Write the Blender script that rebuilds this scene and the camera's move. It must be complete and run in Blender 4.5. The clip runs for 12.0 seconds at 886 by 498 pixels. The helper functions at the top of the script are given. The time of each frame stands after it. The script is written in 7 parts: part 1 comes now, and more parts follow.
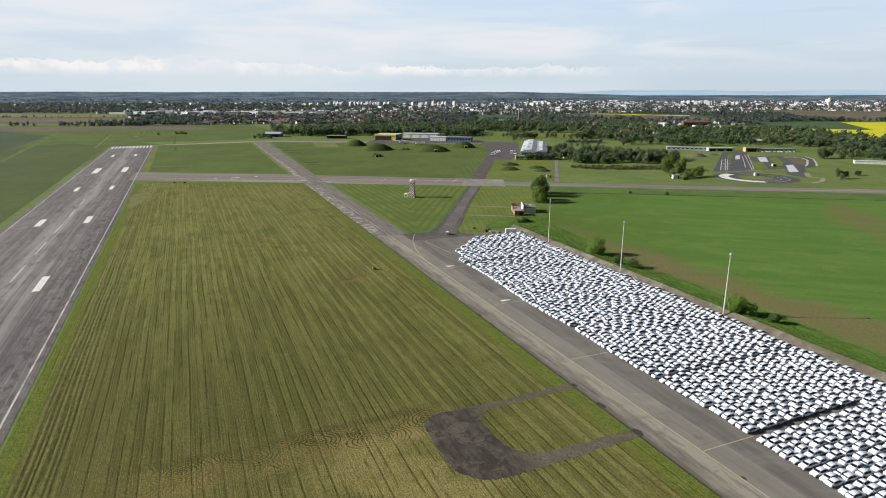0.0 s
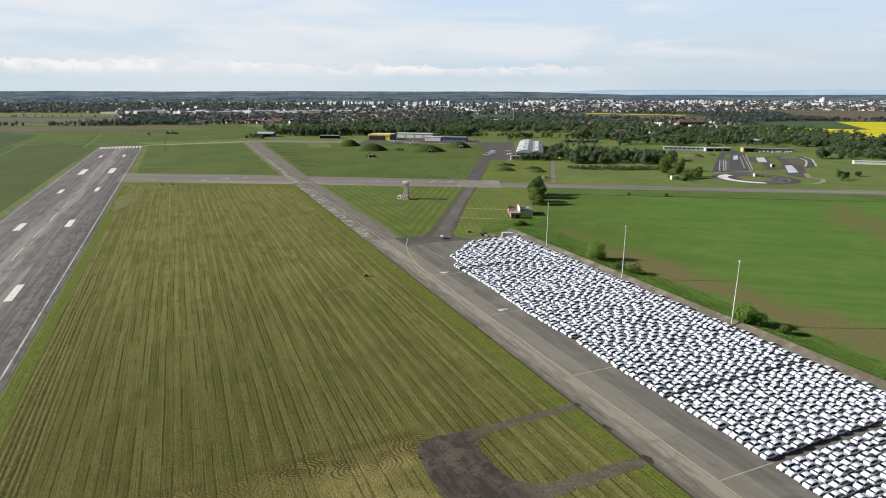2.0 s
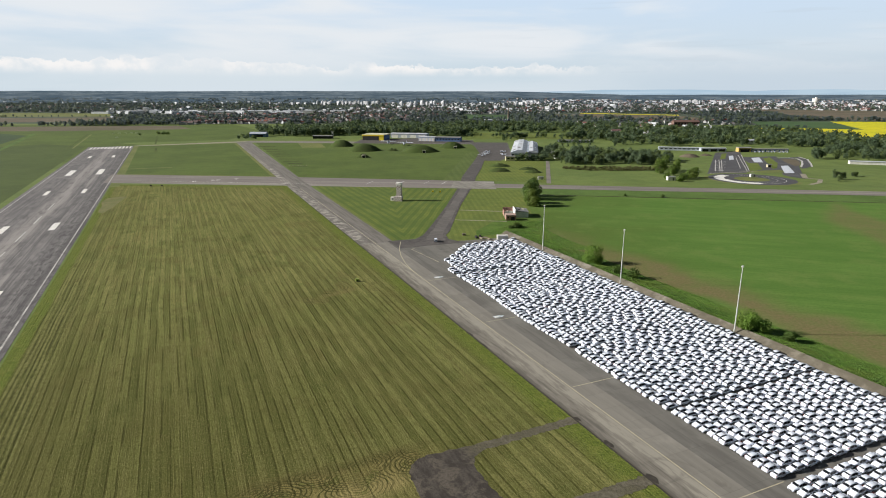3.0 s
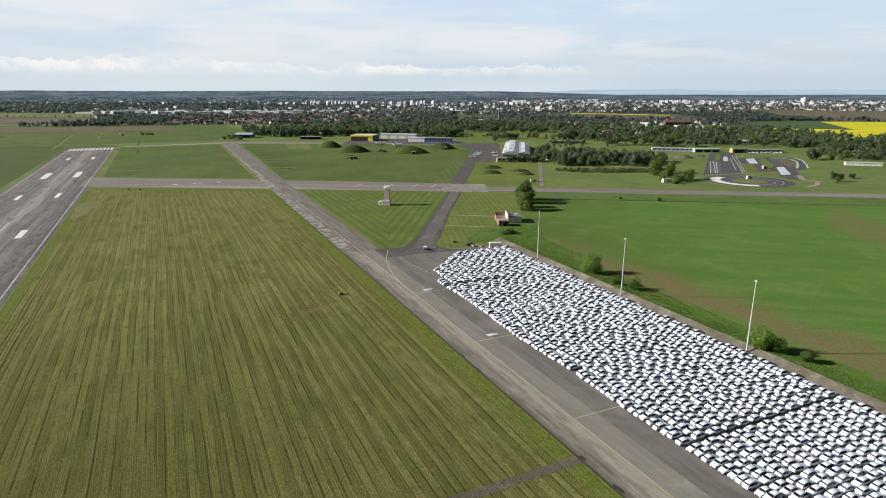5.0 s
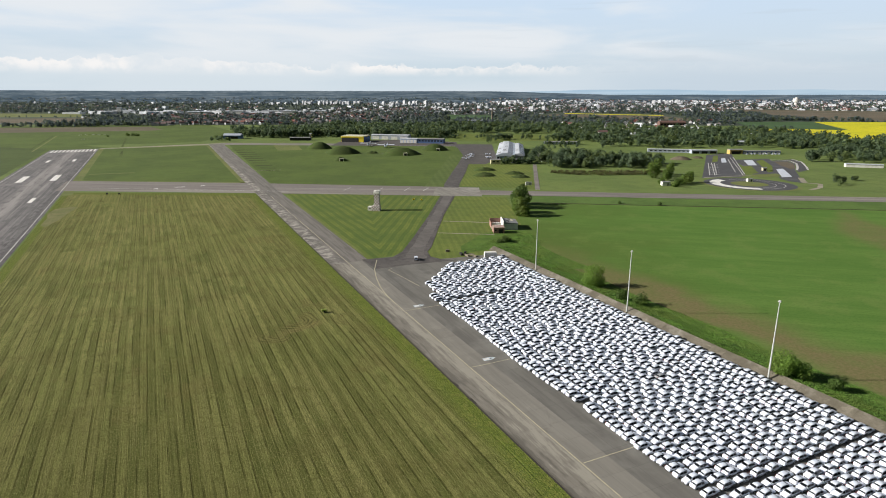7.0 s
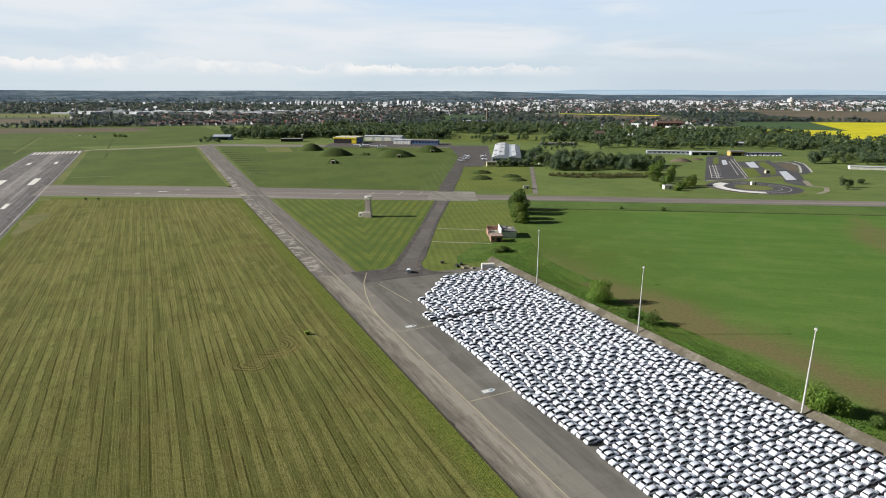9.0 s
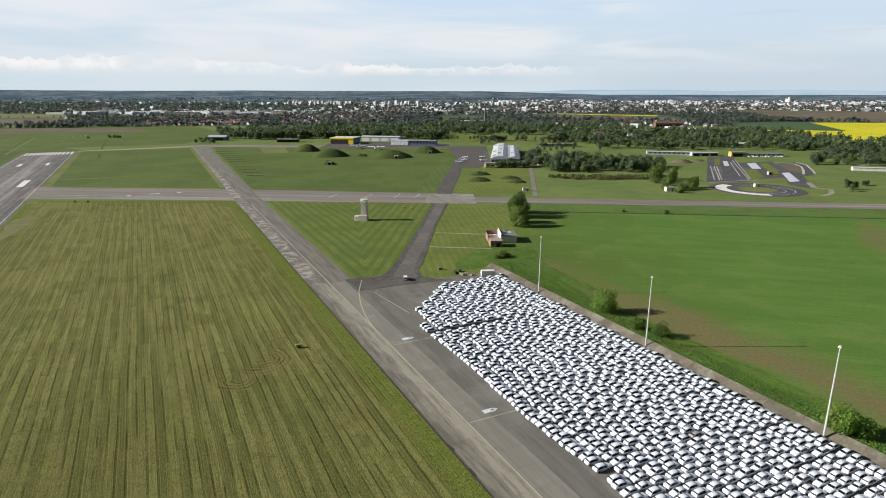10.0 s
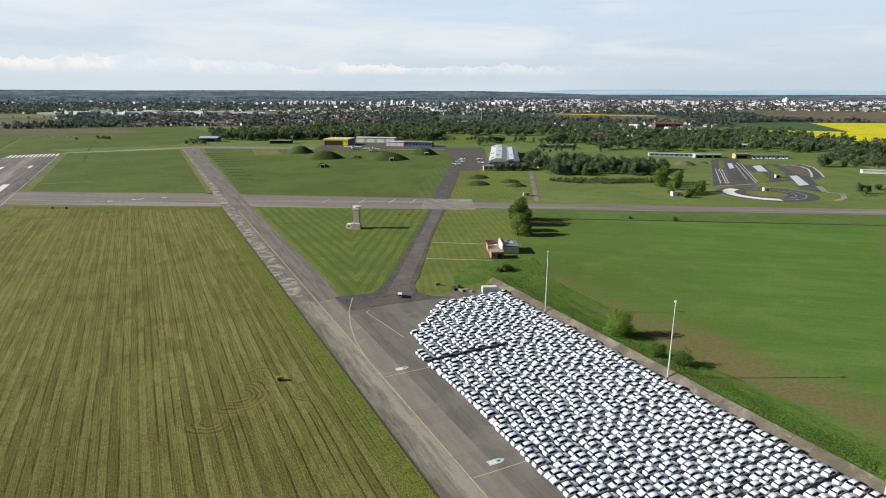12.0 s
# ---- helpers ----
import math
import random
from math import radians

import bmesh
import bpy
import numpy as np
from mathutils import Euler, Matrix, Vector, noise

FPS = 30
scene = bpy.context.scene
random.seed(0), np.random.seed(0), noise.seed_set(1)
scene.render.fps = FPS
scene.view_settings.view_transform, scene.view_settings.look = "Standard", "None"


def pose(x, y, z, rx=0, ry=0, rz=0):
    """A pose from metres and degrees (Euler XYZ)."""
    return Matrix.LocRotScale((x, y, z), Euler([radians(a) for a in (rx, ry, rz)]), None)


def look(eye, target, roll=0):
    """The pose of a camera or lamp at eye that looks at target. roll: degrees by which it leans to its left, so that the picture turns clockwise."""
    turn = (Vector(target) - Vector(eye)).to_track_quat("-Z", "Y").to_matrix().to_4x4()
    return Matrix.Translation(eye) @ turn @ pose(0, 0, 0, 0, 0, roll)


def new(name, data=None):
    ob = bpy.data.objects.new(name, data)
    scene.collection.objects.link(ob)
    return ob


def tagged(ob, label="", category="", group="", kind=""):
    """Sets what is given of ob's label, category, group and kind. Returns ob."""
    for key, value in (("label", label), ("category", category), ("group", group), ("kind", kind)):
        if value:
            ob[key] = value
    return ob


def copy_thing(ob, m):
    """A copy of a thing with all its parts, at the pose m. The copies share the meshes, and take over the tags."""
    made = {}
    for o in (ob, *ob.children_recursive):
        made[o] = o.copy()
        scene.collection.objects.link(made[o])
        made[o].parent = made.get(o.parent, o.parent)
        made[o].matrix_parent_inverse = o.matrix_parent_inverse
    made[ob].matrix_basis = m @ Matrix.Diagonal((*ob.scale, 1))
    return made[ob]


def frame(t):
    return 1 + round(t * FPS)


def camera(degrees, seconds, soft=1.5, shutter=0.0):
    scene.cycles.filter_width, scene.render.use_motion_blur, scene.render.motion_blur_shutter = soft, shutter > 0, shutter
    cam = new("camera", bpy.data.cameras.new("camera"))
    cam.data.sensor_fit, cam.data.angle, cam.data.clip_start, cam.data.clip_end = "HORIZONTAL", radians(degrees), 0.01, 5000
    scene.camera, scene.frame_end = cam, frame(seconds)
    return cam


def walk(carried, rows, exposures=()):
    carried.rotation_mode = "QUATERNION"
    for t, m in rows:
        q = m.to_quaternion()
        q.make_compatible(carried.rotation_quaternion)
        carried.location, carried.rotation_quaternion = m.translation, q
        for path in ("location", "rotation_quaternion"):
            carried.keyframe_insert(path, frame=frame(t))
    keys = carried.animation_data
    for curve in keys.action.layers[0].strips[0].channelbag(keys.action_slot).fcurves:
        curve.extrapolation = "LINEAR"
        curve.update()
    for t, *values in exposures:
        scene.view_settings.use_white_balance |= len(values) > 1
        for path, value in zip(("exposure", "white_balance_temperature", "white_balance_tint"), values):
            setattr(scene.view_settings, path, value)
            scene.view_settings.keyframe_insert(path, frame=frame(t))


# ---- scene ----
cam = camera(73.1, 12.0, soft=1.0)
# seconds, eye x, y, z, heading to the left, pitch, roll
PATH = [
    (0.0, -0.117, -0.866, 80.404, 2.638, -14.728, 0.009),
    (0.5, -0.197, 1.615, 80.338, 3.034, -14.742, 0.014),
    (1.0, -0.252, 4.438, 80.284, 2.725, -14.753, 0.019),
    (1.5, -0.285, 7.568, 80.241, 2.449, -14.763, 0.024),
    (2.0, -0.299, 10.970, 80.211, 2.148, -14.771, 0.030),
    (2.5, -0.294, 14.614, 80.192, 1.865, -14.778, 0.035),
    (3.0, -0.275, 18.471, 80.184, 1.600, -14.784, 0.040),
    (5.0, -0.091, 35.545, 80.259, 0.695, -14.796, 0.061),
    (5.5, -0.030, 40.125, 80.303, 0.504, -14.798, 0.067),
    (6.0, 0.032, 44.798, 80.357, 0.326, -14.799, 0.072),
    (6.5, 0.093, 49.552, 80.419, 0.160, -14.800, 0.077),
    (7.0, 0.151, 54.379, 80.491, 0.006, -14.800, 0.083),
    (9.0, 0.304, 74.312, 80.860, -0.512, -14.805, 0.104),
    (9.5, 0.311, 79.448, 80.972, -0.621, -14.807, 0.109),
    (10.0, 0.301, 84.654, 81.091, -0.722, -14.811, 0.115),
    (10.5, 0.271, 89.937, 81.217, -0.817, -14.815, 0.120),
    (11.0, 0.220, 95.307, 81.350, -0.906, -14.820, 0.125),
    (11.5, 0.144, 100.777, 81.489, -0.991, -14.827, 0.131),
    (12.0, 0.042, 106.363, 81.634, -1.071, -14.835, 0.136),
]
walk(cam, [(t, pose(x, y, z, 0, 0, yaw) @ pose(0, 0, 0, 90 + pitch) @ pose(0, 0, 0, 0, 0, roll)) for t, x, y, z, yaw, pitch, roll in PATH],
     exposures=[(0.0, 0.64), (12.0, 0.64)])

# ---- light ----
SUN_EL, SUN_AZ = radians(24.6), radians(180.2)   # the sun stands to the west, seen as -x
sun_way = Vector((math.cos(SUN_EL) * math.cos(SUN_AZ), math.cos(SUN_EL) * math.sin(SUN_AZ), math.sin(SUN_EL)))
sun_data = bpy.data.lights.new("sun", "SUN")
sun_data.energy, sun_data.angle, sun_data.color = 5.0, radians(0.6), (1.0, 0.95, 0.87)
sun = new("sun", sun_data)
sun.matrix_world = look((0, 0, 300), Vector((0, 0, 300)) - sun_way)


# ---- node helper ----
class Graph:
    """Short calls for node trees: each returns the socket of a new node."""

    def __init__(self, tree):
        self.tree = tree

    def node(self, kind):
        return self.tree.nodes.new(kind)

    def put(self, socket, value):
        if isinstance(value, bpy.types.NodeSocket):
            self.tree.links.new(value, socket)
        elif isinstance(value, (tuple, list)) and len(socket.default_value) == 4 and len(value) == 3:
            socket.default_value = (*value, 1)
        else:
            socket.default_value = value

    def m(self, op, a, b=0.0, c=0.0):
        n = self.node("ShaderNodeMath")
        n.operation = op
        for s, v in zip(n.inputs, (a, b, c)):
            self.put(s, v)
        return n.outputs[0]

    def dot(self, a, b):
        n = self.node("ShaderNodeVectorMath")
        n.operation = "DOT_PRODUCT"
        self.put(n.inputs[0], a), self.put(n.inputs[1], b)
        return n.outputs["Value"]

    def comb(self, x, y, z=0.0):
        n = self.node("ShaderNodeCombineXYZ")
        for s, v in zip(n.inputs, (x, y, z)):
            self.put(s, v)
        return n.outputs[0]

    def stretch(self, vec, k):
        n = self.node("ShaderNodeVectorMath")
        n.operation = "MULTIPLY"
        self.put(n.inputs[0], vec), self.put(n.inputs[1], k)
        return n.outputs[0]

    def noise(self, vec, scale, detail=4.0, rough=0.55, distortion=0.0):
        n = self.node("ShaderNodeTexNoise")
        for key, v in (("Vector", vec), ("Scale", scale), ("Detail", detail), ("Roughness", rough), ("Distortion", distortion)):
            self.put(n.inputs[key], v)
        return n.outputs[0]

    def step(self, x, lo, hi, a=0.0, b=1.0):
        n = self.node("ShaderNodeMapRange")
        n.interpolation_type = "SMOOTHSTEP"
        for s, v in zip(n.inputs, (x, lo, hi, a, b)):
            self.put(s, v)
        return n.outputs[0]

    def mix(self, f, a, b, how="MIX"):
        n = self.node("ShaderNodeMix")
        n.data_type, n.blend_type = "RGBA", how
        self.put(n.inputs[0], f), self.put(n.inputs[6], a), self.put(n.inputs[7], b)
        return n.outputs[2]

    def ramp(self, f, stops):
        n = self.node("ShaderNodeValToRGB")
        self.put(n.inputs[0], f)
        e = n.color_ramp.elements
        while len(e) < len(stops):
            e.new(0.5)
        for el, (p, c) in zip(e, stops):
            el.position, el.color = p, (*c, 1)
        return n.outputs[0]


class Paint(Graph):
    def __init__(self, name, rough=0.9, metal=0.0, gloss=0.3):
        self.mat = bpy.data.materials.new(name)
        self.mat.use_nodes = True
        self.tree = self.mat.node_tree
        self.bsdf = self.tree.nodes["Principled BSDF"]
        self.bsdf.inputs["Roughness"].default_value = rough
        self.bsdf.inputs["Metallic"].default_value = metal
        self.bsdf.inputs["Specular IOR Level"].default_value = gloss

    def place(self):
        return self.node("ShaderNodeNewGeometry").outputs["Position"]

    def own(self):
        return self.node("ShaderNodeTexCoord").outputs["Object"]

    def chance(self):
        return self.node("ShaderNodeObjectInfo").outputs["Random"]

    def island(self):
        return self.node("ShaderNodeNewGeometry").outputs["Random Per Island"]

    def field(self):
        """Across and along the airfield, in metres."""
        p = self.place()
        return self.dot(p, (CU, SU, 0)), self.dot(p, (-SU, CU, 0))

    def done(self, colour, bump=None, strength=0.4, depth=0.1, rough=None):
        self.put(self.bsdf.inputs["Base Color"], colour)
        if rough is not None:
            self.put(self.bsdf.inputs["Roughness"], rough)
        if bump is not None:
            n = self.node("ShaderNodeBump")
            n.inputs["Strength"].default_value, n.inputs["Distance"].default_value = strength, depth
            self.put(n.inputs["Height"], bump)
            self.tree.links.new(n.outputs[0], self.bsdf.inputs["Normal"])
        return self.mat


# the airfield's own axes: u across the runway, v along it
TURN_FIELD = radians(25.54)
CU, SU = math.cos(TURN_FIELD), math.sin(TURN_FIELD)


def at(u, v, z=0.0):
    return Vector((u * CU - v * SU, u * SU + v * CU, z))


# ---- sky ----
world = bpy.data.worlds.new("sky")
scene.world = world
world.use_nodes = True
wg = Graph(world.node_tree)
wback = world.node_tree.nodes["Background"]
sky = wg.node("ShaderNodeTexSky")
sky.sky_type, sky.sun_disc = "NISHITA", False
sky.sun_elevation, sky.sun_rotation = SUN_EL, radians(90) - SUN_AZ
sky.altitude, sky.air_density, sky.dust_density = 250, 1.0, 1.2
way = wg.node("ShaderNodeTexCoord").outputs["Generated"]
wsep = wg.node("ShaderNodeSeparateXYZ")
wg.put(wsep.inputs[0], way)
wx, wy, wz = wsep.outputs
veil_n = wg.noise(wg.stretch(way, (1.6, 1.6, 11.0)), 1.7, 5, 0.5, 0.4)
veil = wg.step(wg.m("SUBTRACT", veil_n, wg.m("MULTIPLY", wg.step(wx, 0.0, 0.5), wg.step(wz, 0.05, 0.14, 0.0, 0.22))), 0.34, 0.60, 0.12, 1.0)
band_n = wg.noise(wg.stretch(way, (1.0, 1.0, 1.3)), 38.0, 7, 0.60, 0.1)
band_top = wg.m("ADD", wg.m("MULTIPLY", wg.noise(way, 7.0, 3, 0.5), 0.034), wg.step(wx, -0.2, -0.42, 0.020, 0.027))
lumpy = wg.m("ADD", wz, wg.m("MULTIPLY", wg.m("SUBTRACT", band_n, 0.5), 0.036))
puff = wg.m("MULTIPLY", wg.step(lumpy, wg.m("ADD", band_top, 0.0015), wg.m("SUBTRACT", band_top, 0.0015)), wg.step(wz, 0.020, 0.036))
puff = wg.m("MULTIPLY", puff, wg.m("MULTIPLY", wg.step(wx, 0.34, 0.02, 0.08, 1.0), wg.step(wg.noise(way, 11.0, 2, 0.5), 0.34, 0.50, 0.40, 1.0)))
streak_n = wg.noise(wg.stretch(way, (2.0, 2.0, 34.0)), 3.0, 4, 0.5, 0.3)
streak = wg.m("MULTIPLY", wg.step(streak_n, 0.56, 0.66), wg.m("MULTIPLY", wg.step(wx, -0.05, 0.25), 0.22))
low = wg.mix(wg.step(wz, 0.02, 0.15), (10.6, 12.4, 13.7), (10.3, 12.9, 15.9))
low = wg.mix(wg.m("MULTIPLY", veil, wg.step(wz, 0.012, 0.075, 0.35, 0.92)), low, (14.2, 14.8, 15.4))
low = wg.mix(streak, low, (9.5, 10.9, 12.2))
low = wg.mix(wg.m("MULTIPLY", wg.step(wx, 0.05, 0.45), wg.step(wz, 0.075, 0.01, 0.0, 0.75)), low, (9.6, 11.3, 13.0))
low = wg.mix(wg.m("MULTIPLY", puff, wg.step(band_n, 0.34, 0.60, 0.30, 0.95)), low, (16.5, 16.2, 16.0))
low = wg.stretch(low, (1.82, 1.82, 1.82))
# the same thin cloud goes on overhead and behind, with blue gaps
gaps = wg.step(wg.noise(wg.stretch(way, (1.0, 1.0, 2.6)), 2.3, 5, 0.55, 0.3), 0.40, 0.66, 0.0, 0.16)
rest = wg.mix(gaps, wg.stretch(sky.outputs[0], (0.85, 0.85, 0.85)), (14.5, 15.4, 16.6))
col = wg.mix(wg.m("MAXIMUM", wg.step(wz, 0.17, 0.32), wg.step(wy, 0.15, -0.35)), low, rest)
wg.put(wback.inputs["Color"], col)
wback.inputs["Strength"].default_value = 0.02


# ---- materials ----
def grass(name, light, dark, dry, fine=0.9, stripe=None, patch=0.02, dry_at=(0.58, 0.75), relief=0.15):
    g = Paint(name, 0.95, gloss=0.10)
    p = g.place()
    wide, mid, small = g.noise(p, patch, 4), g.noise(p, 0.14, 4, 0.6), g.noise(p, fine, 3, 0.7)
    c = g.mix(g.step(wide, 0.38, 0.64), light, dark)
    c = g.mix(g.step(mid, *dry_at), c, dry)
    c = g.mix(g.m("MULTIPLY", g.step(small, 0.35, 0.7), 0.5), c, g.mix(0.5, c, (0.02, 0.035, 0.01)))
    c = g.mix(g.step(g.noise(p, patch * 5, 5, 0.7), 0.46, 0.62, 0.0, 0.45), c, g.mix(0.45, c, (0.025, 0.045, 0.012)))
    c = g.mix(g.step(g.noise(g.stretch(p, (0.3, 1.0, 1.0)), patch * 9, 4, 0.7), 0.50, 0.66, 0.0, 0.35), c, g.mix(0.5, c, dry))
    c = g.mix(0.10, c, (0.200, 0.160, 0.110))
    if stripe:
        u, v = g.field()
        a, width = stripe
        s = g.m("SINE", g.m("MULTIPLY", g.m("ADD", g.m("ADD", g.m("MULTIPLY", u, math.cos(a)), g.m("MULTIPLY", v, math.sin(a))), g.m("MULTIPLY", wide, 3)), math.pi / width))
        c = g.mix(g.step(s, -0.4, 0.4, 0.0, 0.28), c, g.mix(0.55, c, (0.02, 0.045, 0.01)))
    return g.done(c, g.m("ADD", small, mid), 0.5, relief)


def mown():
    """Mown meadow: swaths along the runway, dry cuttings, a trodden turning band."""
    g = Paint("mown_meadow", 1.0, gloss=0.05)
    p = g.place()
    u, v = g.field()
    wide, grit, tuft = g.noise(p, 0.017, 4), g.noise(p, 2.3, 4, 0.75), g.noise(p, 0.28, 4, 0.7)
    uu = g.m("ADD", u, g.m("ADD", g.m("MULTIPLY", g.noise(p, 0.005, 2), 2.4), g.m("MULTIPLY", g.noise(p, 0.06, 2), 0.35)))
    # short dashes of cuttings lie across each swath
    ripple = g.noise(g.comb(g.m("MULTIPLY", uu, 0.9), g.m("MULTIPLY", v, 0.45)), 1.0, 4, 0.75)
    thread = g.noise(g.comb(g.m("MULTIPLY", uu, 1.5), g.m("MULTIPLY", v, 0.010)), 1.0, 3, 0.75)
    # swaths of one mower's width; the two ways it went leave the grass lighter and darker
    lane = g.m("DIVIDE", g.m("ADD", uu, 400.0), 2.1)
    row_ = g.m("FLOOR", lane)
    tint = g.noise(g.comb(g.m("MULTIPLY", row_, 7.31), g.m("MULTIPLY", v, 0.012)), 1.0, 2)
    course = g.noise(g.comb(g.m("MULTIPLY", g.m("FLOOR", g.m("DIVIDE", lane, 4.0)), 3.71), g.m("MULTIPLY", v, 0.004)), 1.0, 1)
    other_way = g.step(g.m("SINE", g.m("MULTIPLY", lane, math.pi)), -0.3, 0.3)
    from_mid = g.m("ABSOLUTE", g.m("SUBTRACT", g.m("FRACT", lane), 0.5))
    broken = g.noise(g.comb(g.m("MULTIPLY", g.m("FLOOR", g.m("ADD", lane, 0.5)), 5.7), g.m("MULTIPLY", v, 0.028)), 1.0, 4, 0.65)
    c = g.mix(g.step(wide, 0.40, 0.60), (0.228, 0.228, 0.082), (0.198, 0.212, 0.068))
    evener = g.step(v, 220, 400, 1.0, 0.62)
    c = g.mix(g.m("MULTIPLY", g.m("MULTIPLY", other_way, evener), g.step(tint, 0.34, 0.56, 0.20, 0.80)), c, (0.090, 0.106, 0.029))
    c = g.mix(g.step(course, 0.46, 0.56, 0.0, 0.28), c, (0.095, 0.100, 0.029))
    lush = g.noise(g.comb(g.m("MULTIPLY", g.m("FLOOR", g.m("DIVIDE", lane, 2.0)), 4.3), g.m("MULTIPLY", v, 0.035)), 1.0, 3, 0.6)
    c = g.mix(g.m("MULTIPLY", g.step(lush, 0.50, 0.60), g.step(g.noise(p, 0.022, 3), 0.44, 0.58, 0.05, 0.60)), c, (0.066, 0.092, 0.022))
    c = g.mix(g.m("MULTIPLY", g.step(lush, 0.46, 0.38), g.step(g.noise(p, 0.03, 3), 0.48, 0.60, 0.0, 0.45)), c, (0.168, 0.136, 0.052))
    c = g.mix(g.step(tint, 0.46, 0.36, 0.0, 0.35), c, (0.205, 0.194, 0.070))
    c = g.mix(g.step(g.noise(p, 0.055, 4, 0.65), 0.50, 0.64, 0.0, 0.45), c, (0.108, 0.098, 0.032))
    # where the wheels pressed: two pale threads in each swath, a dark seam where swaths meet
    wheel = g.m("MULTIPLY", g.step(from_mid, 0.19, 0.24), g.step(from_mid, 0.31, 0.26))
    c = g.mix(g.m("MULTIPLY", wheel, g.step(broken, 0.54, 0.42, 0.0, 0.75)), c, (0.262, 0.252, 0.104))
    seam = g.m("MULTIPLY", g.step(from_mid, 0.33, 0.44), g.m("MULTIPLY", evener, g.step(broken, 0.44, 0.56, 0.0, 0.85)))
    c = g.mix(seam, c, (0.044, 0.047, 0.014))
    c = g.mix(g.m("MULTIPLY", g.step(from_mid, 0.16, 0.06), g.step(tint, 0.50, 0.38, 0.0, 0.45)), c, (0.235, 0.224, 0.092))
    c = g.mix(g.step(thread, 0.51, 0.60, 0.0, 0.42), c, (0.066, 0.070, 0.021))
    c = g.mix(g.step(tuft, 0.53, 0.64, 0.0, 0.38), c, (0.104, 0.124, 0.028))
    c = g.mix(g.step(ripple, 0.50, 0.62, 0.0, 0.48), c, (0.070, 0.072, 0.020))
    c = g.mix(g.step(grit, 0.49, 0.60, 0.0, 0.42), c, (0.064, 0.067, 0.018))
    c = g.mix(g.step(grit, 0.47, 0.37, 0.0, 0.42), c, (0.270, 0.252, 0.100))
    # shade between the blades, painted darker towards the runway, in south and middle
    c = g.mix(g.m("MULTIPLY", g.step(u, 150, -10), g.step(v, 320, 140, 0.0, 0.56)), c, (0.068, 0.066, 0.020))
    # thick windrows beside the runway
    edge_u = g.m("ADD", u, g.m("MULTIPLY", g.m("SUBTRACT", g.noise(p, 0.012, 2), 0.5), 3.0))
    windrow = g.m("MULTIPLY", g.m("MULTIPLY", g.step(edge_u, -31, -35), g.step(edge_u, -43, -42)), g.step(v, 420, 220, 0.30, 1.0))
    comb = g.m("SINE", g.m("ADD", g.m("MULTIPLY", edge_u, 2 * math.pi / 1.35), g.m("MULTIPLY", g.noise(g.comb(g.m("MULTIPLY", u, 0.5), g.m("MULTIPLY", v, 0.010)), 1.0, 3), 9.0)))
    c = g.mix(g.m("MULTIPLY", windrow, g.m("MULTIPLY", g.step(comb, 0.1, 0.9, 0.0, 0.75), g.step(ripple, 0.36, 0.56, 0.25, 1.0))), c, g.mix(g.step(grit, 0.45, 0.55), (0.046, 0.052, 0.016), (0.026, 0.030, 0.010)))
    c = g.mix(g.m("MULTIPLY", windrow, g.step(comb, -0.1, -0.7, 0.0, 0.45)), c, g.mix(g.step(ripple, 0.42, 0.58), (0.230, 0.225, 0.096), (0.130, 0.140, 0.044)))
    # thinner, straw-coloured growth to the south, greener in places
    south = g.step(g.m("ADD", v, g.m("MULTIPLY", g.m("SUBTRACT", tuft, 0.5), 6)), 124, 119)
    straw = g.mix(g.step(grit, 0.42, 0.58), (0.285, 0.252, 0.104), (0.165, 0.144, 0.053))
    straw = g.mix(g.step(ripple, 0.49, 0.60, 0.0, 0.5), straw, (0.125, 0.112, 0.040))
    straw = g.mix(g.m("MULTIPLY", seam, 0.8), straw, (0.075, 0.070, 0.022))
    c = g.mix(g.m("MULTIPLY", south, g.m("MULTIPLY", g.m("MULTIPLY", g.step(u, 6, 34, 0.20, 0.92), g.step(u, 60, 52, 0.12, 1.0)), g.step(g.noise(p, 0.055, 3), 0.62, 0.46, 0.35, 1.0))), c, straw)
    # the band in which the mower turned, ring beside ring
    bend = g.m("MULTIPLY", g.m("SUBTRACT", g.noise(p, 0.03, 2), 0.5), 9)
    dv = g.m("SUBTRACT", g.m("ADD", v, bend), 126.0)
    band = g.m("MULTIPLY", g.step(g.m("ABSOLUTE", dv), 9.0, 5.0), g.m("MULTIPLY", g.step(u, -34, -6), g.step(u, 60, 50)))
    loops = None
    warp = g.m("MULTIPLY", g.noise(p, 0.09, 3), 5.0)
    for cell, lift, shift in ((12.3, 4.5, 0.0), (14.4, 1.0, 3.1), (17.5, -3.0, 1.3)):
        du = g.m("MULTIPLY", g.m("SUBTRACT", g.m("FRACT", g.m("DIVIDE", g.m("ADD", u, 200.0 + shift), cell)), 0.5), cell)
        dy = g.m("SUBTRACT", dv, lift)
        ring = g.m("SQRT", g.m("ADD", g.m("MULTIPLY", du, du), g.m("MULTIPLY", g.m("MULTIPLY", dy, dy), 2.2)))
        w = g.step(g.m("SINE", g.m("MULTIPLY", g.m("ADD", ring, warp), 2 * math.pi / 1.15)), 0.1, 0.8)
        w = g.m("MULTIPLY", w, g.step(ring, cell * 0.52, cell * 0.44))
        loops = w if loops is None else g.m("MAXIMUM", loops, w)
    hay = g.mix(g.step(grit, 0.44, 0.58), (0.198, 0.164, 0.064), (0.122, 0.106, 0.036))
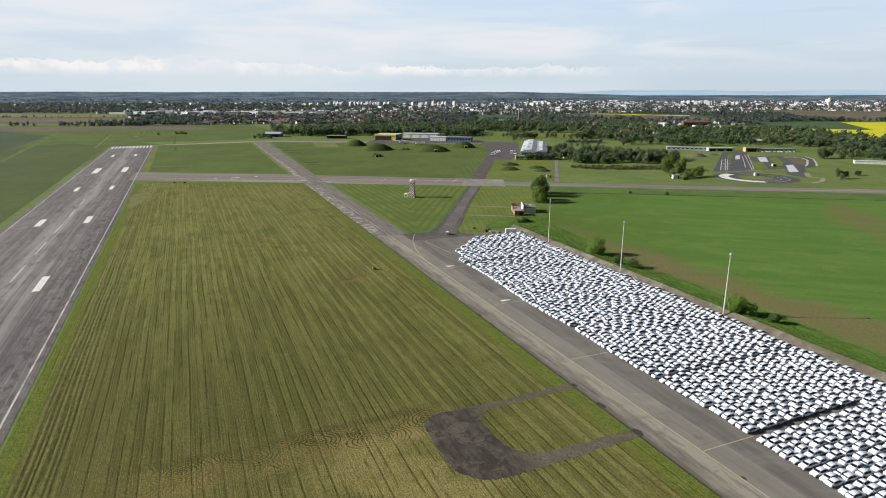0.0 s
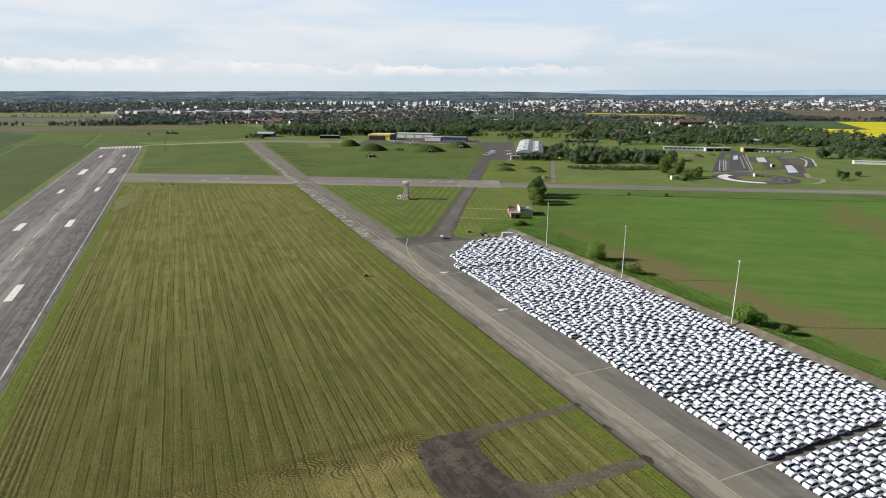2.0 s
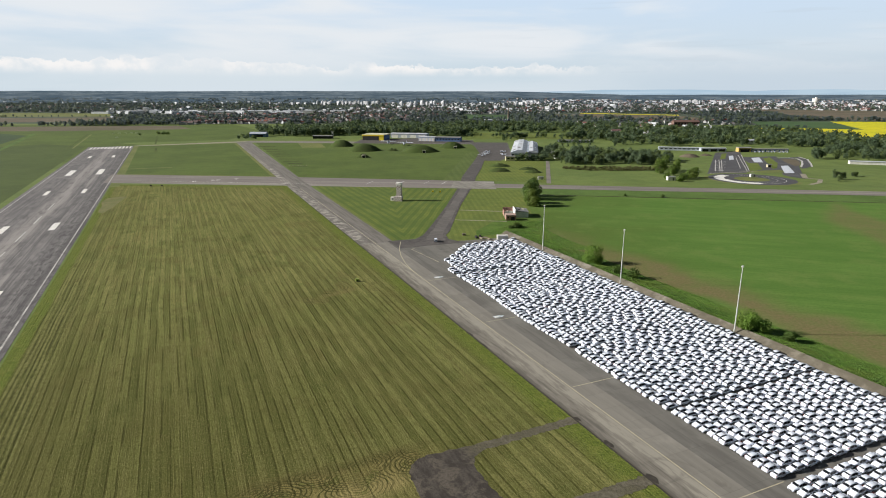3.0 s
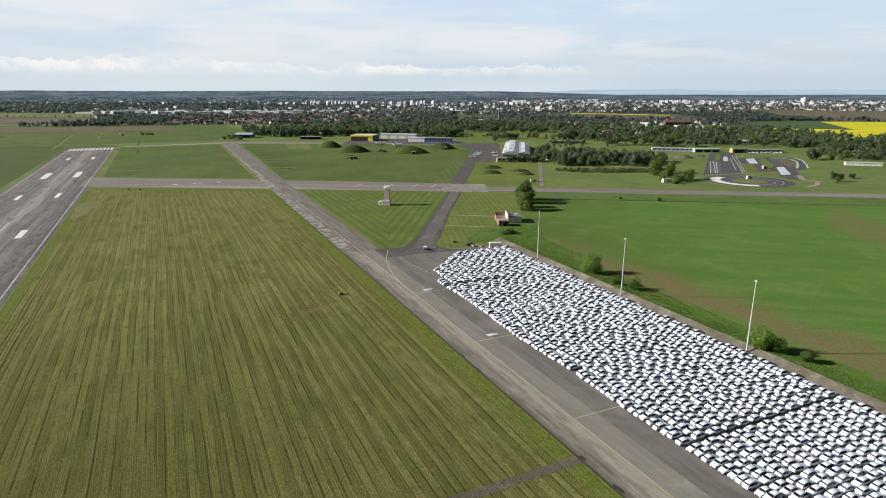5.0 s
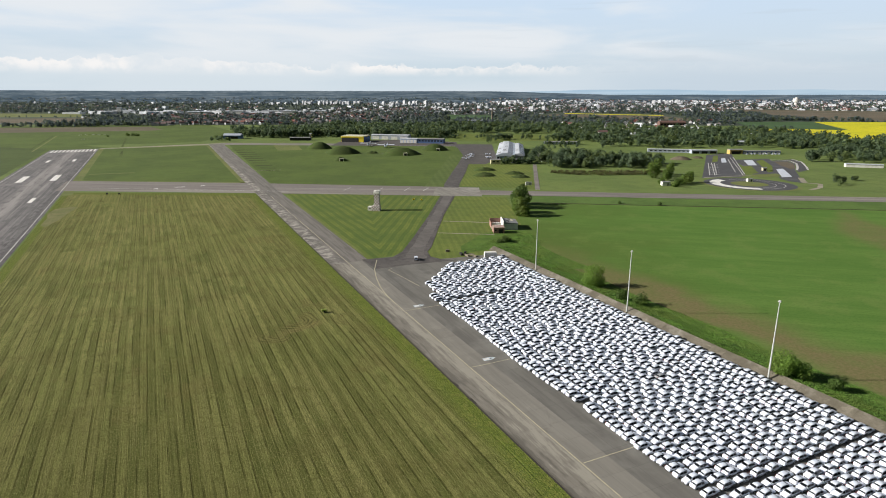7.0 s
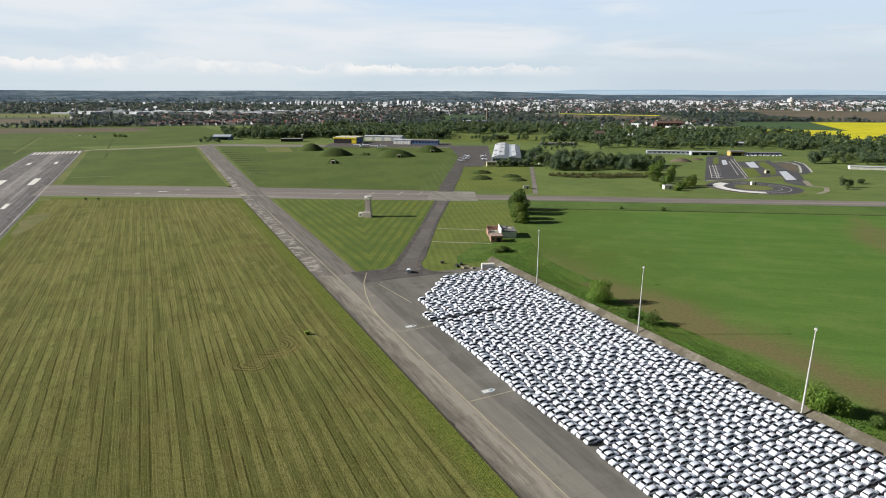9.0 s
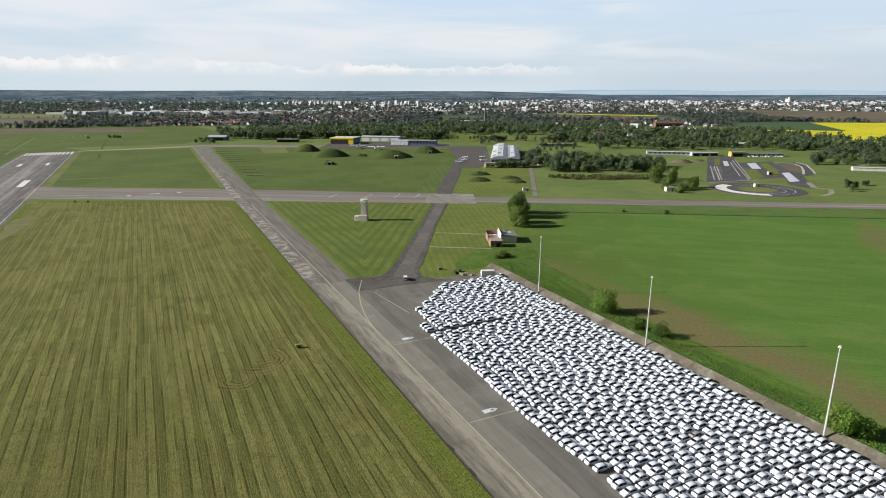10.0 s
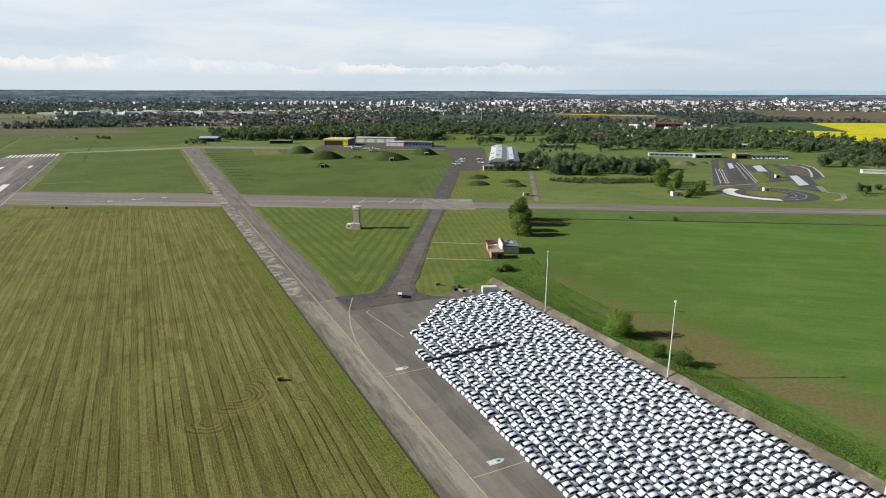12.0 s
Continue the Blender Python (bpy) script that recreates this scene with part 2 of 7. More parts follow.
    hay = g.mix(g.m("MULTIPLY", g.step(u, 18, 36), g.step(dv, 2.0, -4.0, 0.0, 0.6)), hay, (0.290, 0.240, 0.105))
    hay = g.mix(g.step(tuft, 0.54, 0.64, 0.0, 0.6), hay, (0.094, 0.116, 0.028))
    hay = g.mix(g.m("MULTIPLY", loops, g.step(g.noise(p, 0.07, 2), 0.38, 0.58, 0.35, 0.95)), hay, (0.048, 0.046, 0.016))
    hay = g.mix(g.step(g.m("ABSOLUTE", g.m("SUBTRACT", dv, 6.0)), 3.0, 0.6, 0.0, 0.65), hay, (0.066, 0.060, 0.021))
    c = g.mix(g.m("MULTIPLY", band, g.step(g.noise(p, 0.09, 3), 0.36, 0.56, 0.45, 0.92)), c, hay)
    # wheel marks where something turned round, several times over
    turn_warp = g.m("MULTIPLY", g.m("SUBTRACT", g.noise(p, 0.11, 3), 0.5), 4.5)
    for cu, cv, r0, r1, du, dw, deep in ((61.5, 254.5, 2.0, 9.5, 0.75, -0.65, 0.95), (53.5, 243.5, 1.0, 6.0, -0.5, -0.85, 0.9), (80.5, 249.0, 2.5, 6.0, -0.9, 0.3, 0.55), (70.5, 265.5, 1.5, 5.0, 0.2, 0.95, 0.6)):
        rx, ry = g.m("SUBTRACT", u, cu), g.m("SUBTRACT", v, cv)
        r = g.m("ADD", g.m("SQRT", g.m("ADD", g.m("MULTIPLY", rx, rx), g.m("MULTIPLY", ry, ry))), turn_warp)
        around = g.m("MULTIPLY", g.m("MULTIPLY", g.step(r, r0 - 0.5, r0 + 1.0), g.step(r, r1 + 1.2, r1 - 0.6)), g.step(g.m("ADD", g.m("MULTIPLY", rx, du), g.m("MULTIPLY", ry, dw)), -2.5, 2.0))
        ruts = g.step(g.m("SINE", g.m("MULTIPLY", r, 2 * math.pi / 1.7)), 0.1, 0.75)
        c = g.mix(g.m("MULTIPLY", around, g.step(tuft, 0.36, 0.56, 0.25 * deep, 0.62 * deep)), c, (0.168, 0.150, 0.056))
        c = g.mix(g.m("MULTIPLY", g.m("MULTIPLY", around, ruts), g.step(broken, 0.38, 0.52, 0.35 * deep, 0.85 * deep)), c, (0.050, 0.052, 0.017))
    # a trampled path joins them
    path_off = g.m("ADD", g.m("SUBTRACT", g.m("SUBTRACT", v, 243.0), g.m("MULTIPLY", g.m("SUBTRACT", u, 52.0), 0.34)), turn_warp)
    path_on = g.m("MULTIPLY", g.step(g.m("ABSOLUTE", path_off), 3.0, 1.0), g.m("MULTIPLY", g.step(u, 53, 57), g.step(u, 74, 70)))
    c = g.mix(g.m("MULTIPLY", path_on, g.step(grit, 0.38, 0.58, 0.65, 0.30)), c, (0.184, 0.154, 0.062))
    # damp strips by the edges grow greener
    near = g.m("MULTIPLY", g.m("SUBTRACT", tuft, 0.5), 9)
    edge = g.m("MAXIMUM", g.step(g.m("ADD", u, near), 84, 90), g.m("MAXIMUM", g.step(g.m("ADD", edge_u, g.m("MULTIPLY", near, 0.15)), -42, -43.5), g.step(g.m("ADD", g.m("ADD", v, near), g.m("MULTIPLY", u, 0.53)), 580, 588)))
    green = g.mix(g.step(grit, 0.43, 0.57), (0.148, 0.180, 0.034), (0.076, 0.108, 0.021))
    green = g.mix(g.step(tuft, 0.50, 0.60, 0.0, 0.6), green, (0.165, 0.172, 0.044))
    green = g.mix(g.step(g.noise(p, 0.9, 3, 0.7), 0.50, 0.60, 0.0, 0.5), green, (0.058, 0.090, 0.020))
    c = g.mix(g.m("MULTIPLY", edge, 0.92), c, green)
    flecks = g.noise(g.comb(g.m("MULTIPLY", uu, 3.4), g.m("MULTIPLY", v, 1.1)), 1.0, 3, 0.75)
    c = g.mix(g.step(flecks, 0.54, 0.62, 0.0, 0.42), c, (0.050, 0.055, 0.016))
    c = g.mix(g.step(flecks, 0.44, 0.36, 0.0, 0.35), c, (0.240, 0.232, 0.094))
    relief = g.m("ADD", g.m("ADD", thread, flecks), g.m("SUBTRACT", ripple, g.m("MULTIPLY", seam, 0.6)))
    return g.done(c, relief, 0.6, 0.16)


def crop():
    """Young cereal with bare soil showing near its edge."""
    g = Paint("young_crop", 0.95, gloss=0.05)
    p = g.place()
    u, v = g.field()
    along, across = g.dot(p, (0.974, -0.225, 0)), g.dot(p, (0.225, 0.974, 0))
    q = g.comb(along, across)
    wide, mid, grit = g.noise(p, 0.013, 4), g.noise(g.stretch(q, (0.012, 0.085, 1)), 1.0, 5, 0.62), g.noise(p, 0.9, 4, 0.75)
    drill = g.noise(g.stretch(q, (0.04, 0.85, 1)), 1.0, 3, 0.75)
    worn = g.noise(p, 0.045, 5, 0.7)
    c = g.mix(g.step(mid, 0.36, 0.64), (0.088, 0.168, 0.036), (0.114, 0.200, 0.046))
    c = g.mix(g.step(g.m("ADD", drill, g.m("MULTIPLY", g.m("SUBTRACT", grit, 0.5), 0.5)), 0.42, 0.62, 0.0, 0.45), c, (0.070, 0.142, 0.026))
    c = g.mix(g.step(g.m("ADD", g.dot(p, (1, 0, 0)), g.m("MULTIPLY", g.m("SUBTRACT", wide, 0.5), 160)), 150, 40, 0.0, 0.6), c, g.mix(g.step(mid, 0.4, 0.6), (0.096, 0.118, 0.032), (0.075, 0.105, 0.025)))
    c = g.mix(g.step(worn, 0.50, 0.64, 0.0, 0.45), c, (0.140, 0.198, 0.056))
    c = g.mix(g.step(grit, 0.50, 0.62, 0.0, 0.30), c, (0.058, 0.118, 0.026))
    soil = g.mix(g.step(grit, 0.35, 0.65), (0.182, 0.150, 0.078), (0.132, 0.124, 0.052))
    bare = g.step(g.m("ADD", g.m("ABSOLUTE", g.m("SUBTRACT", u, g.m("ADD", 202.0, g.m("MULTIPLY", g.m("SUBTRACT", 230.0, v), 0.08)))), g.m("MULTIPLY", g.m("SUBTRACT", wide, 0.5), 50)), 24, 7)
    bare = g.m("MULTIPLY", bare, g.step(v, 330, 210, 0.2, 1.0))
    bx = g.dot(g.stretch(g.comb(g.m("SUBTRACT", g.dot(p, (1, 0, 0)), 252.0), g.m("SUBTRACT", g.dot(p, (0, 1, 0)), 392.0)), (1, 1, 1)), (0.94, -0.34, 0))
    by = g.dot(g.comb(g.m("SUBTRACT", g.dot(p, (1, 0, 0)), 252.0), g.m("SUBTRACT", g.dot(p, (0, 1, 0)), 392.0)), (0.34, 0.94, 0))
    spot = g.step(g.m("ADD", g.m("ADD", g.m("ABSOLUTE", g.m("MULTIPLY", bx, 0.85)), g.m("ABSOLUTE", g.m("MULTIPLY", by, 0.20))), g.m("MULTIPLY", wide, 20)), 32, 17)
    c = g.mix(g.m("MULTIPLY", g.m("MAXIMUM", bare, g.m("MULTIPLY", spot, 0.75)), g.step(g.noise(p, 0.10, 5, 0.7), 0.3, 0.6, 0.62, 0.95)), c, soil)
    return g.done(c, grit, 0.4, 0.1)


def paving(name, base, dark, pale, along=True, patch=0.05, slab=None, rough=0.85, way=None):
    """Old concrete or asphalt, streaked along the way it is driven, with stains and joints."""
    g = Paint(name, rough, gloss=0.35)
    p = g.place()
    u, v = g.field()
    q = g.comb(u, g.m("MULTIPLY", v, 0.10 if along else 1.0))
    if way:
        q = g.comb(g.dot(p, (-way[1], way[0], 0)), g.m("MULTIPLY", g.dot(p, (way[0], way[1], 0)), 0.04))
    streak, stain, fine = g.noise(q, 0.35, 4, 0.65), g.noise(q if way else p, patch, 5, 0.6, 0.6), g.noise(p, 1.6, 3, 0.7)
    c = g.mix(g.step(streak, 0.38, 0.64), base, dark)
    c = g.mix(g.step(stain, 0.50, 0.66, 0.0, 0.75), c, pale)
    c = g.mix(g.step(g.noise(p, patch * 2.3, 4, 0.6), 0.55, 0.72, 0.0, 0.6), c, dark)
    c = g.mix(g.m("MULTIPLY", fine, 0.25), c, dark)
    if slab:
        for w, size in ((u, slab[0]), (v, slab[1])):
            f = g.m("ABSOLUTE", g.m("SUBTRACT", g.m("FRACT", g.m("DIVIDE", w, size)), 0.5))
            c = g.mix(g.step(f, 0.5 - 0.12 / size, 0.5 - 0.04 / size, 0.0, 0.28), c, g.mix(0.7, c, (0.03, 0.03, 0.027)))
    return g.done(c, g.m("ADD", fine, stain), 0.25, 0.02)


def plain(name, colour, other=None, scale=1.5, rough=0.7, metal=0.0, gloss=0.4, shared=False):
    """A painted or bare surface with mottling at two scales."""
    g = Paint(name, rough, metal, gloss)
    p = g.own() if not shared else g.place()
    other = other or tuple(0.72 * k for k in colour)
    c = g.mix(g.step(g.noise(p, scale, 4, 0.6), 0.35, 0.7, 0.0, 0.8), colour, other)
    c = g.mix(g.step(g.noise(p, scale * 7, 3, 0.7), 0.45, 0.75, 0.0, 0.35), c, other)
    return g.done(c)


def varied(name, stops, rough=0.85, scale=0.3):
    """One colour an island, out of a range: houses, roofs, crowns."""
    g = Paint(name, rough, gloss=0.2)
    c = g.ramp(g.island(), stops)
    c = g.mix(g.step(g.noise(g.place(), scale, 3, 0.6), 0.4, 0.7, 0.0, 0.35), c, g.mix(0.5, c, (0.02, 0.025, 0.02)))
    return g.done(c)


def leaves(name, light, dark, amount=0.5):
    g = Paint(name, 0.6, gloss=0.25)
    p = g.place()
    c = g.mix(g.step(g.island(), 0.0, 1.0, 0.3, 0.7), dark, light)
    c = g.mix(g.step(g.noise(p, 0.11, 2), 0.42, 0.58, 0.0, amount), c, g.mix(0.5, dark, (0.05, 0.06, 0.02)))
    c = g.mix(g.step(g.noise(g.stretch(p, (1, 1, 0.2)), 0.07, 1), 0.50, 0.62, 0.0, 0.6), c, g.mix(0.8, light, (0.15, 0.19, 0.04)))
    # light passes through thin leaves
    thin, both, end = g.node("ShaderNodeBsdfTranslucent"), g.node("ShaderNodeMixShader"), g.tree.nodes["Material Output"]
    g.put(thin.inputs["Color"], c)
    both.inputs[0].default_value = 0.42
    g.tree.links.new(g.bsdf.outputs[0], both.inputs[1])
    g.tree.links.new(thin.outputs[0], both.inputs[2])
    g.tree.links.new(both.outputs[0], end.inputs["Surface"])
    return g.done(c)


M_MEADOW = grass("meadow", (0.150, 0.214, 0.058), (0.116, 0.178, 0.048), (0.186, 0.216, 0.076), patch=0.014)
M_MIDDLE = grass("middle_lawn", (0.094, 0.148, 0.030), (0.072, 0.120, 0.025), (0.128, 0.160, 0.040), patch=0.016)
M_MIDEDGE = grass("mown_edge", (0.110, 0.160, 0.042), (0.090, 0.140, 0.036), (0.138, 0.168, 0.050), stripe=(radians(-20), 3.2), patch=0.02)
M_TAN = grass("dry_tan_grass", (0.190, 0.186, 0.080), (0.150, 0.162, 0.060), (0.215, 0.200, 0.095), patch=0.06)
# the plain's greens carry the same painted haze blue as its trees
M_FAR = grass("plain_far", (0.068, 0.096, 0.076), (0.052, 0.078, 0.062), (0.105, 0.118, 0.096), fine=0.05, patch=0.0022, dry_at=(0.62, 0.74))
M_MOWN = mown()
M_CROP = crop()


def chevron_lawn():
    """A lawn mown round and round inside its triangle."""
    g = Paint("striped_lawn", 0.95, gloss=0.15)
    p = g.place()
    u, v = g.field()
    sx = g.node("ShaderNodeSeparateXYZ")
    g.put(sx.inputs[0], p)
    right = g.m("ADD", g.m("MULTIPLY", g.m("ADD", sx.outputs[0], 21.0), -0.994), g.m("MULTIPLY", g.m("SUBTRACT", sx.outputs[1], 353.0), 0.109))
    ring = g.m("ADD", g.m("MINIMUM", g.m("SUBTRACT", u, 112.0), right), g.m("MULTIPLY", g.noise(p, 0.04, 3), 3.0))
    grit, tuft = g.noise(p, 0.9, 3, 0.7), g.noise(p, 0.12, 4, 0.6)
    c = g.mix(g.step(tuft, 0.36, 0.64), (0.158, 0.192, 0.040), (0.126, 0.164, 0.033))
    c = g.mix(g.step(g.m("SINE", g.m("MULTIPLY", ring, 2 * math.pi / 5.6)), -0.4, 0.6, 0.0, 0.55), c, (0.056, 0.104, 0.023))
    c = g.mix(g.step(g.m("SINE", g.m("MULTIPLY", ring, 2 * math.pi / 1.87)), 0.1, 0.9, 0.0, 0.24), c, (0.050, 0.082, 0.020))
    c = g.mix(g.step(g.noise(p, 0.035, 4, 0.6), 0.44, 0.60, 0.0, 0.45), c, (0.070, 0.118, 0.026))
    c = g.mix(g.step(grit, 0.42, 0.68, 0.0, 0.5), c, (0.060, 0.085, 0.022))
    c = g.mix(g.step(g.m("SUBTRACT", u, g.m("MULTIPLY", tuft, 5)), 114, 110, 0.0, 0.30), c, (0.175, 0.190, 0.048))
    return g.done(c, grit, 0.4, 0.12)


M_LAWN = chevron_lawn()
M_LAWN2 = grass("mown_lawn", (0.158, 0.204, 0.042), (0.126, 0.178, 0.036), (0.196, 0.214, 0.056), stripe=(radians(-20), 1.9))
M_CROPL = grass("dark_crop", (0.070, 0.112, 0.029), (0.055, 0.092, 0.025), (0.092, 0.125, 0.034), patch=0.01)
M_TEAL = grass("rye", (0.045, 0.090, 0.041), (0.036, 0.075, 0.037), (0.055, 0.098, 0.041), patch=0.01)
M_WEED = grass("tall_weeds", (0.100, 0.185, 0.028), (0.066, 0.140, 0.019), (0.130, 0.195, 0.036), fine=0.7, patch=0.06, relief=0.5)
M_PALEGRASS = grass("pale_grass", (0.180, 0.205, 0.066), (0.140, 0.175, 0.054), (0.220, 0.215, 0.090))
M_RAPE = grass("rapeseed", (0.72, 0.66, 0.015), (0.62, 0.60, 0.015), (0.52, 0.55, 0.02), patch=0.006, fine=0.2)
M_SOIL = grass("ploughed_soil", (0.158, 0.132, 0.100), (0.124, 0.106, 0.082), (0.135, 0.132, 0.082), patch=0.005, fine=0.2)
M_WHEAT = grass("wheat", (0.055, 0.125, 0.048), (0.045, 0.105, 0.043), (0.070, 0.130, 0.054), patch=0.006, fine=0.2)


def runway_face():
    """Runway concrete: a pale worn middle, dark rubber to both sides, streaks all along."""
    g = Paint("runway_concrete", 0.85, gloss=0.35)
    p = g.place()
    u, v = g.field()
    long_, stain, fine = g.noise(g.comb(u, g.m("MULTIPLY", v, 0.018)), 0.45, 4, 0.65), g.noise(g.comb(u, g.m("MULTIPLY", v, 0.35)), 0.09, 5, 0.65, 0.5), g.noise(p, 1.3, 3, 0.7)
    away = g.m("ABSOLUTE", g.m("ADD", g.m("ADD", u, 77.8), g.m("MULTIPLY", g.m("SUBTRACT", stain, 0.5), 10)))
    c = g.mix(g.step(long_, 0.40, 0.60), (0.205, 0.194, 0.192), (0.120, 0.113, 0.116))
    c = g.mix(g.step(stain, 0.46, 0.62, 0.0, 0.6), c, (0.088, 0.083, 0.087))
    c = g.mix(g.step(away, 7.5, 1.5, 0.0, 0.70), c, (0.285, 0.268, 0.256))
    c = g.mix(g.step(u, -60, -51, 0.0, 0.45), c, g.mix(g.step(long_, 0.42, 0.56), (0.060, 0.057, 0.060), (0.150, 0.143, 0.140)))
    c = g.mix(g.step(fine, 0.4, 0.7, 0.0, 0.4), c, (0.070, 0.066, 0.068))
    c = g.mix(g.step(g.noise(g.comb(u, g.m("MULTIPLY", v, 0.3)), 0.22, 5, 0.7, 0.4), 0.53, 0.63, 0.0, 0.65), c, (0.058, 0.055, 0.058))
    tyre = g.noise(g.comb(g.m("MULTIPLY", u, 2.4), g.m("MULTIPLY", v, 0.012)), 1.0, 3, 0.7)
    c = g.mix(g.step(tyre, 0.54, 0.62, 0.0, 0.42), c, (0.066, 0.062, 0.066))
    across = g.noise(g.comb(g.m("MULTIPLY", u, 0.10), g.m("MULTIPLY", v, 0.22)), 1.0, 4, 0.6)
    c = g.mix(g.step(across, 0.52, 0.64, 0.0, 0.38), c, (0.092, 0.087, 0.090))
    c = g.mix(g.m("MULTIPLY", g.step(u, -62, -56), g.step(g.noise(g.comb(g.m("MULTIPLY", u, 0.5), g.m("MULTIPLY", v, 0.14)), 1.0, 4, 0.7), 0.50, 0.58, 0.0, 0.75)), c, (0.048, 0.045, 0.047))
    c = g.mix(g.step(tyre, 0.46, 0.38, 0.0, 0.35), c, (0.255, 0.243, 0.238))
    dust = g.noise(g.comb(g.m("MULTIPLY", u, 0.22), g.m("MULTIPLY", v, 0.006)), 1.0, 3, 0.55)
    c = g.mix(g.m("MULTIPLY", g.step(dust, 0.50, 0.60, 0.0, 0.55), g.step(g.m("ABSOLUTE", g.m("ADD", u, 74.0)), 14, 6)), c, (0.300, 0.284, 0.270))
    c = g.mix(g.m("MULTIPLY", g.step(dust, 0.47, 0.38, 0.0, 0.55), g.step(u, -70, -62)), c, (0.058, 0.055, 0.058))
    f = g.m("ABSOLUTE", g.m("SUBTRACT", g.m("FRACT", g.m("DIVIDE", u, 7.5)), 0.5))
    c = g.mix(g.step(f, 0.48, 0.497, 0.0, 0.35), c, (0.05, 0.047, 0.048))
    return g.done(c, fine, 0.25, 0.02)


M_RUNWAY = runway_face()
M_APRON_PLAIN = paving("apron_concrete", (0.255, 0.242, 0.215), (0.180, 0.170, 0.152), (0.330, 0.315, 0.285), slab=(7.5, 7.5))


def apron():
    """Worn concrete lanes: a dark stained margin, a pale middle, faint joints and oil stains."""
    g = Paint("apron_lanes", 0.85, gloss=0.35)
    p = g.place()
    u, v = g.field()
    along, stain, fine = g.noise(g.comb(u, g.m("MULTIPLY", v, 0.06)), 0.5, 4, 0.65), g.noise(p, 0.10, 5, 0.65, 0.8), g.noise(p, 1.8, 3, 0.7)
    slab = g.noise(g.comb(g.m("FLOOR", g.m("DIVIDE", u, 7.5)), g.m("FLOOR", g.m("DIVIDE", v, 7.5))), 7.3, 0)
    c = g.mix(g.step(along, 0.36, 0.64), (0.232, 0.220, 0.194), (0.188, 0.178, 0.157))
    c = g.mix(g.step(slab, 0.4, 0.6, 0.0, 0.25), c, (0.252, 0.240, 0.212))
    c = g.mix(g.step(g.chance(), 0.55, 1.0, 0.0, 0.22), c, (0.150, 0.140, 0.122))
    # the margin by the grass: dark and mottled at its edge, pale and worn beside the guide line
    blotch = g.noise(g.comb(u, g.m("MULTIPLY", v, 0.11)), 0.55, 5, 0.72)
    shabby = g.m("ADD", blotch, g.step(u, 101.5, 93.5, -0.10, 0.12))
    edge = g.mix(g.step(shabby, 0.40, 0.52), (0.315, 0.296, 0.250), g.mix(g.step(shabby, 0.54, 0.68), (0.200, 0.184, 0.156), (0.112, 0.102, 0.087)))
    c = g.mix(g.step(u, 102.2, 101.2, 0.0, 0.88), c, edge)
    c = g.mix(g.step(stain, 0.57, 0.70, 0.0, 0.35), c, (0.330, 0.312, 0.275))
    c = g.mix(g.step(stain, 0.42, 0.30, 0.0, 0.55), c, (0.130, 0.120, 0.105))
    c = g.mix(g.step(u, 93.9, 93.2, 0.0, 0.8), c, (0.070, 0.062, 0.045))
    for w, size in ((u, 7.5), (v, 7.5)):
        f = g.m("ABSOLUTE", g.m("SUBTRACT", g.m("FRACT", g.m("DIVIDE", w, size)), 0.5))
        c = g.mix(g.step(f, 0.5 - 0.10 / size, 0.5 - 0.03 / size, 0.0, 0.25), c, (0.06, 0.055, 0.045))
    return g.done(g.mix(g.m("MULTIPLY", fine, 0.3), c, g.mix(0.5, c, (0.08, 0.075, 0.065))), fine, 0.25, 0.02)


M_APRON = apron()
M_APRON2 = paving("apron_tarred", (0.160, 0.154, 0.139), (0.116, 0.111, 0.101), (0.196, 0.190, 0.173), slab=(7.5, 7.5))


def old_taxiway():
    """Taxiway concrete with pale mended slabs along one side."""
    g = Paint("taxiway_main_concrete", 0.85, gloss=0.35)
    p = g.place()
    u, v = g.field()
    long_, stain, fine = g.noise(g.comb(u, g.m("MULTIPLY", v, 0.05)), 0.5, 4, 0.65), g.noise(p, 0.07, 5, 0.65, 0.6), g.noise(p, 1.4, 3, 0.7)
    c = g.mix(g.step(long_, 0.38, 0.62), (0.200, 0.186, 0.168), (0.128, 0.119, 0.108))
    mend = g.noise(g.comb(g.m("MULTIPLY", u, 0.45), g.m("MULTIPLY", v, 0.7)), 0.30, 4, 0.7, 0.5)
    c = g.mix(g.m("MULTIPLY", g.step(mend, 0.50, 0.56, 0.0, 0.85), g.m("MULTIPLY", g.step(g.m("ADD", u, g.m("MULTIPLY", stain, 6)), 104.5, 102.0), g.step(v, 300, 340))), c, (0.400, 0.378, 0.335))
    c = g.mix(g.step(stain, 0.45, 0.30, 0.0, 0.6), c, (0.085, 0.078, 0.070))
    c = g.mix(g.step(fine, 0.42, 0.7, 0.0, 0.4), c, (0.080, 0.073, 0.065))
    return g.done(c, fine, 0.25, 0.02)


M_TAXIMAIN = old_taxiway()
M_TAXI = paving("taxiway_concrete", (0.216, 0.194, 0.180), (0.146, 0.130, 0.122), (0.290, 0.266, 0.240), patch=0.10, slab=(6.0, 6.0), way=(0.997, -0.075))
M_ASPHALT = paving("asphalt", (0.096, 0.087, 0.083), (0.058, 0.053, 0.051), (0.122, 0.111, 0.104), along=False, patch=0.08)


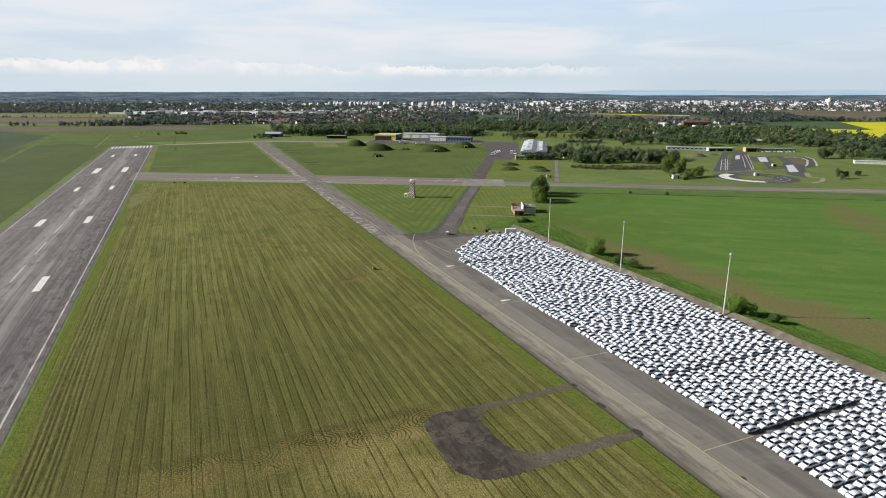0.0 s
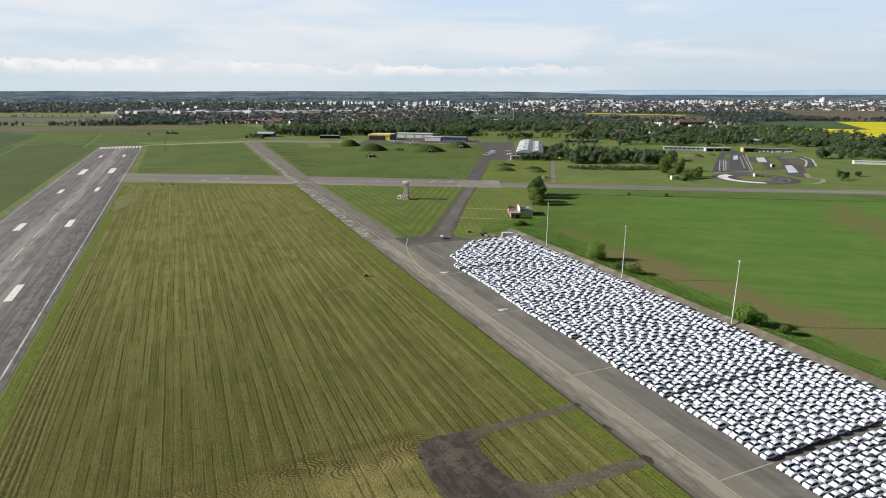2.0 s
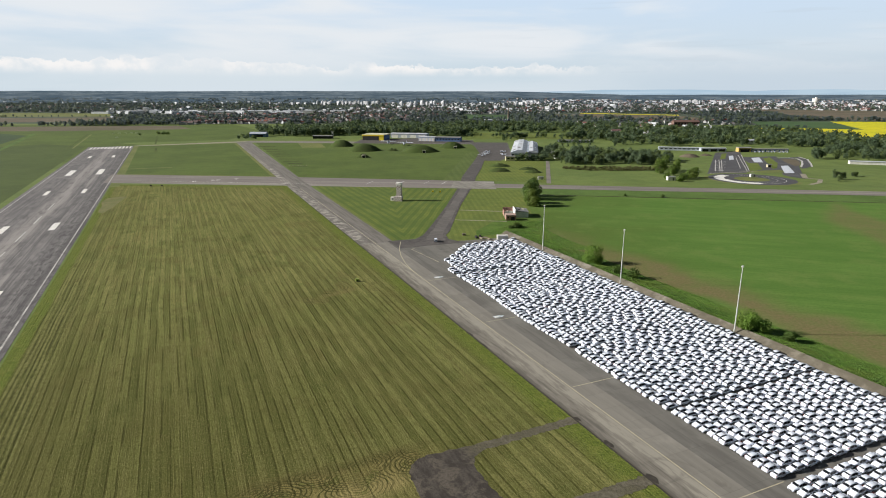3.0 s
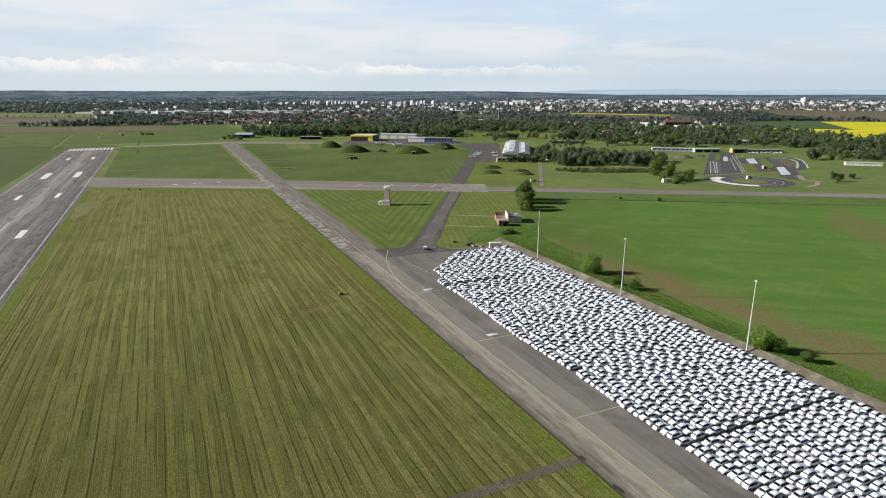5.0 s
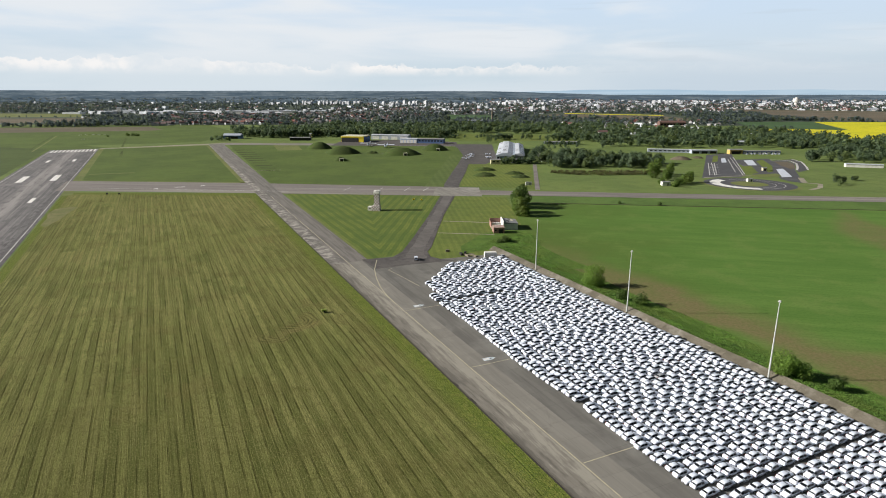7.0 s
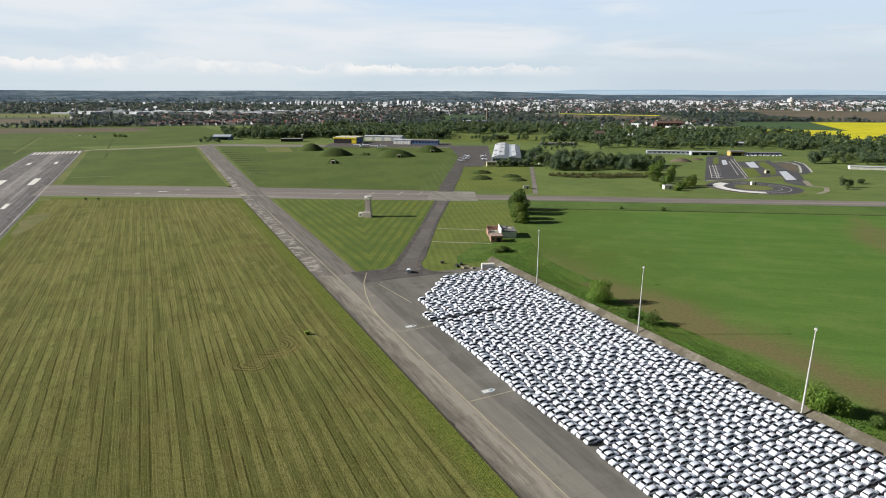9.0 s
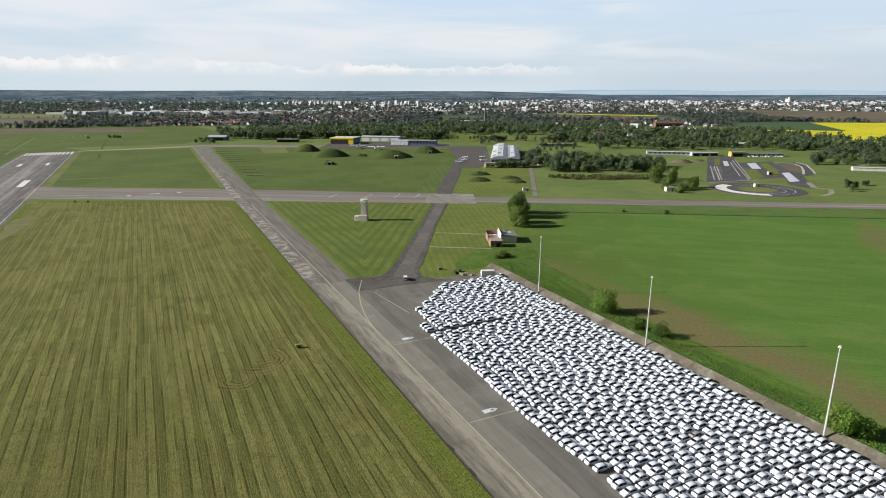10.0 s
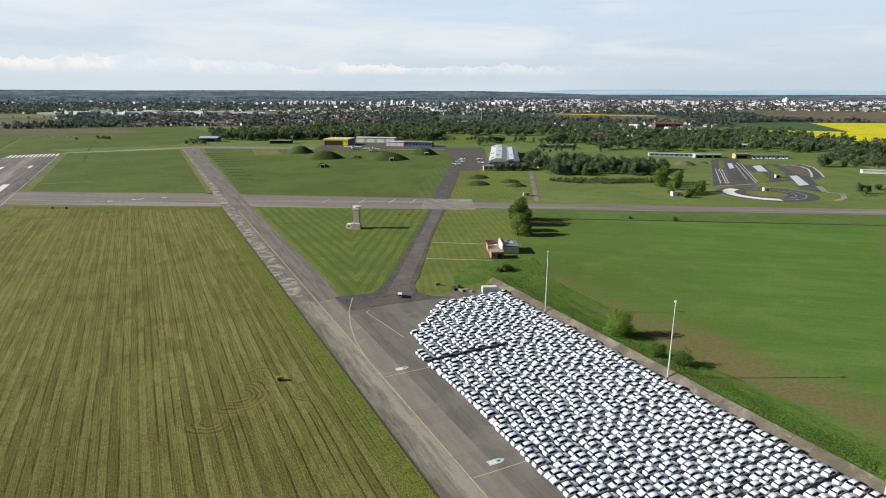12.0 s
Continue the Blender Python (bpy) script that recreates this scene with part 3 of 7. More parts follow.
def earth():
    """Bare dark earth with ruts; the lanes that lead to it are greyer."""
    g = Paint("bare_earth", 0.95, gloss=0.2)
    p = g.place()
    u, v = g.field()
    rut, stain, fine = g.noise(g.comb(g.m("MULTIPLY", u, 1.0), g.m("MULTIPLY", v, 0.22)), 0.55, 4, 0.65), g.noise(p, 0.16, 5, 0.65, 0.6), g.noise(p, 1.6, 4, 0.75)
    c = g.mix(g.step(rut, 0.40, 0.60), (0.045, 0.039, 0.034), (0.080, 0.070, 0.061))
    c = g.mix(g.step(stain, 0.50, 0.60, 0.0, 0.7), c, (0.125, 0.108, 0.088))
    c = g.mix(g.step(g.m("ADD", u, g.m("MULTIPLY", stain, 6)), 63, 69, 0.0, 0.75), c, g.mix(g.step(stain, 0.4, 0.6), (0.165, 0.150, 0.110), (0.110, 0.104, 0.064)))
    c = g.mix(g.step(fine, 0.42, 0.66, 0.0, 0.55), c, (0.036, 0.032, 0.027))
    return g.done(c, g.m("ADD", fine, stain), 0.6, 0.12)


M_EARTH = earth()
M_ASPHALTPALE = paving("worn_asphalt", (0.128, 0.117, 0.110), (0.098, 0.089, 0.084), (0.156, 0.144, 0.134), along=False)
M_TRACK = paving("sandy_track", (0.300, 0.270, 0.210), (0.200, 0.185, 0.140), (0.360, 0.330, 0.270), along=False)
M_KART = paving("circuit_asphalt", (0.075, 0.075, 0.082), (0.055, 0.055, 0.062), (0.105, 0.105, 0.112), along=False)
M_WHITE = plain("white_paint", (0.80, 0.79, 0.76), (0.52, 0.51, 0.49), 0.6, shared=True)
M_WORN = plain("worn_white_paint", (0.62, 0.61, 0.59), (0.17, 0.165, 0.165), 0.5, shared=True)
M_EDGELINE = plain("broken_white_paint", (0.54, 0.53, 0.51), (0.11, 0.105, 0.105), 0.13, shared=True)
M_YELLOWLINE = plain("yellow_paint", (0.47, 0.43, 0.30), (0.33, 0.30, 0.22), 0.5, shared=True)
M_BLUE = plain("pale_blue_paint", (0.46, 0.54, 0.60), (0.55, 0.60, 0.64), 0.8, shared=True)


def bank_slabs():
    g = Paint("bank_concrete", 0.95, gloss=0.2)
    p = g.place()
    a, b = g.noise(p, 0.35, 5, 0.7, 0.4), g.noise(p, 2.2, 4, 0.75)
    c = g.mix(g.chance(), (0.190, 0.172, 0.138), (0.112, 0.100, 0.080))
    c = g.mix(g.step(a, 0.46, 0.62, 0.0, 0.8), c, (0.110, 0.098, 0.076))
    c = g.mix(g.step(a, 0.42, 0.30, 0.0, 0.6), c, (0.340, 0.315, 0.260))
    c = g.mix(g.step(b, 0.47, 0.58, 0.0, 0.6), c, (0.090, 0.083, 0.060))
    c = g.mix(g.step(g.noise(p, 0.12, 4, 0.6), 0.50, 0.62, 0.0, 0.5), c, (0.240, 0.226, 0.194))
    c = g.mix(g.step(g.noise(p, 0.055, 5, 0.7), 0.46, 0.58, 0.0, 0.55), c, (0.072, 0.064, 0.046))
    u, v = g.field()
    c = g.mix(g.step(g.noise(g.comb(g.m("MULTIPLY", u, 0.25), v), 0.9, 4, 0.7), 0.48, 0.66, 0.0, 0.65), c, (0.110, 0.100, 0.075))
    return g.done(c, b, 0.5, 0.05)


M_BANK = bank_slabs()
M_GRIME = plain("wet_grime", (0.030, 0.026, 0.021), (0.055, 0.048, 0.038), 0.9, 0.9, shared=True)
M_SLABS = plain("weathered_concrete", (0.235, 0.205, 0.155), (0.105, 0.090, 0.066), 0.35, 0.9, shared=True)
M_STEEL = plain("galvanised_steel", (0.62, 0.63, 0.62), (0.48, 0.49, 0.48), 2.0, 0.45, 0.3)
M_DARK = plain("dark_opening", (0.02, 0.02, 0.022), rough=0.8)
M_WALLW = plain("white_render", (0.74, 0.73, 0.70), (0.55, 0.54, 0.51), 0.4)
M_WALLY = plain("yellow_cladding", (0.78, 0.62, 0.03), (0.66, 0.52, 0.03), 0.3)
M_PALEBLUE = plain("pale_blue_cladding", (0.52, 0.60, 0.74), (0.42, 0.50, 0.64), 0.3)
M_SLIDE = plain("sliding_lane_coating", (0.56, 0.60, 0.67), (0.44, 0.47, 0.53), 0.2, shared=True)
M_OCHRE = plain("ochre_render", (0.52, 0.38, 0.12), (0.40, 0.29, 0.10), 0.3)
M_WALLB = plain("blue_cladding", (0.10, 0.17, 0.34), (0.07, 0.12, 0.26), 0.3)
M_WALLG = plain("grey_blue_cladding", (0.42, 0.46, 0.54), (0.32, 0.36, 0.44), 0.3)
M_CREAM = plain("cream_render", (0.60, 0.55, 0.36), (0.48, 0.44, 0.28), 0.4)
M_BRICKD = plain("dark_brick", (0.17, 0.10, 0.085), (0.10, 0.065, 0.055), 0.3)
M_BRICK = plain("red_brick_render", (0.36, 0.205, 0.165), (0.22, 0.13, 0.105), 0.7)
M_BRICKTOP = plain("pale_brick_coping", (0.42, 0.30, 0.26), (0.28, 0.20, 0.17), 0.5)
M_CONCRETEWALL = plain("grey_concrete_panels", (0.58, 0.60, 0.64), (0.44, 0.46, 0.50), 0.05)
M_ROOFL = plain("pale_sheet_roof", (0.54, 0.57, 0.62), (0.36, 0.39, 0.44), 0.15, 0.5)
M_ROOFG = plain("grey_felt_roof", (0.26, 0.26, 0.27), (0.17, 0.17, 0.18), 0.3)
M_ROOFP = plain("pale_yellow_roof", (0.62, 0.60, 0.45), (0.48, 0.47, 0.36), 0.2)
M_GLASS = plain("dark_window_glass", (0.018, 0.022, 0.028), (0.012, 0.014, 0.018), 0.5, 0.15, 0.0, 0.5)
M_BARK = plain("bark", (0.10, 0.08, 0.06), (0.05, 0.04, 0.03), 2.0, 0.95)
M_LEAF = leaves("leaves", (0.118, 0.190, 0.040), (0.048, 0.092, 0.020))
M_LEAF2 = leaves("fresh_leaves", (0.170, 0.250, 0.048), (0.080, 0.140, 0.026))
M_WOOD = leaves("woodland_leaves", (0.126, 0.182, 0.094), (0.080, 0.124, 0.074), 0.5)
M_BUSH = leaves("bush_leaves", (0.200, 0.320, 0.052), (0.105, 0.195, 0.032), 0.25)
M_HEDGE = leaves("hedge_leaves", (0.185, 0.165, 0.082), (0.110, 0.128, 0.048), 0.5)
# bluish haze of the distance is mixed into both far foliage colours
M_WOODFAR = leaves("hazed_woodland_leaves", (0.118, 0.152, 0.158), (0.090, 0.120, 0.128), 0.3)
M_PLAINWOOD = leaves("far_hazed_leaves", (0.160, 0.198, 0.218), (0.130, 0.166, 0.188), 0.2)
# near-black green for the painted shadow strips and for the ditch
M_SHADOWDITCH = grass("shadow_ditch_grass", (0.034, 0.050, 0.014), (0.024, 0.038, 0.010), (0.050, 0.064, 0.018), patch=0.04, relief=0.4)
M_DITCH = grass("ditch_grass", (0.075, 0.115, 0.024), (0.045, 0.075, 0.016), (0.105, 0.130, 0.034), patch=0.04, relief=0.4)
M_VERGE = grass("rough_verge", (0.098, 0.180, 0.038), (0.072, 0.142, 0.029), (0.126, 0.194, 0.048), patch=0.03, relief=0.3)


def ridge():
    """Far forest, haze of much air painted in: blue-green with lines of darker trees and paler clearings."""
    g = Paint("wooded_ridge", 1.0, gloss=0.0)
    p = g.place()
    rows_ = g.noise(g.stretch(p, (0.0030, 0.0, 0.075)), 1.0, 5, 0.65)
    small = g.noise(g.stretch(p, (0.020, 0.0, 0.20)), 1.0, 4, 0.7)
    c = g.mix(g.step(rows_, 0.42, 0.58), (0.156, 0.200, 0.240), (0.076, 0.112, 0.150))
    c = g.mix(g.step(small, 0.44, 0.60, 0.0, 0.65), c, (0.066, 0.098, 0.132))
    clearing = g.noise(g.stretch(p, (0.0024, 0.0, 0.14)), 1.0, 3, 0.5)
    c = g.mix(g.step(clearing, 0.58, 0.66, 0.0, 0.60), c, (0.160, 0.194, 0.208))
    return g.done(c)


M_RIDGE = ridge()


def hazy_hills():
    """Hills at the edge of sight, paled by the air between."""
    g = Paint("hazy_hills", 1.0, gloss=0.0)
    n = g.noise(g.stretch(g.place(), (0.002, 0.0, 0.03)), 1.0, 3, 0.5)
    # the air's pale haze is put into emission, so the hills themselves glow
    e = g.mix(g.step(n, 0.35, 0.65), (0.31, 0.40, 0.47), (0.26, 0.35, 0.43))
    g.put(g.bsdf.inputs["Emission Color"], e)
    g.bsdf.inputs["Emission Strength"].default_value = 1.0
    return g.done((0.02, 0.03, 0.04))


M_HILL = hazy_hills()
M_HOUSE = varied("house_walls", [(0.0, (0.50, 0.51, 0.53)), (0.35, (0.36, 0.35, 0.34)), (0.7, (0.68, 0.70, 0.74)), (1.0, (0.30, 0.28, 0.26))])
M_TILES = varied("house_roofs", [(0.0, (0.22, 0.090, 0.072)), (0.35, (0.14, 0.090, 0.084)), (0.6, (0.10, 0.10, 0.105)), (0.85, (0.22, 0.23, 0.25)), (1.0, (0.19, 0.10, 0.082))])
M_HALL = varied("hall_walls", [(0.0, (0.42, 0.45, 0.50)), (0.5, (0.60, 0.63, 0.68)), (0.85, (0.70, 0.73, 0.78)), (1.0, (0.30, 0.33, 0.38))])
M_FLAT = varied("hall_roofs", [(0.0, (0.50, 0.52, 0.55)), (0.5, (0.30, 0.32, 0.35)), (1.0, (0.62, 0.63, 0.65))])


# ---- meshes ----
def mesh(name, verts, faces, mats, index=None, smooth=False):
    me = bpy.data.meshes.new(name)
    me.from_pydata([tuple(v) for v in verts], [], [tuple(f) for f in faces])
    for m in mats if isinstance(mats, (list, tuple)) else [mats]:
        me.materials.append(m)
    if index is not None:
        me.polygons.foreach_set("material_index", np.asarray(index, dtype=np.int32))
    if smooth:
        me.polygons.foreach_set("use_smooth", np.ones(len(me.polygons), dtype=bool))
    me.update()
    return me


def sheet(name, corners, mat, z, label, category="ground", thick=0.0):
    """A flat piece of ground from its corners, in world x and y; with thickness it stands on z=0 as a slab."""
    n = len(corners)
    if thick:
        verts = [(c[0], c[1], z) for c in corners] + [(c[0], c[1], z - thick) for c in corners]
        faces = [tuple(range(n))] + [(i, i + n, (i + 1) % n + n, (i + 1) % n) for i in range(n)]
    else:
        verts, faces = [(c[0], c[1], z) for c in corners], [tuple(range(n))]
    area = sum(corners[i][0] * corners[(i + 1) % n][1] - corners[(i + 1) % n][0] * corners[i][1] for i in range(n))
    if area < 0:
        faces = [tuple(reversed(f)) for f in faces]
    return tagged(new(name, mesh(name, verts, faces, mat)), label, category, kind="structure")


def uv(*pairs):
    return [at(u, v).to_2d() for u, v in pairs]


def strip(name, a, b, w0, w1, mat, z, label, category="road"):
    """A straight strip of paving between two places, w0 wide at the first and w1 at the second."""
    a, b = Vector(a), Vector(b)
    side = Vector((b.y - a.y, a.x - b.x)).normalized()
    return sheet(name, [a + side * w0 / 2, b + side * w1 / 2, b - side * w1 / 2, a - side * w0 / 2], mat, z, label, category)


def part(name, me, mat, parent, label=""):
    """A mesh or bmesh as one object under a thing or a part."""
    if isinstance(me, bmesh.types.BMesh):
        data = bpy.data.meshes.new(name)
        me.to_mesh(data)
        me.free()
        data.materials.append(mat)
        me = data
    ob = new(name, me)
    ob.parent = parent
    return tagged(ob, label)


def thing(name, m, label, category, group=""):
    ob = new(name)
    ob.matrix_world = m
    return tagged(ob, label, category, group)


def box(sx, sy, sz, at_=(0, 0, 0), bevel=0.0, turn=None):
    """A box that stands on its place, its upright edges and top softened."""
    bm = bmesh.new()
    bmesh.ops.create_cube(bm, size=1.0, matrix=Matrix.Translation((at_[0], at_[1], at_[2] + sz / 2)) @ (turn or Matrix()) @ Matrix.Diagonal((sx, sy, sz, 1)))
    if bevel:
        bmesh.ops.bevel(bm, geom=bm.edges[:], offset=bevel, segments=1, affect="EDGES")
    return bm


def cyl(r0, r1, h, at_=(0, 0, 0), n=12, turn=None):
    bm = bmesh.new()
    bmesh.ops.create_cone(bm, cap_ends=True, segments=n, radius1=r0, radius2=r1, depth=h, matrix=Matrix.Translation(at_) @ (turn or Matrix()) @ Matrix.Translation((0, 0, h / 2)))
    return bm


def prism(profile, length):
    """A profile in x and z drawn out along y, closed at both ends."""
    n = len(profile)
    verts = [(x, -length / 2, z) for x, z in profile] + [(x, length / 2, z) for x, z in profile]
    faces = [tuple(range(n)), tuple(range(2 * n - 1, n - 1, -1))] + [(i, i + n, (i + 1) % n + n, (i + 1) % n) for i in range(n)]
    bm = bmesh.new()
    vs = [bm.verts.new(v) for v in verts]
    for f in faces:
        bm.faces.new([vs[i] for i in f])
    bmesh.ops.recalc_face_normals(bm, faces=bm.faces[:])
    return bm


# ---- ground ----
def height(x, y):
    """Level ground, that rises far off to a wooded ridge."""
    k = min(max((y - 3850) / 850, 0.0), 1.0)
    top = 80 - 23 * min(max((x - 350) / 900, 0.0), 1.0)
    return k * k * (3 - 2 * k) * (top + 3.5 * noise.noise((x * 0.0011, 3.1, 0.0)) + 1.2 * noise.noise((x * 0.006, y * 0.004, 5.0)))


def ground_sheet():
    xs = np.linspace(-5600, 5600, 141)
    ys = np.concatenate([np.linspace(-900, 3800, 28), np.linspace(3860, 4780, 24)])
    verts = [(x, y, height(x, y)) for y in ys for x in xs]
    nx = len(xs)
    faces, index = [], []
    for j in range(len(ys) - 1):
        for i in range(nx - 1):
            faces.append((j * nx + i, j * nx + i + 1, (j + 1) * nx + i + 1, (j + 1) * nx + i))
            y = ys[j]
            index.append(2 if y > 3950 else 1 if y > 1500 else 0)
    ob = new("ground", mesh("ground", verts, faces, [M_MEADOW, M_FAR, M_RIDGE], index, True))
    return tagged(ob, "flat green meadow land that reaches a wooded ridge", "ground", kind="structure")


ground_sheet()


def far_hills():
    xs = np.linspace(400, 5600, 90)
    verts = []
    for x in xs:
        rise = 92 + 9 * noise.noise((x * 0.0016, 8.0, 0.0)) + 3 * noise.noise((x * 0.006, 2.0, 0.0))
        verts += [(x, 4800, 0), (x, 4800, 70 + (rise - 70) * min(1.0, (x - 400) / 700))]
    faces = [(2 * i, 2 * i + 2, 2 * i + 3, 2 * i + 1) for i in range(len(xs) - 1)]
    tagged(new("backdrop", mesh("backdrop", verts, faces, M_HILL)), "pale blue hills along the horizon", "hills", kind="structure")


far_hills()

# fields
sheet("field_mown", uv((-47, -120), (92.9, -120), (93.2, 548), (-47, 618)), M_MOWN, 0.03, "mown olive-green meadow striped by swaths", "meadow")
sheet("field_crop", [at(189.3, -60).to_2d(), at(189.3, 318).to_2d(), Vector((48, 420)), Vector((52, 478)), Vector((67, 492)), Vector((319, 464)), Vector((900, 395)), Vector((900, -350))], M_CROP, 0.02, "young green crop with patches of bare brown soil", "field")
sheet("meadow_left", [(-420, 880), (-480, 930), (-600, 1000), (-700, 1100), (-966, 1485), (-1900, 1240), (-1900, 500), (-500, 500)], M_MIDDLE, 0.022, "rough green meadow beyond the runway", "meadow")
sheet("field_left_crop", uv((-114, -150), (-114, 1060), (-180, 1130), (-330, 1010), (-900, 900), (-900, -150)), M_CROPL, 0.03, "dark green crop beside the runway", "field")
sheet("field_rye", [(-647, 800), (-802, 1120), (-989, 1230), (-1900, 1100), (-1500, 700)], M_TEAL, 0.05, "dark blue-green field of rye", "field")
sheet("field_brown_left", [(-1900, 1150), (-842, 1250), (-736, 1284), (-611, 1318), (-596, 1350), (-676, 1456), (-820, 1432), (-953, 1408), (-1900, 1290)], M_SOIL, 0.075, "brown ploughed field", "field")
sheet("field_brown_back", [(-1900, 1540), (-1099, 1615), (-906, 1647), (-1073, 1942), (-1272, 1860), (-1900, 1790)], M_SOIL, 0.03, "brown ploughed field", "field")
sheet("field_pale_back", [(-1900, 1900), (-1140, 1980), (-1290, 2240), (-2600, 2350)], M_PALEGRASS, 0.03, "pale green field", "field")
sheet("field_green_left", [(-631, 1372), (-537, 1525), (-330, 1480), (-330, 1150), (-403, 1045), (-457, 960), (-560, 1100)], M_MEADOW, 0.04, "green field below the village", "field")
sheet("field_rapeseed", [(660, 1330), (663, 1410), (788, 1409), (877, 1364), (1018, 1730), (1900, 1690), (1700, 900), (760, 1000), (716, 1180)], M_RAPE, 0.06, "bright yellow rapeseed field in bloom", "field")
sheet("field_wheat", [(692, 1425), (788, 1412), (872, 1370), (1014, 1728), (800, 1722)], M_WHEAT, 0.09, "green wheat field beside yellow rapeseed", "field")
sheet("field_soil_far", [(1080, 1900), (1240, 1769), (2300, 1760), (2300, 2300), (1471, 2882), (1308, 2965)], M_SOIL, 0.06, "brown bare field before the city", "field")
sheet("field_soil_middle", [(237, 2133), (592, 1790), (760, 1790), (740, 2104), (435, 2290)], M_SOIL, 0.06, "brown bare field", "field")
sheet("field_rape_middle", [(450, 2330), (752, 2146), (775, 2205), (460, 2385)], M_RAPE, 0.06, "narrow yellow rapeseed field", "field")
sheet("field_green_back", [(9, 1070), (215, 1070), (238, 1190), (156, 1214), (11, 1237)], M_LAWN2, 0.04, "green meadow behind the hangar", "meadow")
sheet("field_green_north", [(19, 2209), (179, 2131), (150, 1850), (0, 1850)], M_WHEAT, 0.04, "green field behind the woods", "field")

sheet("verge_right", [(66, 496), (320, 467), (900, 398), (900, 443), (60, 526), (58, 500)], M_VERGE, 0.035, "rough green verge between road and crop", "grass")
sheet("ditch_right", [(66, 495.0), (90, 490.0), (320, 464.5), (900, 395.0), (900, 397.5), (320, 467.0), (90, 492.6), (67, 497.2)], M_SHADOWDITCH, 0.045, "dark overgrown ditch along the crop", "ditch")

# paving
sheet("runway", uv((-108.5, -200), (-47.5, -200), (-48.5, 1041), (-108.5, 1041)), M_RUNWAY, 0.06, "wide grey concrete runway streaked with tyre marks", "runway")
sheet("taxiway_cross", [(-346, 602), (-166, 590), (28, 567), (28, 523), (-156, 536), (-322, 546)], M_TAXI, 0.07, "worn grey concrete taxiway", "taxiway")
sheet("taxiway_main", uv((93, -120), (112, -120), (112.5, 540), (121, 1052), (99, 1052), (93.5, 540)), M_TAXIMAIN, 0.08, "old concrete taxiway with pale patches", "taxiway")
sheet("apron_inner", uv((93, -120), (109, -120), (109, 320), (93.4, 320)), M_APRON, 0.10, "pale worn concrete lane of the apron", "apron")
sheet("apron_outer", uv((109, -120), (177, -120), (177, 303), (150, 306), (109, 315)), M_APRON2, 0.10, "grey apron under rows of parked cars", "apron")
sheet("road_link", [(-40, 338), (-31, 322), (-16, 329), (3, 336), (8, 337), (-1, 339.5), (-6, 343.5), (-8, 353), (-6, 363), (-3, 403), (1, 451), (12, 544), (15, 590), (23.5, 670), (29, 737), (49, 737), (59, 772), (68, 810), (74, 960), (20, 960), (26, 832), (17, 737), (9.7, 670), (1.5, 590), (0, 544), (-10, 442), (-17, 383), (-21, 353), (-25, 343)], M_ASPHALT, 0.12, "dark patched asphalt link road", "road")


def worn_middle():
    """The paler, driven middle of the link road, with ragged edges."""
    left = [(-24, 341), (-20.5, 353), (-17, 383), (-10, 442), (0, 544)]
    right = [(-4, 341), (-8, 353), (-5, 383), (0.5, 442), (12, 544)]
    rng_m = random.Random(27)
    sides = [[], []]
    for k in range(61):
        y = 341 + 184 * k / 60
        lx, rx = (np.interp(y, [q[1] for q in line], [q[0] for q in line]) for line in (left, right))
        inset = 0.22 + 0.07 * noise.noise((y * 0.08, 1.0, 0.0))
        sides[0].append(Vector((lx + (rx - lx) * (inset + rng_m.uniform(-0.03, 0.03)), y)))
        sides[1].append(Vector((rx - (rx - lx) * (inset - 0.04 + rng_m.uniform(-0.03, 0.03)), y)))
    sheet("road_worn", sides[0] + sides[1][::-1], M_ASPHALTPALE, 0.126, "paler worn middle of the link road", "road")


worn_middle()
sheet("road_right", [(22, 553), (900, 462), (900, 443), (22, 530)], M_TAXI, 0.09, "grey concrete road along the crop field", "road")
sheet("concrete_patch", [(-6, 567), (31, 566), (31, 522), (-8, 525)], M_APRON_PLAIN, 0.14, "pale concrete crossing", "road")
strip("road_north", (-352, 1003), (60, 982), 34, 36, M_TAXI, 0.07, "grey concrete taxiway in front of the hangars", "taxiway")
strip("road_end", at(-48, 1040).to_2d(), (-345, 1006), 9, 26, M_TRACK, 0.06, "pale track by the runway's end", "track")
sheet("hangar_apron", [(20, 940), (74, 940), (76, 1000), (16, 1000)], M_ASPHALT, 0.11, "dark asphalt apron before the hangar", "apron")
sheet("apron_north", [(-170, 975), (22, 975), (22, 1040), (-60, 1090), (-170, 1062)], M_ASPHALT, 0.10, "dark asphalt apron before the northern hangars", "apron")
strip("track_hut", (80, 556), (104, 735), 4, 4, M_TAXI, 0.10, "sandy track", "track")
strip("path_upper", (0, 429), (34, 424), 1.6, 1.6, M_TRACK, 0.06, "trodden footpath", "path")
strip("path_lower", (-3, 396), (30, 392), 1.4, 1.4, M_TRACK, 0.06, "trodden footpath", "path")
sheet("lawn_triangle", [(-127, 534), (-1, 527), (-15, 395), (-22, 348), (-38, 337), (-48, 352)], M_LAWN, 0.04, "triangular lawn mown in stripes", "lawn")
sheet("lawn_link", [(7, 522), (50, 518), (49, 420), (20, 336), (-5, 336), (-10, 353), (-5, 400)], M_LAWN2, 0.04, "mown lawn beside the link road", "lawn")
sheet("lawn_hangar", [(15, 575), (78, 560), (100, 735), (29, 737), (22, 660)], M_LAWN2, 0.04, "mown lawn before the hangar", "lawn")
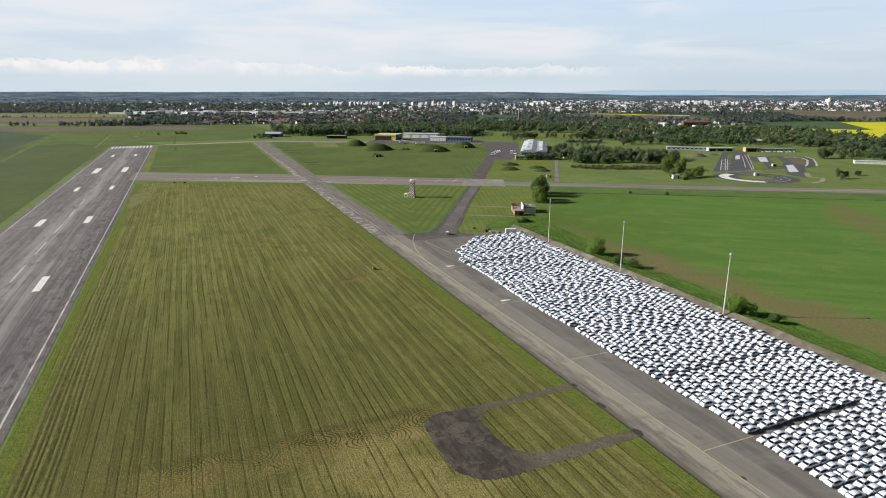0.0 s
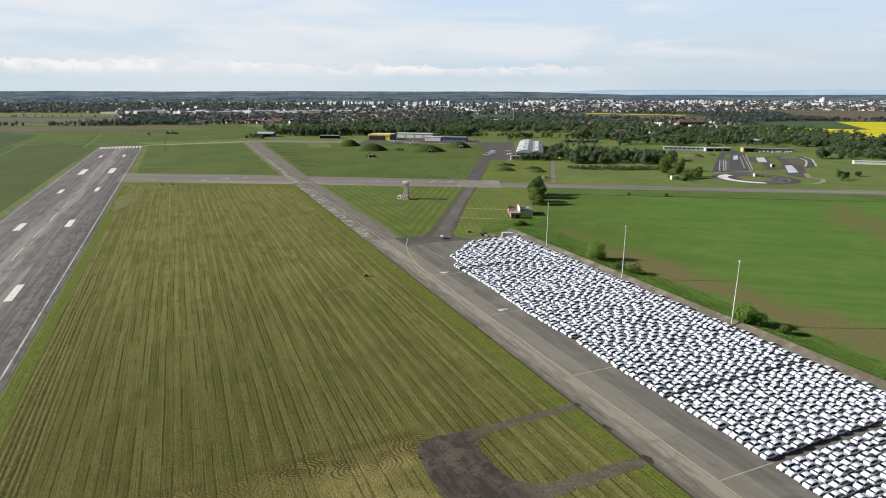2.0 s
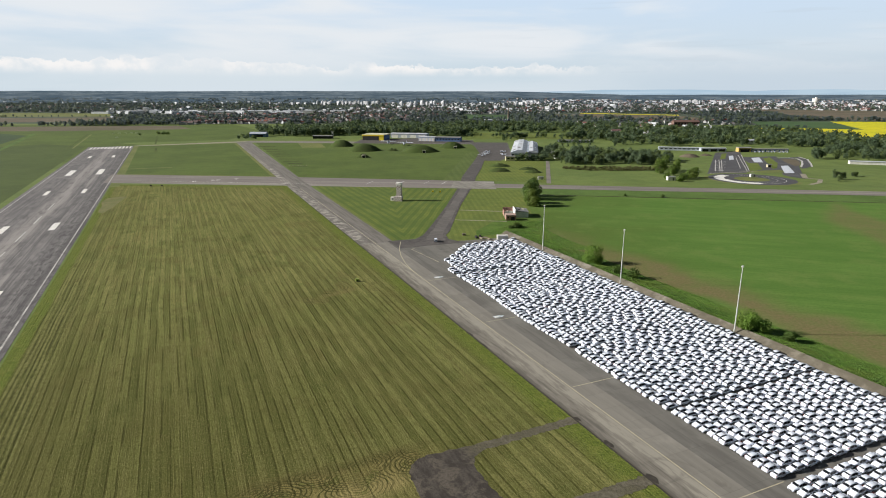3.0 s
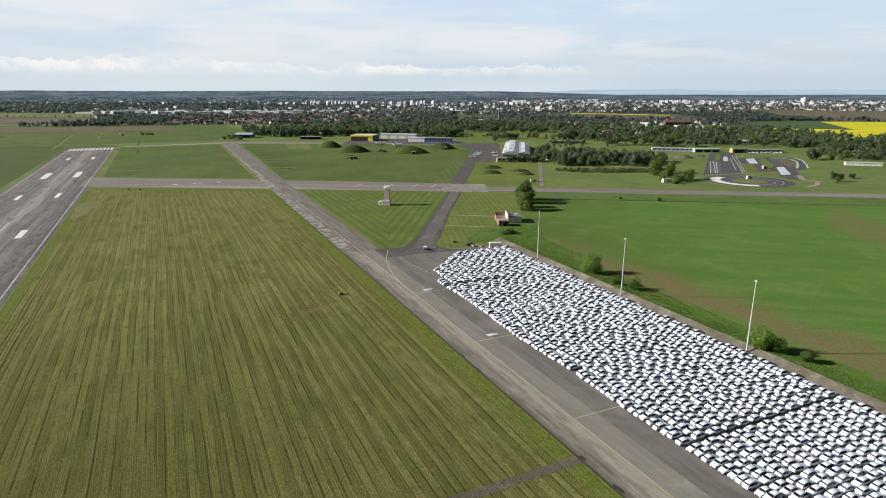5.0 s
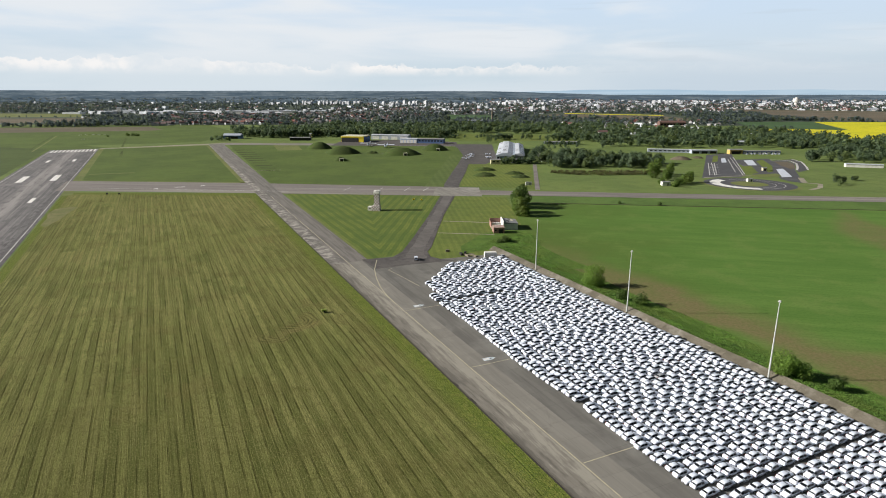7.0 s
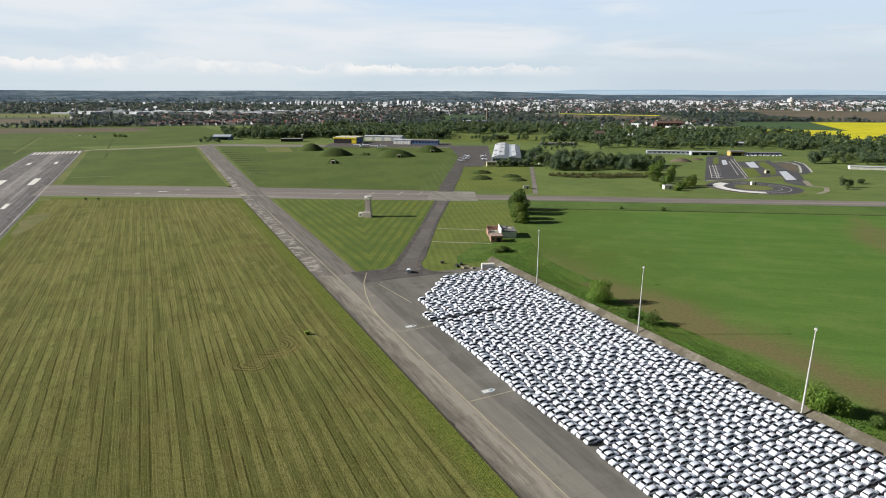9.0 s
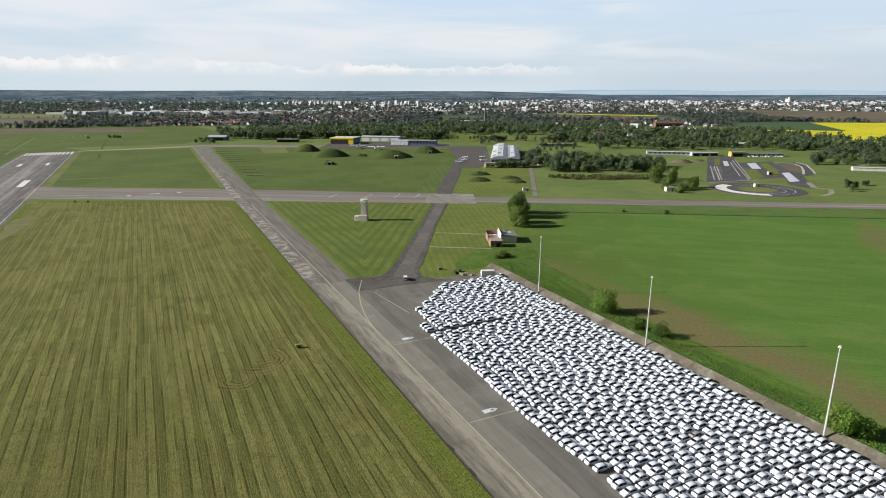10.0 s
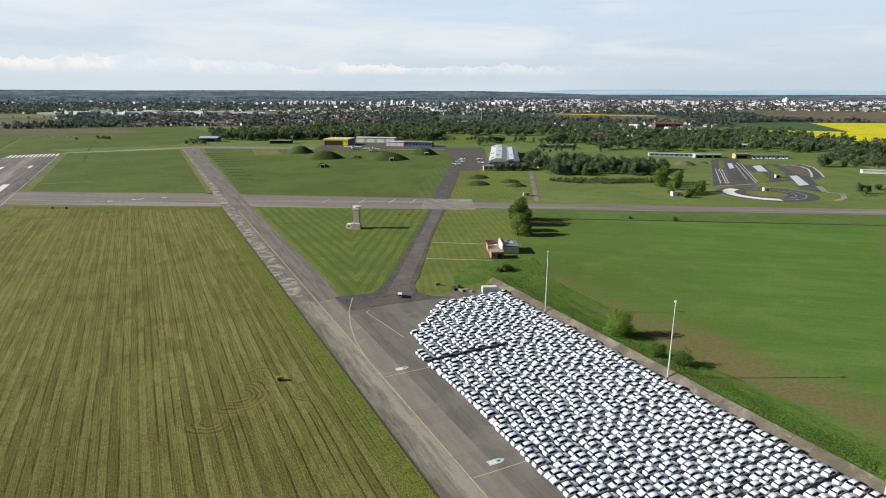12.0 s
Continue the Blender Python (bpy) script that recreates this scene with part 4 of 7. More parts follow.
sheet("lawn_middle", [(-150, 578), (2, 570), (17.5, 740), (26, 835), (22, 964), (-330, 985)], M_MIDDLE, 0.03, "wide green lawn between the taxiways", "lawn")
sheet("lawn_runway", [(-338, 606), (-181, 594), at(97, 1030).to_2d(), at(-47, 1036).to_2d()], M_MIDDLE, 0.03, "wide green lawn between runway and taxiway", "lawn")
sheet("field_far_left", [(-966, 1485), (-591, 1560), (-410, 1270), (-395, 1040), (-600, 940), (-700, 1100)], M_MIDDLE, 0.065, "green field beyond the runway", "field")
sheet("lawn_edge", [(-16, 573.5), (0.5, 572), (16.5, 738), (25, 833), (9, 833), (0, 738)], M_MIDEDGE, 0.045, "paler mown edge of the lawn beside the road", "lawn")
sheet("pale_strip", [(-260, 980), (-222, 978), (-198, 902), (-230, 893)], M_PALEGRASS, 0.05, "pale dry strip of grass", "grass")
sheet("pale_strip_far", [(-462, 921), (-372, 968), (-330, 984), (-352, 990), (-380, 980), (-470, 932)], M_PALEGRASS, 0.05, "pale dry strip of grass", "grass")

sheet("pale_verge", uv((-47.4, 600), (-40, 600), (-42, 1030), (-48.4, 1035)), M_PALEGRASS, 0.05, "pale dry verge of the runway", "grass")
strip("pale_verge", (-330, 603), (-162, 592.5), 3.0, 3.0, M_PALEGRASS, 0.05, "pale dry verge of the taxiway", "grass")
sheet("pale_verge", uv((90.5, 592), (94, 592), (99, 1040), (94, 1040)), M_PALEGRASS, 0.05, "pale dry verge of the taxiway", "grass")
sheet("pale_verge", uv((112.6, 330), (114.0, 330), (114.2, 500), (112.6, 505)), M_PALEGRASS, 0.05, "pale dry verge of the taxiway", "grass")
sheet("dark_square", [(-350, 644), (-312, 658), (-314, 662.5), (-352, 648)], M_PALEGRASS, 0.05, "pale dry strip in the grass", "grass")

# the bare loop beside the taxiway
def loop(mat):
    """A rounded loop, open to the taxiway: a broad pad at its head and two narrow lanes."""
    def corner(cu, cv, r, a0, a1):
        return [(cu + r * math.cos(radians(a0 + (a1 - a0) * k / 8)), cv + r * math.sin(radians(a0 + (a1 - a0) * k / 8))) for k in range(9)]

    outer = [(93, 98.5)] + corner(56, 107, 10, 268, 182) + corner(53.5, 120.5, 7, 178, 92) + [(66, 127), (93, 128)]
    inner = [(93, 101.8)] + corner(70, 111, 9.2, 266, 184) + corner(67, 118, 6.2, 176, 94) + [(76, 124.6), (93, 125)]
    rim, line = [], outer + inner[::-1]
    rng_l = random.Random(19)
    for (ua, va), (ub, vb) in zip(line, line[1:] + line[:1]):
        steps = max(1, int(math.hypot(ub - ua, vb - va) / 0.8))
        for k in range(steps):
            t = k / steps
            rough = 0.0 if abs(ua - 93) < 0.1 and abs(ub - 93) < 0.1 else 0.32
            rim.append((ua + (ub - ua) * t + rng_l.uniform(-rough, rough), va + (vb - va) * t + rng_l.uniform(-rough, rough)))
    return sheet("bare_loop", uv(*rim), mat, 0.07, "bare dark earth loop beside the taxiway", "track")


loop(M_EARTH)


# painted marks on the runway
def mark(name, u, v, du, dv, mat, z, label, category="marking"):
    return sheet(name, uv((u - du / 2, v - dv / 2), (u + du / 2, v - dv / 2), (u + du / 2, v + dv / 2), (u - du / 2, v + dv / 2)), mat, z, label, category)


for side in (-105.6, -50.2):
    mark("edge_line", side, 420, 0.6, 1236, M_EDGELINE, 0.08, "worn white edge line of the runway")
for k in range(11):
    mark("centre_dash", -77.8, 16 + 50 * k, 0.7, 28, M_WORN, 0.08, "worn white centre dash of the runway")
for v, du, dv in ((884, 3.2, 24), (721, 5.4, 45), (586, 3.0, 23), (440, 3.5, 23), (294, 3.0, 23), (148, 3.0, 23)):
    for u in (-91.2, -64.8):
        mark("landing_mark", u, v, du, dv, M_WHITE, 0.085, "white landing mark on the runway")
for k in range(12):
    mark("threshold_bar", -103.2 + 4.62 * k, 1018, 2.3, 36, M_WHITE, 0.08, "white threshold bar at the runway's end")

# dark strips painted where deep shadows lie on the grass beside the taxiway
for k in range(11):
    a = Vector((-302, 915)).lerp(Vector((-186, 676)), k / 10)
    strip("shadow_strip", a, a + Vector((27 - k, -1)), 9.0 - 0.4 * k, 3.5, M_SHADOWDITCH, 0.05, "dark strip painted as a deep shadow on the grass beside the taxiway", "grass")

mark("gutter", 92.95, 205, 0.45, 650, M_GRIME, 0.115, "dark grimy edge of the paving", "stain")
rng_g = random.Random(8)
for u, v, du, dv in ((93.6, 126.5, 1.0, 1.7), (93.8, 114.5, 0.9, 2.0), (93.9, 100.0, 1.4, 2.2), (93.3, 176, 0.5, 3.0), (93.4, 186, 0.5, 2.2), (102.6, 77, 0.45, 1.0)):
    rim = [(u + du * rng_g.uniform(0.5, 1.0) * math.cos(k * 0.571), v + dv * rng_g.uniform(0.45, 1.0) * math.sin(k * 0.571)) for k in range(11)]
    sheet("grime", uv(*rim), M_GRIME, 0.13, "dark grime at the edge of the paving", "stain")

# painted marks on the apron
mark("apron_line", 102, 205, 0.30, 650, M_YELLOWLINE, 0.12, "faded yellow guide line on the apron")
for v in (194, 247, 141, 88):
    mark("stand_line", 110.5, v, 16, 0.25, M_YELLOWLINE, 0.125, "faded yellow stand line on the apron")


def curve_line(points, w, mat, name, label):
    verts, faces = [], []
    for i, p in enumerate(points):
        a, b = points[max(i - 1, 0)], points[min(i + 1, len(points) - 1)]
        d = (b - a).normalized()
        s = Vector((-d.y, d.x)) * w / 2
        verts += [(*(p + s), 0.13), (*(p - s), 0.13)]
        if i:
            faces.append((2 * i - 2, 2 * i - 1, 2 * i + 1, 2 * i))
    tagged(new(name, mesh(name, verts, faces, mat)), label, "marking", kind="structure")


lead = [at(102, 256), at(102.2, 266), at(103.4, 277), at(106, 290), at(110, 304), at(116, 318)]
curve_line([p.to_2d() for p in lead], 0.35, M_YELLOWLINE, "lead_line", "faded yellow curved line on the apron")
curve_line([at(119, 272).to_2d(), at(115.5, 300).to_2d(), at(117.5, 301.5).to_2d()], 0.3, M_YELLOWLINE, "bay_line", "faded yellow bay line on the apron")
for u, v in ((110.2, 197), (109.3, 250)):
    sheet("stand_sign", uv((u - 2.1, v - 0.9), (u + 1.0, v - 0.9), (u + 2.3, v), (u + 1.0, v + 0.9), (u - 2.1, v + 0.9)), M_BLUE, 0.13, "pale blue arrow-shaped stand sign painted on the apron", "marking")
    for du, long_ in ((-1.3, 0.8), (-0.35, 0.7)):
        mark("stand_sign_bar", u + du, v, long_, 1.1, M_WHITE, 0.135, "white bar painted in the pale blue sign")
    mark("stand_sign_bar", u + 0.7, v, 0.9, 0.45, M_GRIME, 0.136, "dark bar painted in the pale blue sign")
for x in (-82, -54, -31, -15, 1):
    strip("cross_dash", (x - 1.5, 549), (x + 2.5, 565), 0.7, 0.7, M_WORN, 0.09, "worn white line across the taxiway", "marking")
for x, y in ((-245.5, 557), (-231, 565), (-227, 566.5), (-212, 573.5)):
    strip("taxi_mark", (x, y), (x + 3.2, y + 2.2), 2.0, 2.0, M_WHITE, 0.09, "white mark on the taxiway", "marking")


strip("path_tower", (-42.0, 474.0), (-6.5, 488.5), 0.9, 0.9, M_PALEGRASS, 0.06, "faint trodden path across the lawn", "path")
sheet("dry_patch", [(-272, 467), (-266, 476), (-260, 474), (-255, 455), (-246, 428), (-242, 409), (-248, 414), (-258, 436), (-268, 452)], M_TAN, 0.05, "patch of dry tan grass beside the runway", "grass")
strip("taxi_line", (-302, 560.5), (-128, 545), 0.6, 0.6, M_WORN, 0.085, "worn pale centre line of the taxiway", "marking")


# ditches and tracks beyond the runway's end
strip("ditch", (-558, 1122), (-474, 946), 3.2, 2.6, M_DITCH, 0.075, "dark overgrown ditch across the meadow", "ditch")
strip("ditch", (-444, 888), (-412, 824), 2.2, 4.5, M_DITCH, 0.07, "dark overgrown ditch across the meadow", "ditch")
strip("ditch", (-711, 1158), (-566, 874), 3.4, 2.0, M_DITCH, 0.075, "dark overgrown ditch along the fields", "ditch")
strip("field_track", (-705, 1160), (-559, 874), 3.0, 3.0, M_PALEGRASS, 0.07, "pale grassy track along the fields", "track")
strip("field_track", (-557, 686), (-822, 1168), 5.0, 9.0, M_VERGE, 0.07, "green track between two crops", "track")

# ---- concrete bank along the apron ----
def bank():
    foot, crest, back, top = 176.0, 179.0, 189.5, 1.75
    base = tagged(new("bank", mesh("bank", [at(foot + 0.2, -120, 0), at(foot + 0.2, 312, 0), at(crest, 312, top - 0.12), at(crest, -120, top - 0.12), at(back, 318, 0), at(back, -120, 0)],
                  [(0, 1, 2, 3), (3, 2, 4, 5), (1, 4, 2), (0, 3, 5)], [M_BANK, M_WEED], [0, 1, 1, 1])), "earth bank with weeds behind its concrete face", "bank", kind="structure")
    me = None
    for k in range(86):
        v0, v1 = -118 + 5 * k + 0.05, -118 + 5 * k + 4.95
        if me is None:
            n = Vector((-top, 0, 3.0)).normalized() * 0.16
            quad = [Vector((0, -2.49, 0)), Vector((0, 2.49, 0)), Vector((3.0, 2.49, top)), Vector((3.0, -2.49, top))]
            verts = [q - n * 0.2 for q in quad] + [q + n for q in quad]
            me = mesh("slab", verts, [(4, 7, 6, 5), (0, 1, 5, 4), (1, 2, 6, 5), (2, 3, 7, 6), (3, 0, 4, 7)], M_BANK)
        ob = part("slab", me, M_SLABS, base)
        ob.matrix_basis = Matrix.Translation(at(foot + random.uniform(-0.06, 0.06), (v0 + v1) / 2, random.uniform(-0.03, 0.03))) @ Matrix.Rotation(TURN_FIELD, 4, "Z") @ Matrix.Rotation(radians(random.uniform(-0.8, 0.8)), 4, "Y")
    return base


bank()
sheet("weed_edge", uv((189.4, -60), (194.6, -60), (194.0, 60), (195.2, 150), (194.2, 240), (194.8, 316), (189.4, 316)), M_WEED, 0.045, "tall weeds at the foot of the bank", "weeds")
sheet("weed_strip", uv((179, 312), (197, 316), (215, 335), (222, 352), (190, 345), (166, 325), (160, 312)), M_WEED, 0.05, "strip of tall green weeds behind the bank", "weeds")
sheet("weed_patch", [(26, 372), (38, 392), (51.5, 396), (53, 365), (58, 349), (72, 322), (52, 323), (44, 331), (31, 352)], M_WEED, 0.06, "patch of tall green weeds beside the outbuilding", "weeds")


# ---- parked cars ----
M_CARPAINT = plain("white_car_paint", (0.745, 0.80, 0.91), (0.69, 0.745, 0.85), 0.8, 0.28, 0.0, 0.5)
M_SCREEN = plain("windscreen_glass", (0.014, 0.016, 0.020), (0.008, 0.010, 0.012), 0.5, 0.16, 0.0, 0.35)
M_CARGLASS = plain("car_window_glass", (0.010, 0.012, 0.015), (0.006, 0.007, 0.009), 0.5, 0.18, 0.0, 0.25)
M_TYRE = plain("tyre_rubber", (0.02, 0.02, 0.02), rough=0.9)
M_RIM = plain("alloy_rim", (0.45, 0.45, 0.46), rough=0.35, metal=0.6)
M_LAMP = plain("clear_lamp_glass", (0.55, 0.57, 0.60), rough=0.2)
M_RED = plain("red_lamp_glass", (0.35, 0.02, 0.02), rough=0.25)


def car_pieces(estate, paint=None):
    """A family car 4.6 m long, nose to -x: a list of name, vertices, faces, material and smoothness."""
    # stations: x, half width at the belt, height of the belt, height of the underside
    st = [(-2.31, 0.52, 0.54, 0.30), (-2.26, 0.70, 0.66, 0.22), (-2.12, 0.81, 0.745, 0.19), (-1.80, 0.875, 0.83, 0.19), (-1.10, 0.905, 0.945, 0.19), (-0.2, 0.915, 0.965, 0.19),
          (0.9, 0.915, 0.985, 0.19), (1.6, 0.905, 1.00, 0.20), (2.08, 0.865, 0.99, 0.23), (2.26, 0.79, 0.90, 0.28), (2.31, 0.68, 0.74, 0.33)]
    v, f = [], []
    for x, w, zb, zu in st:
        zm = zu + (zb - zu) * 0.50
        ring = [(0.88, zu), (0.985, zu + (zm - zu) * 0.55), (1.0, zm + 0.05), (0.965, zb - 0.04), (0.90, zb + 0.015), (0.62, zb + 0.045)]
        v += [(x, -w * k, z) for k, z in ring] + [(x, w * k, z) for k, z in reversed(ring)]
    for i in range(len(st) - 1):
        for j in range(12):
            a, b = i * 12 + j, i * 12 + (j + 1) % 12
            f.append((a, a + 12, b + 12, b))
    f += [tuple(range(12)), tuple(reversed(range((len(st) - 1) * 12, len(st) * 12)))]
    # the cabin: stations of roof line x, half width, height
    if estate:
        cab = [(-1.15, 0.80, 0.985), (-0.72, 0.735, 1.23), (-0.28, 0.665, 1.415), (0.25, 0.665, 1.485), (0.95, 0.66, 1.485), (1.62, 0.64, 1.42), (2.16, 0.74, 1.02)]
        glass = ((0, 2), (5, 6))
    else:
        cab = [(-1.15, 0.80, 0.985), (-0.72, 0.735, 1.22), (-0.28, 0.665, 1.40), (0.20, 0.665, 1.465), (0.75, 0.655, 1.45), (1.25, 0.63, 1.36), (2.04, 0.72, 1.045)]
        glass = ((0, 2), (5, 6))
    n0 = len(v)
    for x, w, z in cab:
        v += [(x, -0.85, min(0.985, z) - 0.04), (x, -w - 0.015, z - 0.075), (x, -w * 0.93, z - 0.02), (x, -w * 0.62, z + 0.005), (x, w * 0.62, z + 0.005), (x, w * 0.93, z - 0.02), (x, w + 0.015, z - 0.075), (x, 0.85, min(0.985, z) - 0.04)]
    for i in range(len(cab) - 1):
        for j in range(7):
            a = n0 + i * 8 + j
            f.append((a, a + 8, a + 9, a + 1))
    # mirrors
    for s in (-1, 1):
        n1 = len(v)
        v += [(-0.75, s * 0.88, 0.98), (-0.60, s * 0.88, 0.98), (-0.60, s * 1.05, 1.0), (-0.75, s * 1.05, 1.0), (-0.72, s * 0.9, 1.12), (-0.62, s * 1.04, 1.12)]
        f += [(n1, n1 + 1, n1 + 2, n1 + 3), (n1, n1 + 3, n1 + 5, n1 + 4), (n1 + 1, n1 + 4, n1 + 5, n1 + 2), (n1, n1 + 4, n1 + 1), (n1 + 3, n1 + 2, n1 + 5)]
    out = [("body", v, f, paint or M_CARPAINT)]

    def pane(i, j, lift, trim):
        """A pane over the cabin between two stations, rounded by one station between where there is one."""
        pv, rows_ = [], list(range(i, j + 1))
        for n, k in enumerate(rows_):
            x, w, z = cab[k]
            if n == 0 or n == len(rows_) - 1:
                x2, w2, z2 = cab[rows_[1] if n == 0 else rows_[-2]]
                x, w, z = x + (x2 - x) * trim, w + (w2 - w) * trim, z + (z2 - z) * trim
            for y in (-0.92, -0.62, 0.62, 0.92):
                pv.append((x + lift[0], w * y, z + (0.005 if abs(y) < 0.7 else -0.02) + lift[1]))
        pf = [(4 * r + c, 4 * r + c + 1, 4 * r + c + 5, 4 * r + c + 4) for r in range(len(rows_) - 1) for c in range(3)]
        return pv, pf

    pv, pf = pane(*glass[0], (-0.022, 0.028), 0.34)
    out.append(("windscreen", pv, [tuple(reversed(q)) for q in pf], M_SCREEN))
    pv, pf = pane(*glass[1], (0.022, 0.028), 0.28)
    out.append(("rear_window", pv, [tuple(reversed(q)) for q in pf], M_CARGLASS))
    xe, ze = (1.75, 1.34) if estate else (1.36, 1.28)
    for s in (-1, 1):
        front = [(-1.00, 0.899, 0.875), (0.28, 0.912, 0.885), (0.30, 0.722, 1.420), (-0.12, 0.722, 1.392), (-0.52, 0.77, 1.245)]
        rear = [(0.36, 0.912, 0.885), (xe + 0.38, 0.893, 0.935), (xe + 0.12, 0.785, ze - 0.03), (xe - 0.25, 0.722, ze + 0.06), (0.38, 0.722, 1.420)]
        for pane_ in (front, rear):
            ring = tuple(range(5))
            out.append(("side_window", [(x, s * y, z) for x, y, z in pane_], [ring if s < 0 else ring[::-1]], M_CARGLASS))
    # near-black sills drawn up high, standing in for shade on the lower sides
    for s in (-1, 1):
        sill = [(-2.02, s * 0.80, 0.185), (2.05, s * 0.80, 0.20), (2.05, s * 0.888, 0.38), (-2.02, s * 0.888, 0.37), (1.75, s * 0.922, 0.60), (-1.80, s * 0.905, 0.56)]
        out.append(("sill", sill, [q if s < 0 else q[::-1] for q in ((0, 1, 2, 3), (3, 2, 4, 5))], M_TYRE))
    out.append(("grille", [(-2.325, -0.46, 0.36), (-2.325, 0.46, 0.36), (-2.305, 0.50, 0.56), (-2.305, -0.50, 0.56)], [(3, 2, 1, 0)], M_TYRE))
    out.append(("bumper", [(-2.315, -0.55, 0.21), (-2.315, 0.55, 0.21), (-2.33, 0.52, 0.32), (-2.33, -0.52, 0.32)], [(3, 2, 1, 0)], M_TYRE))
    for x in (-1.38, 1.32):
        for s in (-1, 1):
            n, r = 12, 0.33
            v = [(x + r * math.cos(2 * math.pi * k / n), s * 0.70, r + r * math.sin(2 * math.pi * k / n)) for k in range(n)]
            v += [(p[0], s * 0.920, p[2]) for p in v]
            v += [(x + (p[0] - x) * 0.62, s * 0.935, r + (p[2] - r) * 0.62) for p in v[:n]]
            fo = [(k, (k + 1) % n, (k + 1) % n + n, k + n) for k in range(n)] + [(k + n, (k + 1) % n + n, (k + 1) % n + 2 * n, k + 2 * n) for k in range(n)]
            out.append(("wheel", v, fo + [tuple(range(2 * n, 3 * n))], (M_TYRE, M_RIM)))
    for s in (-1, 1):
        out.append(("headlight", [(-2.285, s * 0.42, 0.60), (-2.17, s * 0.80, 0.64), (-1.97, s * 0.875, 0.80), (-2.19, s * 0.55, 0.755)], [(0, 1, 2, 3) if s > 0 else (3, 2, 1, 0)], M_LAMP))
        out.append(("tail_light", [(2.30, s * 0.45, 0.80), (2.24, s * 0.81, 0.80), (2.18, s * 0.845, 0.985), (2.255, s * 0.5, 0.96)], [(0, 1, 2, 3) if s < 0 else (3, 2, 1, 0)], M_RED))
    return out


def car_model(estate, label, paint=None):
    ob = thing("car", Matrix(), label, "car", "white cars parked in rows")
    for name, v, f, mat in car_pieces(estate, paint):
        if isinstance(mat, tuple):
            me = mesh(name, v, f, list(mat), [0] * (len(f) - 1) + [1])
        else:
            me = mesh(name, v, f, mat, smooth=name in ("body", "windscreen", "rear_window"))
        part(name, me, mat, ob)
    return ob


def car_places():
    """Rows across the apron, bumper to bumper, most with the tail to the taxiway, with two lanes left open."""
    rng = random.Random(4)
    out = []
    for row in range(-14, 96):
        # a wider gap is left behind one row
        v = 85.6 + (2.25 * row if row < 2 or row > 16 else 2.17 * row if row < 16 else 35.8) + rng.uniform(-0.06, 0.06)
        u = 117.0 + 0.4 * math.sin(row * 0.23) + 0.3 * math.sin(row * 0.11) + rng.uniform(-0.25, 0.25)
        skew = rng.uniform(-0.35, 0.35)
        line = []
        while True:
            kind = rng.random()
            long_ = 0.86 if kind < 0.25 else 0.97 if kind < 0.6 else 0.925
            half = 2.3 * long_
            if u + 2 * half > 175.6:
                break
            line.append((u + half, kind, long_))
            u += 2 * half + rng.uniform(0.15, 0.45)
        spare = (175.6 - u) / len(line)
        for k, (c, kind, long_) in enumerate(line):
            c += spare * k
            tall = 1.12 if 0.6 < kind < 0.72 else 0.97
            if v > 297 or c < 117 + (v - 250) * 0.30 or (v > 274 and c < 125 + (v - 274) * 0.95):
                continue
            if row == 73 and c < 150 or row == 1 and c < 156 or row == 34 and c < 121:
                continue
            tail = 180 if rng.random() < (0.72 if v > 89 else 0.40) else 0
            out.append((c, v + skew * (c - 146) / 30 + rng.uniform(-0.17, 0.17), rng.uniform(-2.8, 2.8) + tail, kind > 0.5, long_, rng.uniform(0.90, 0.95), tall))
    return out


M_CARDARK = plain("grey_car_paint", (0.30, 0.31, 0.33), (0.26, 0.27, 0.29), 0.8, 0.3)
ODD_CARS = ((149.9, 163.7, M_CARDARK, "silver grey hatchback parked among white cars"),)


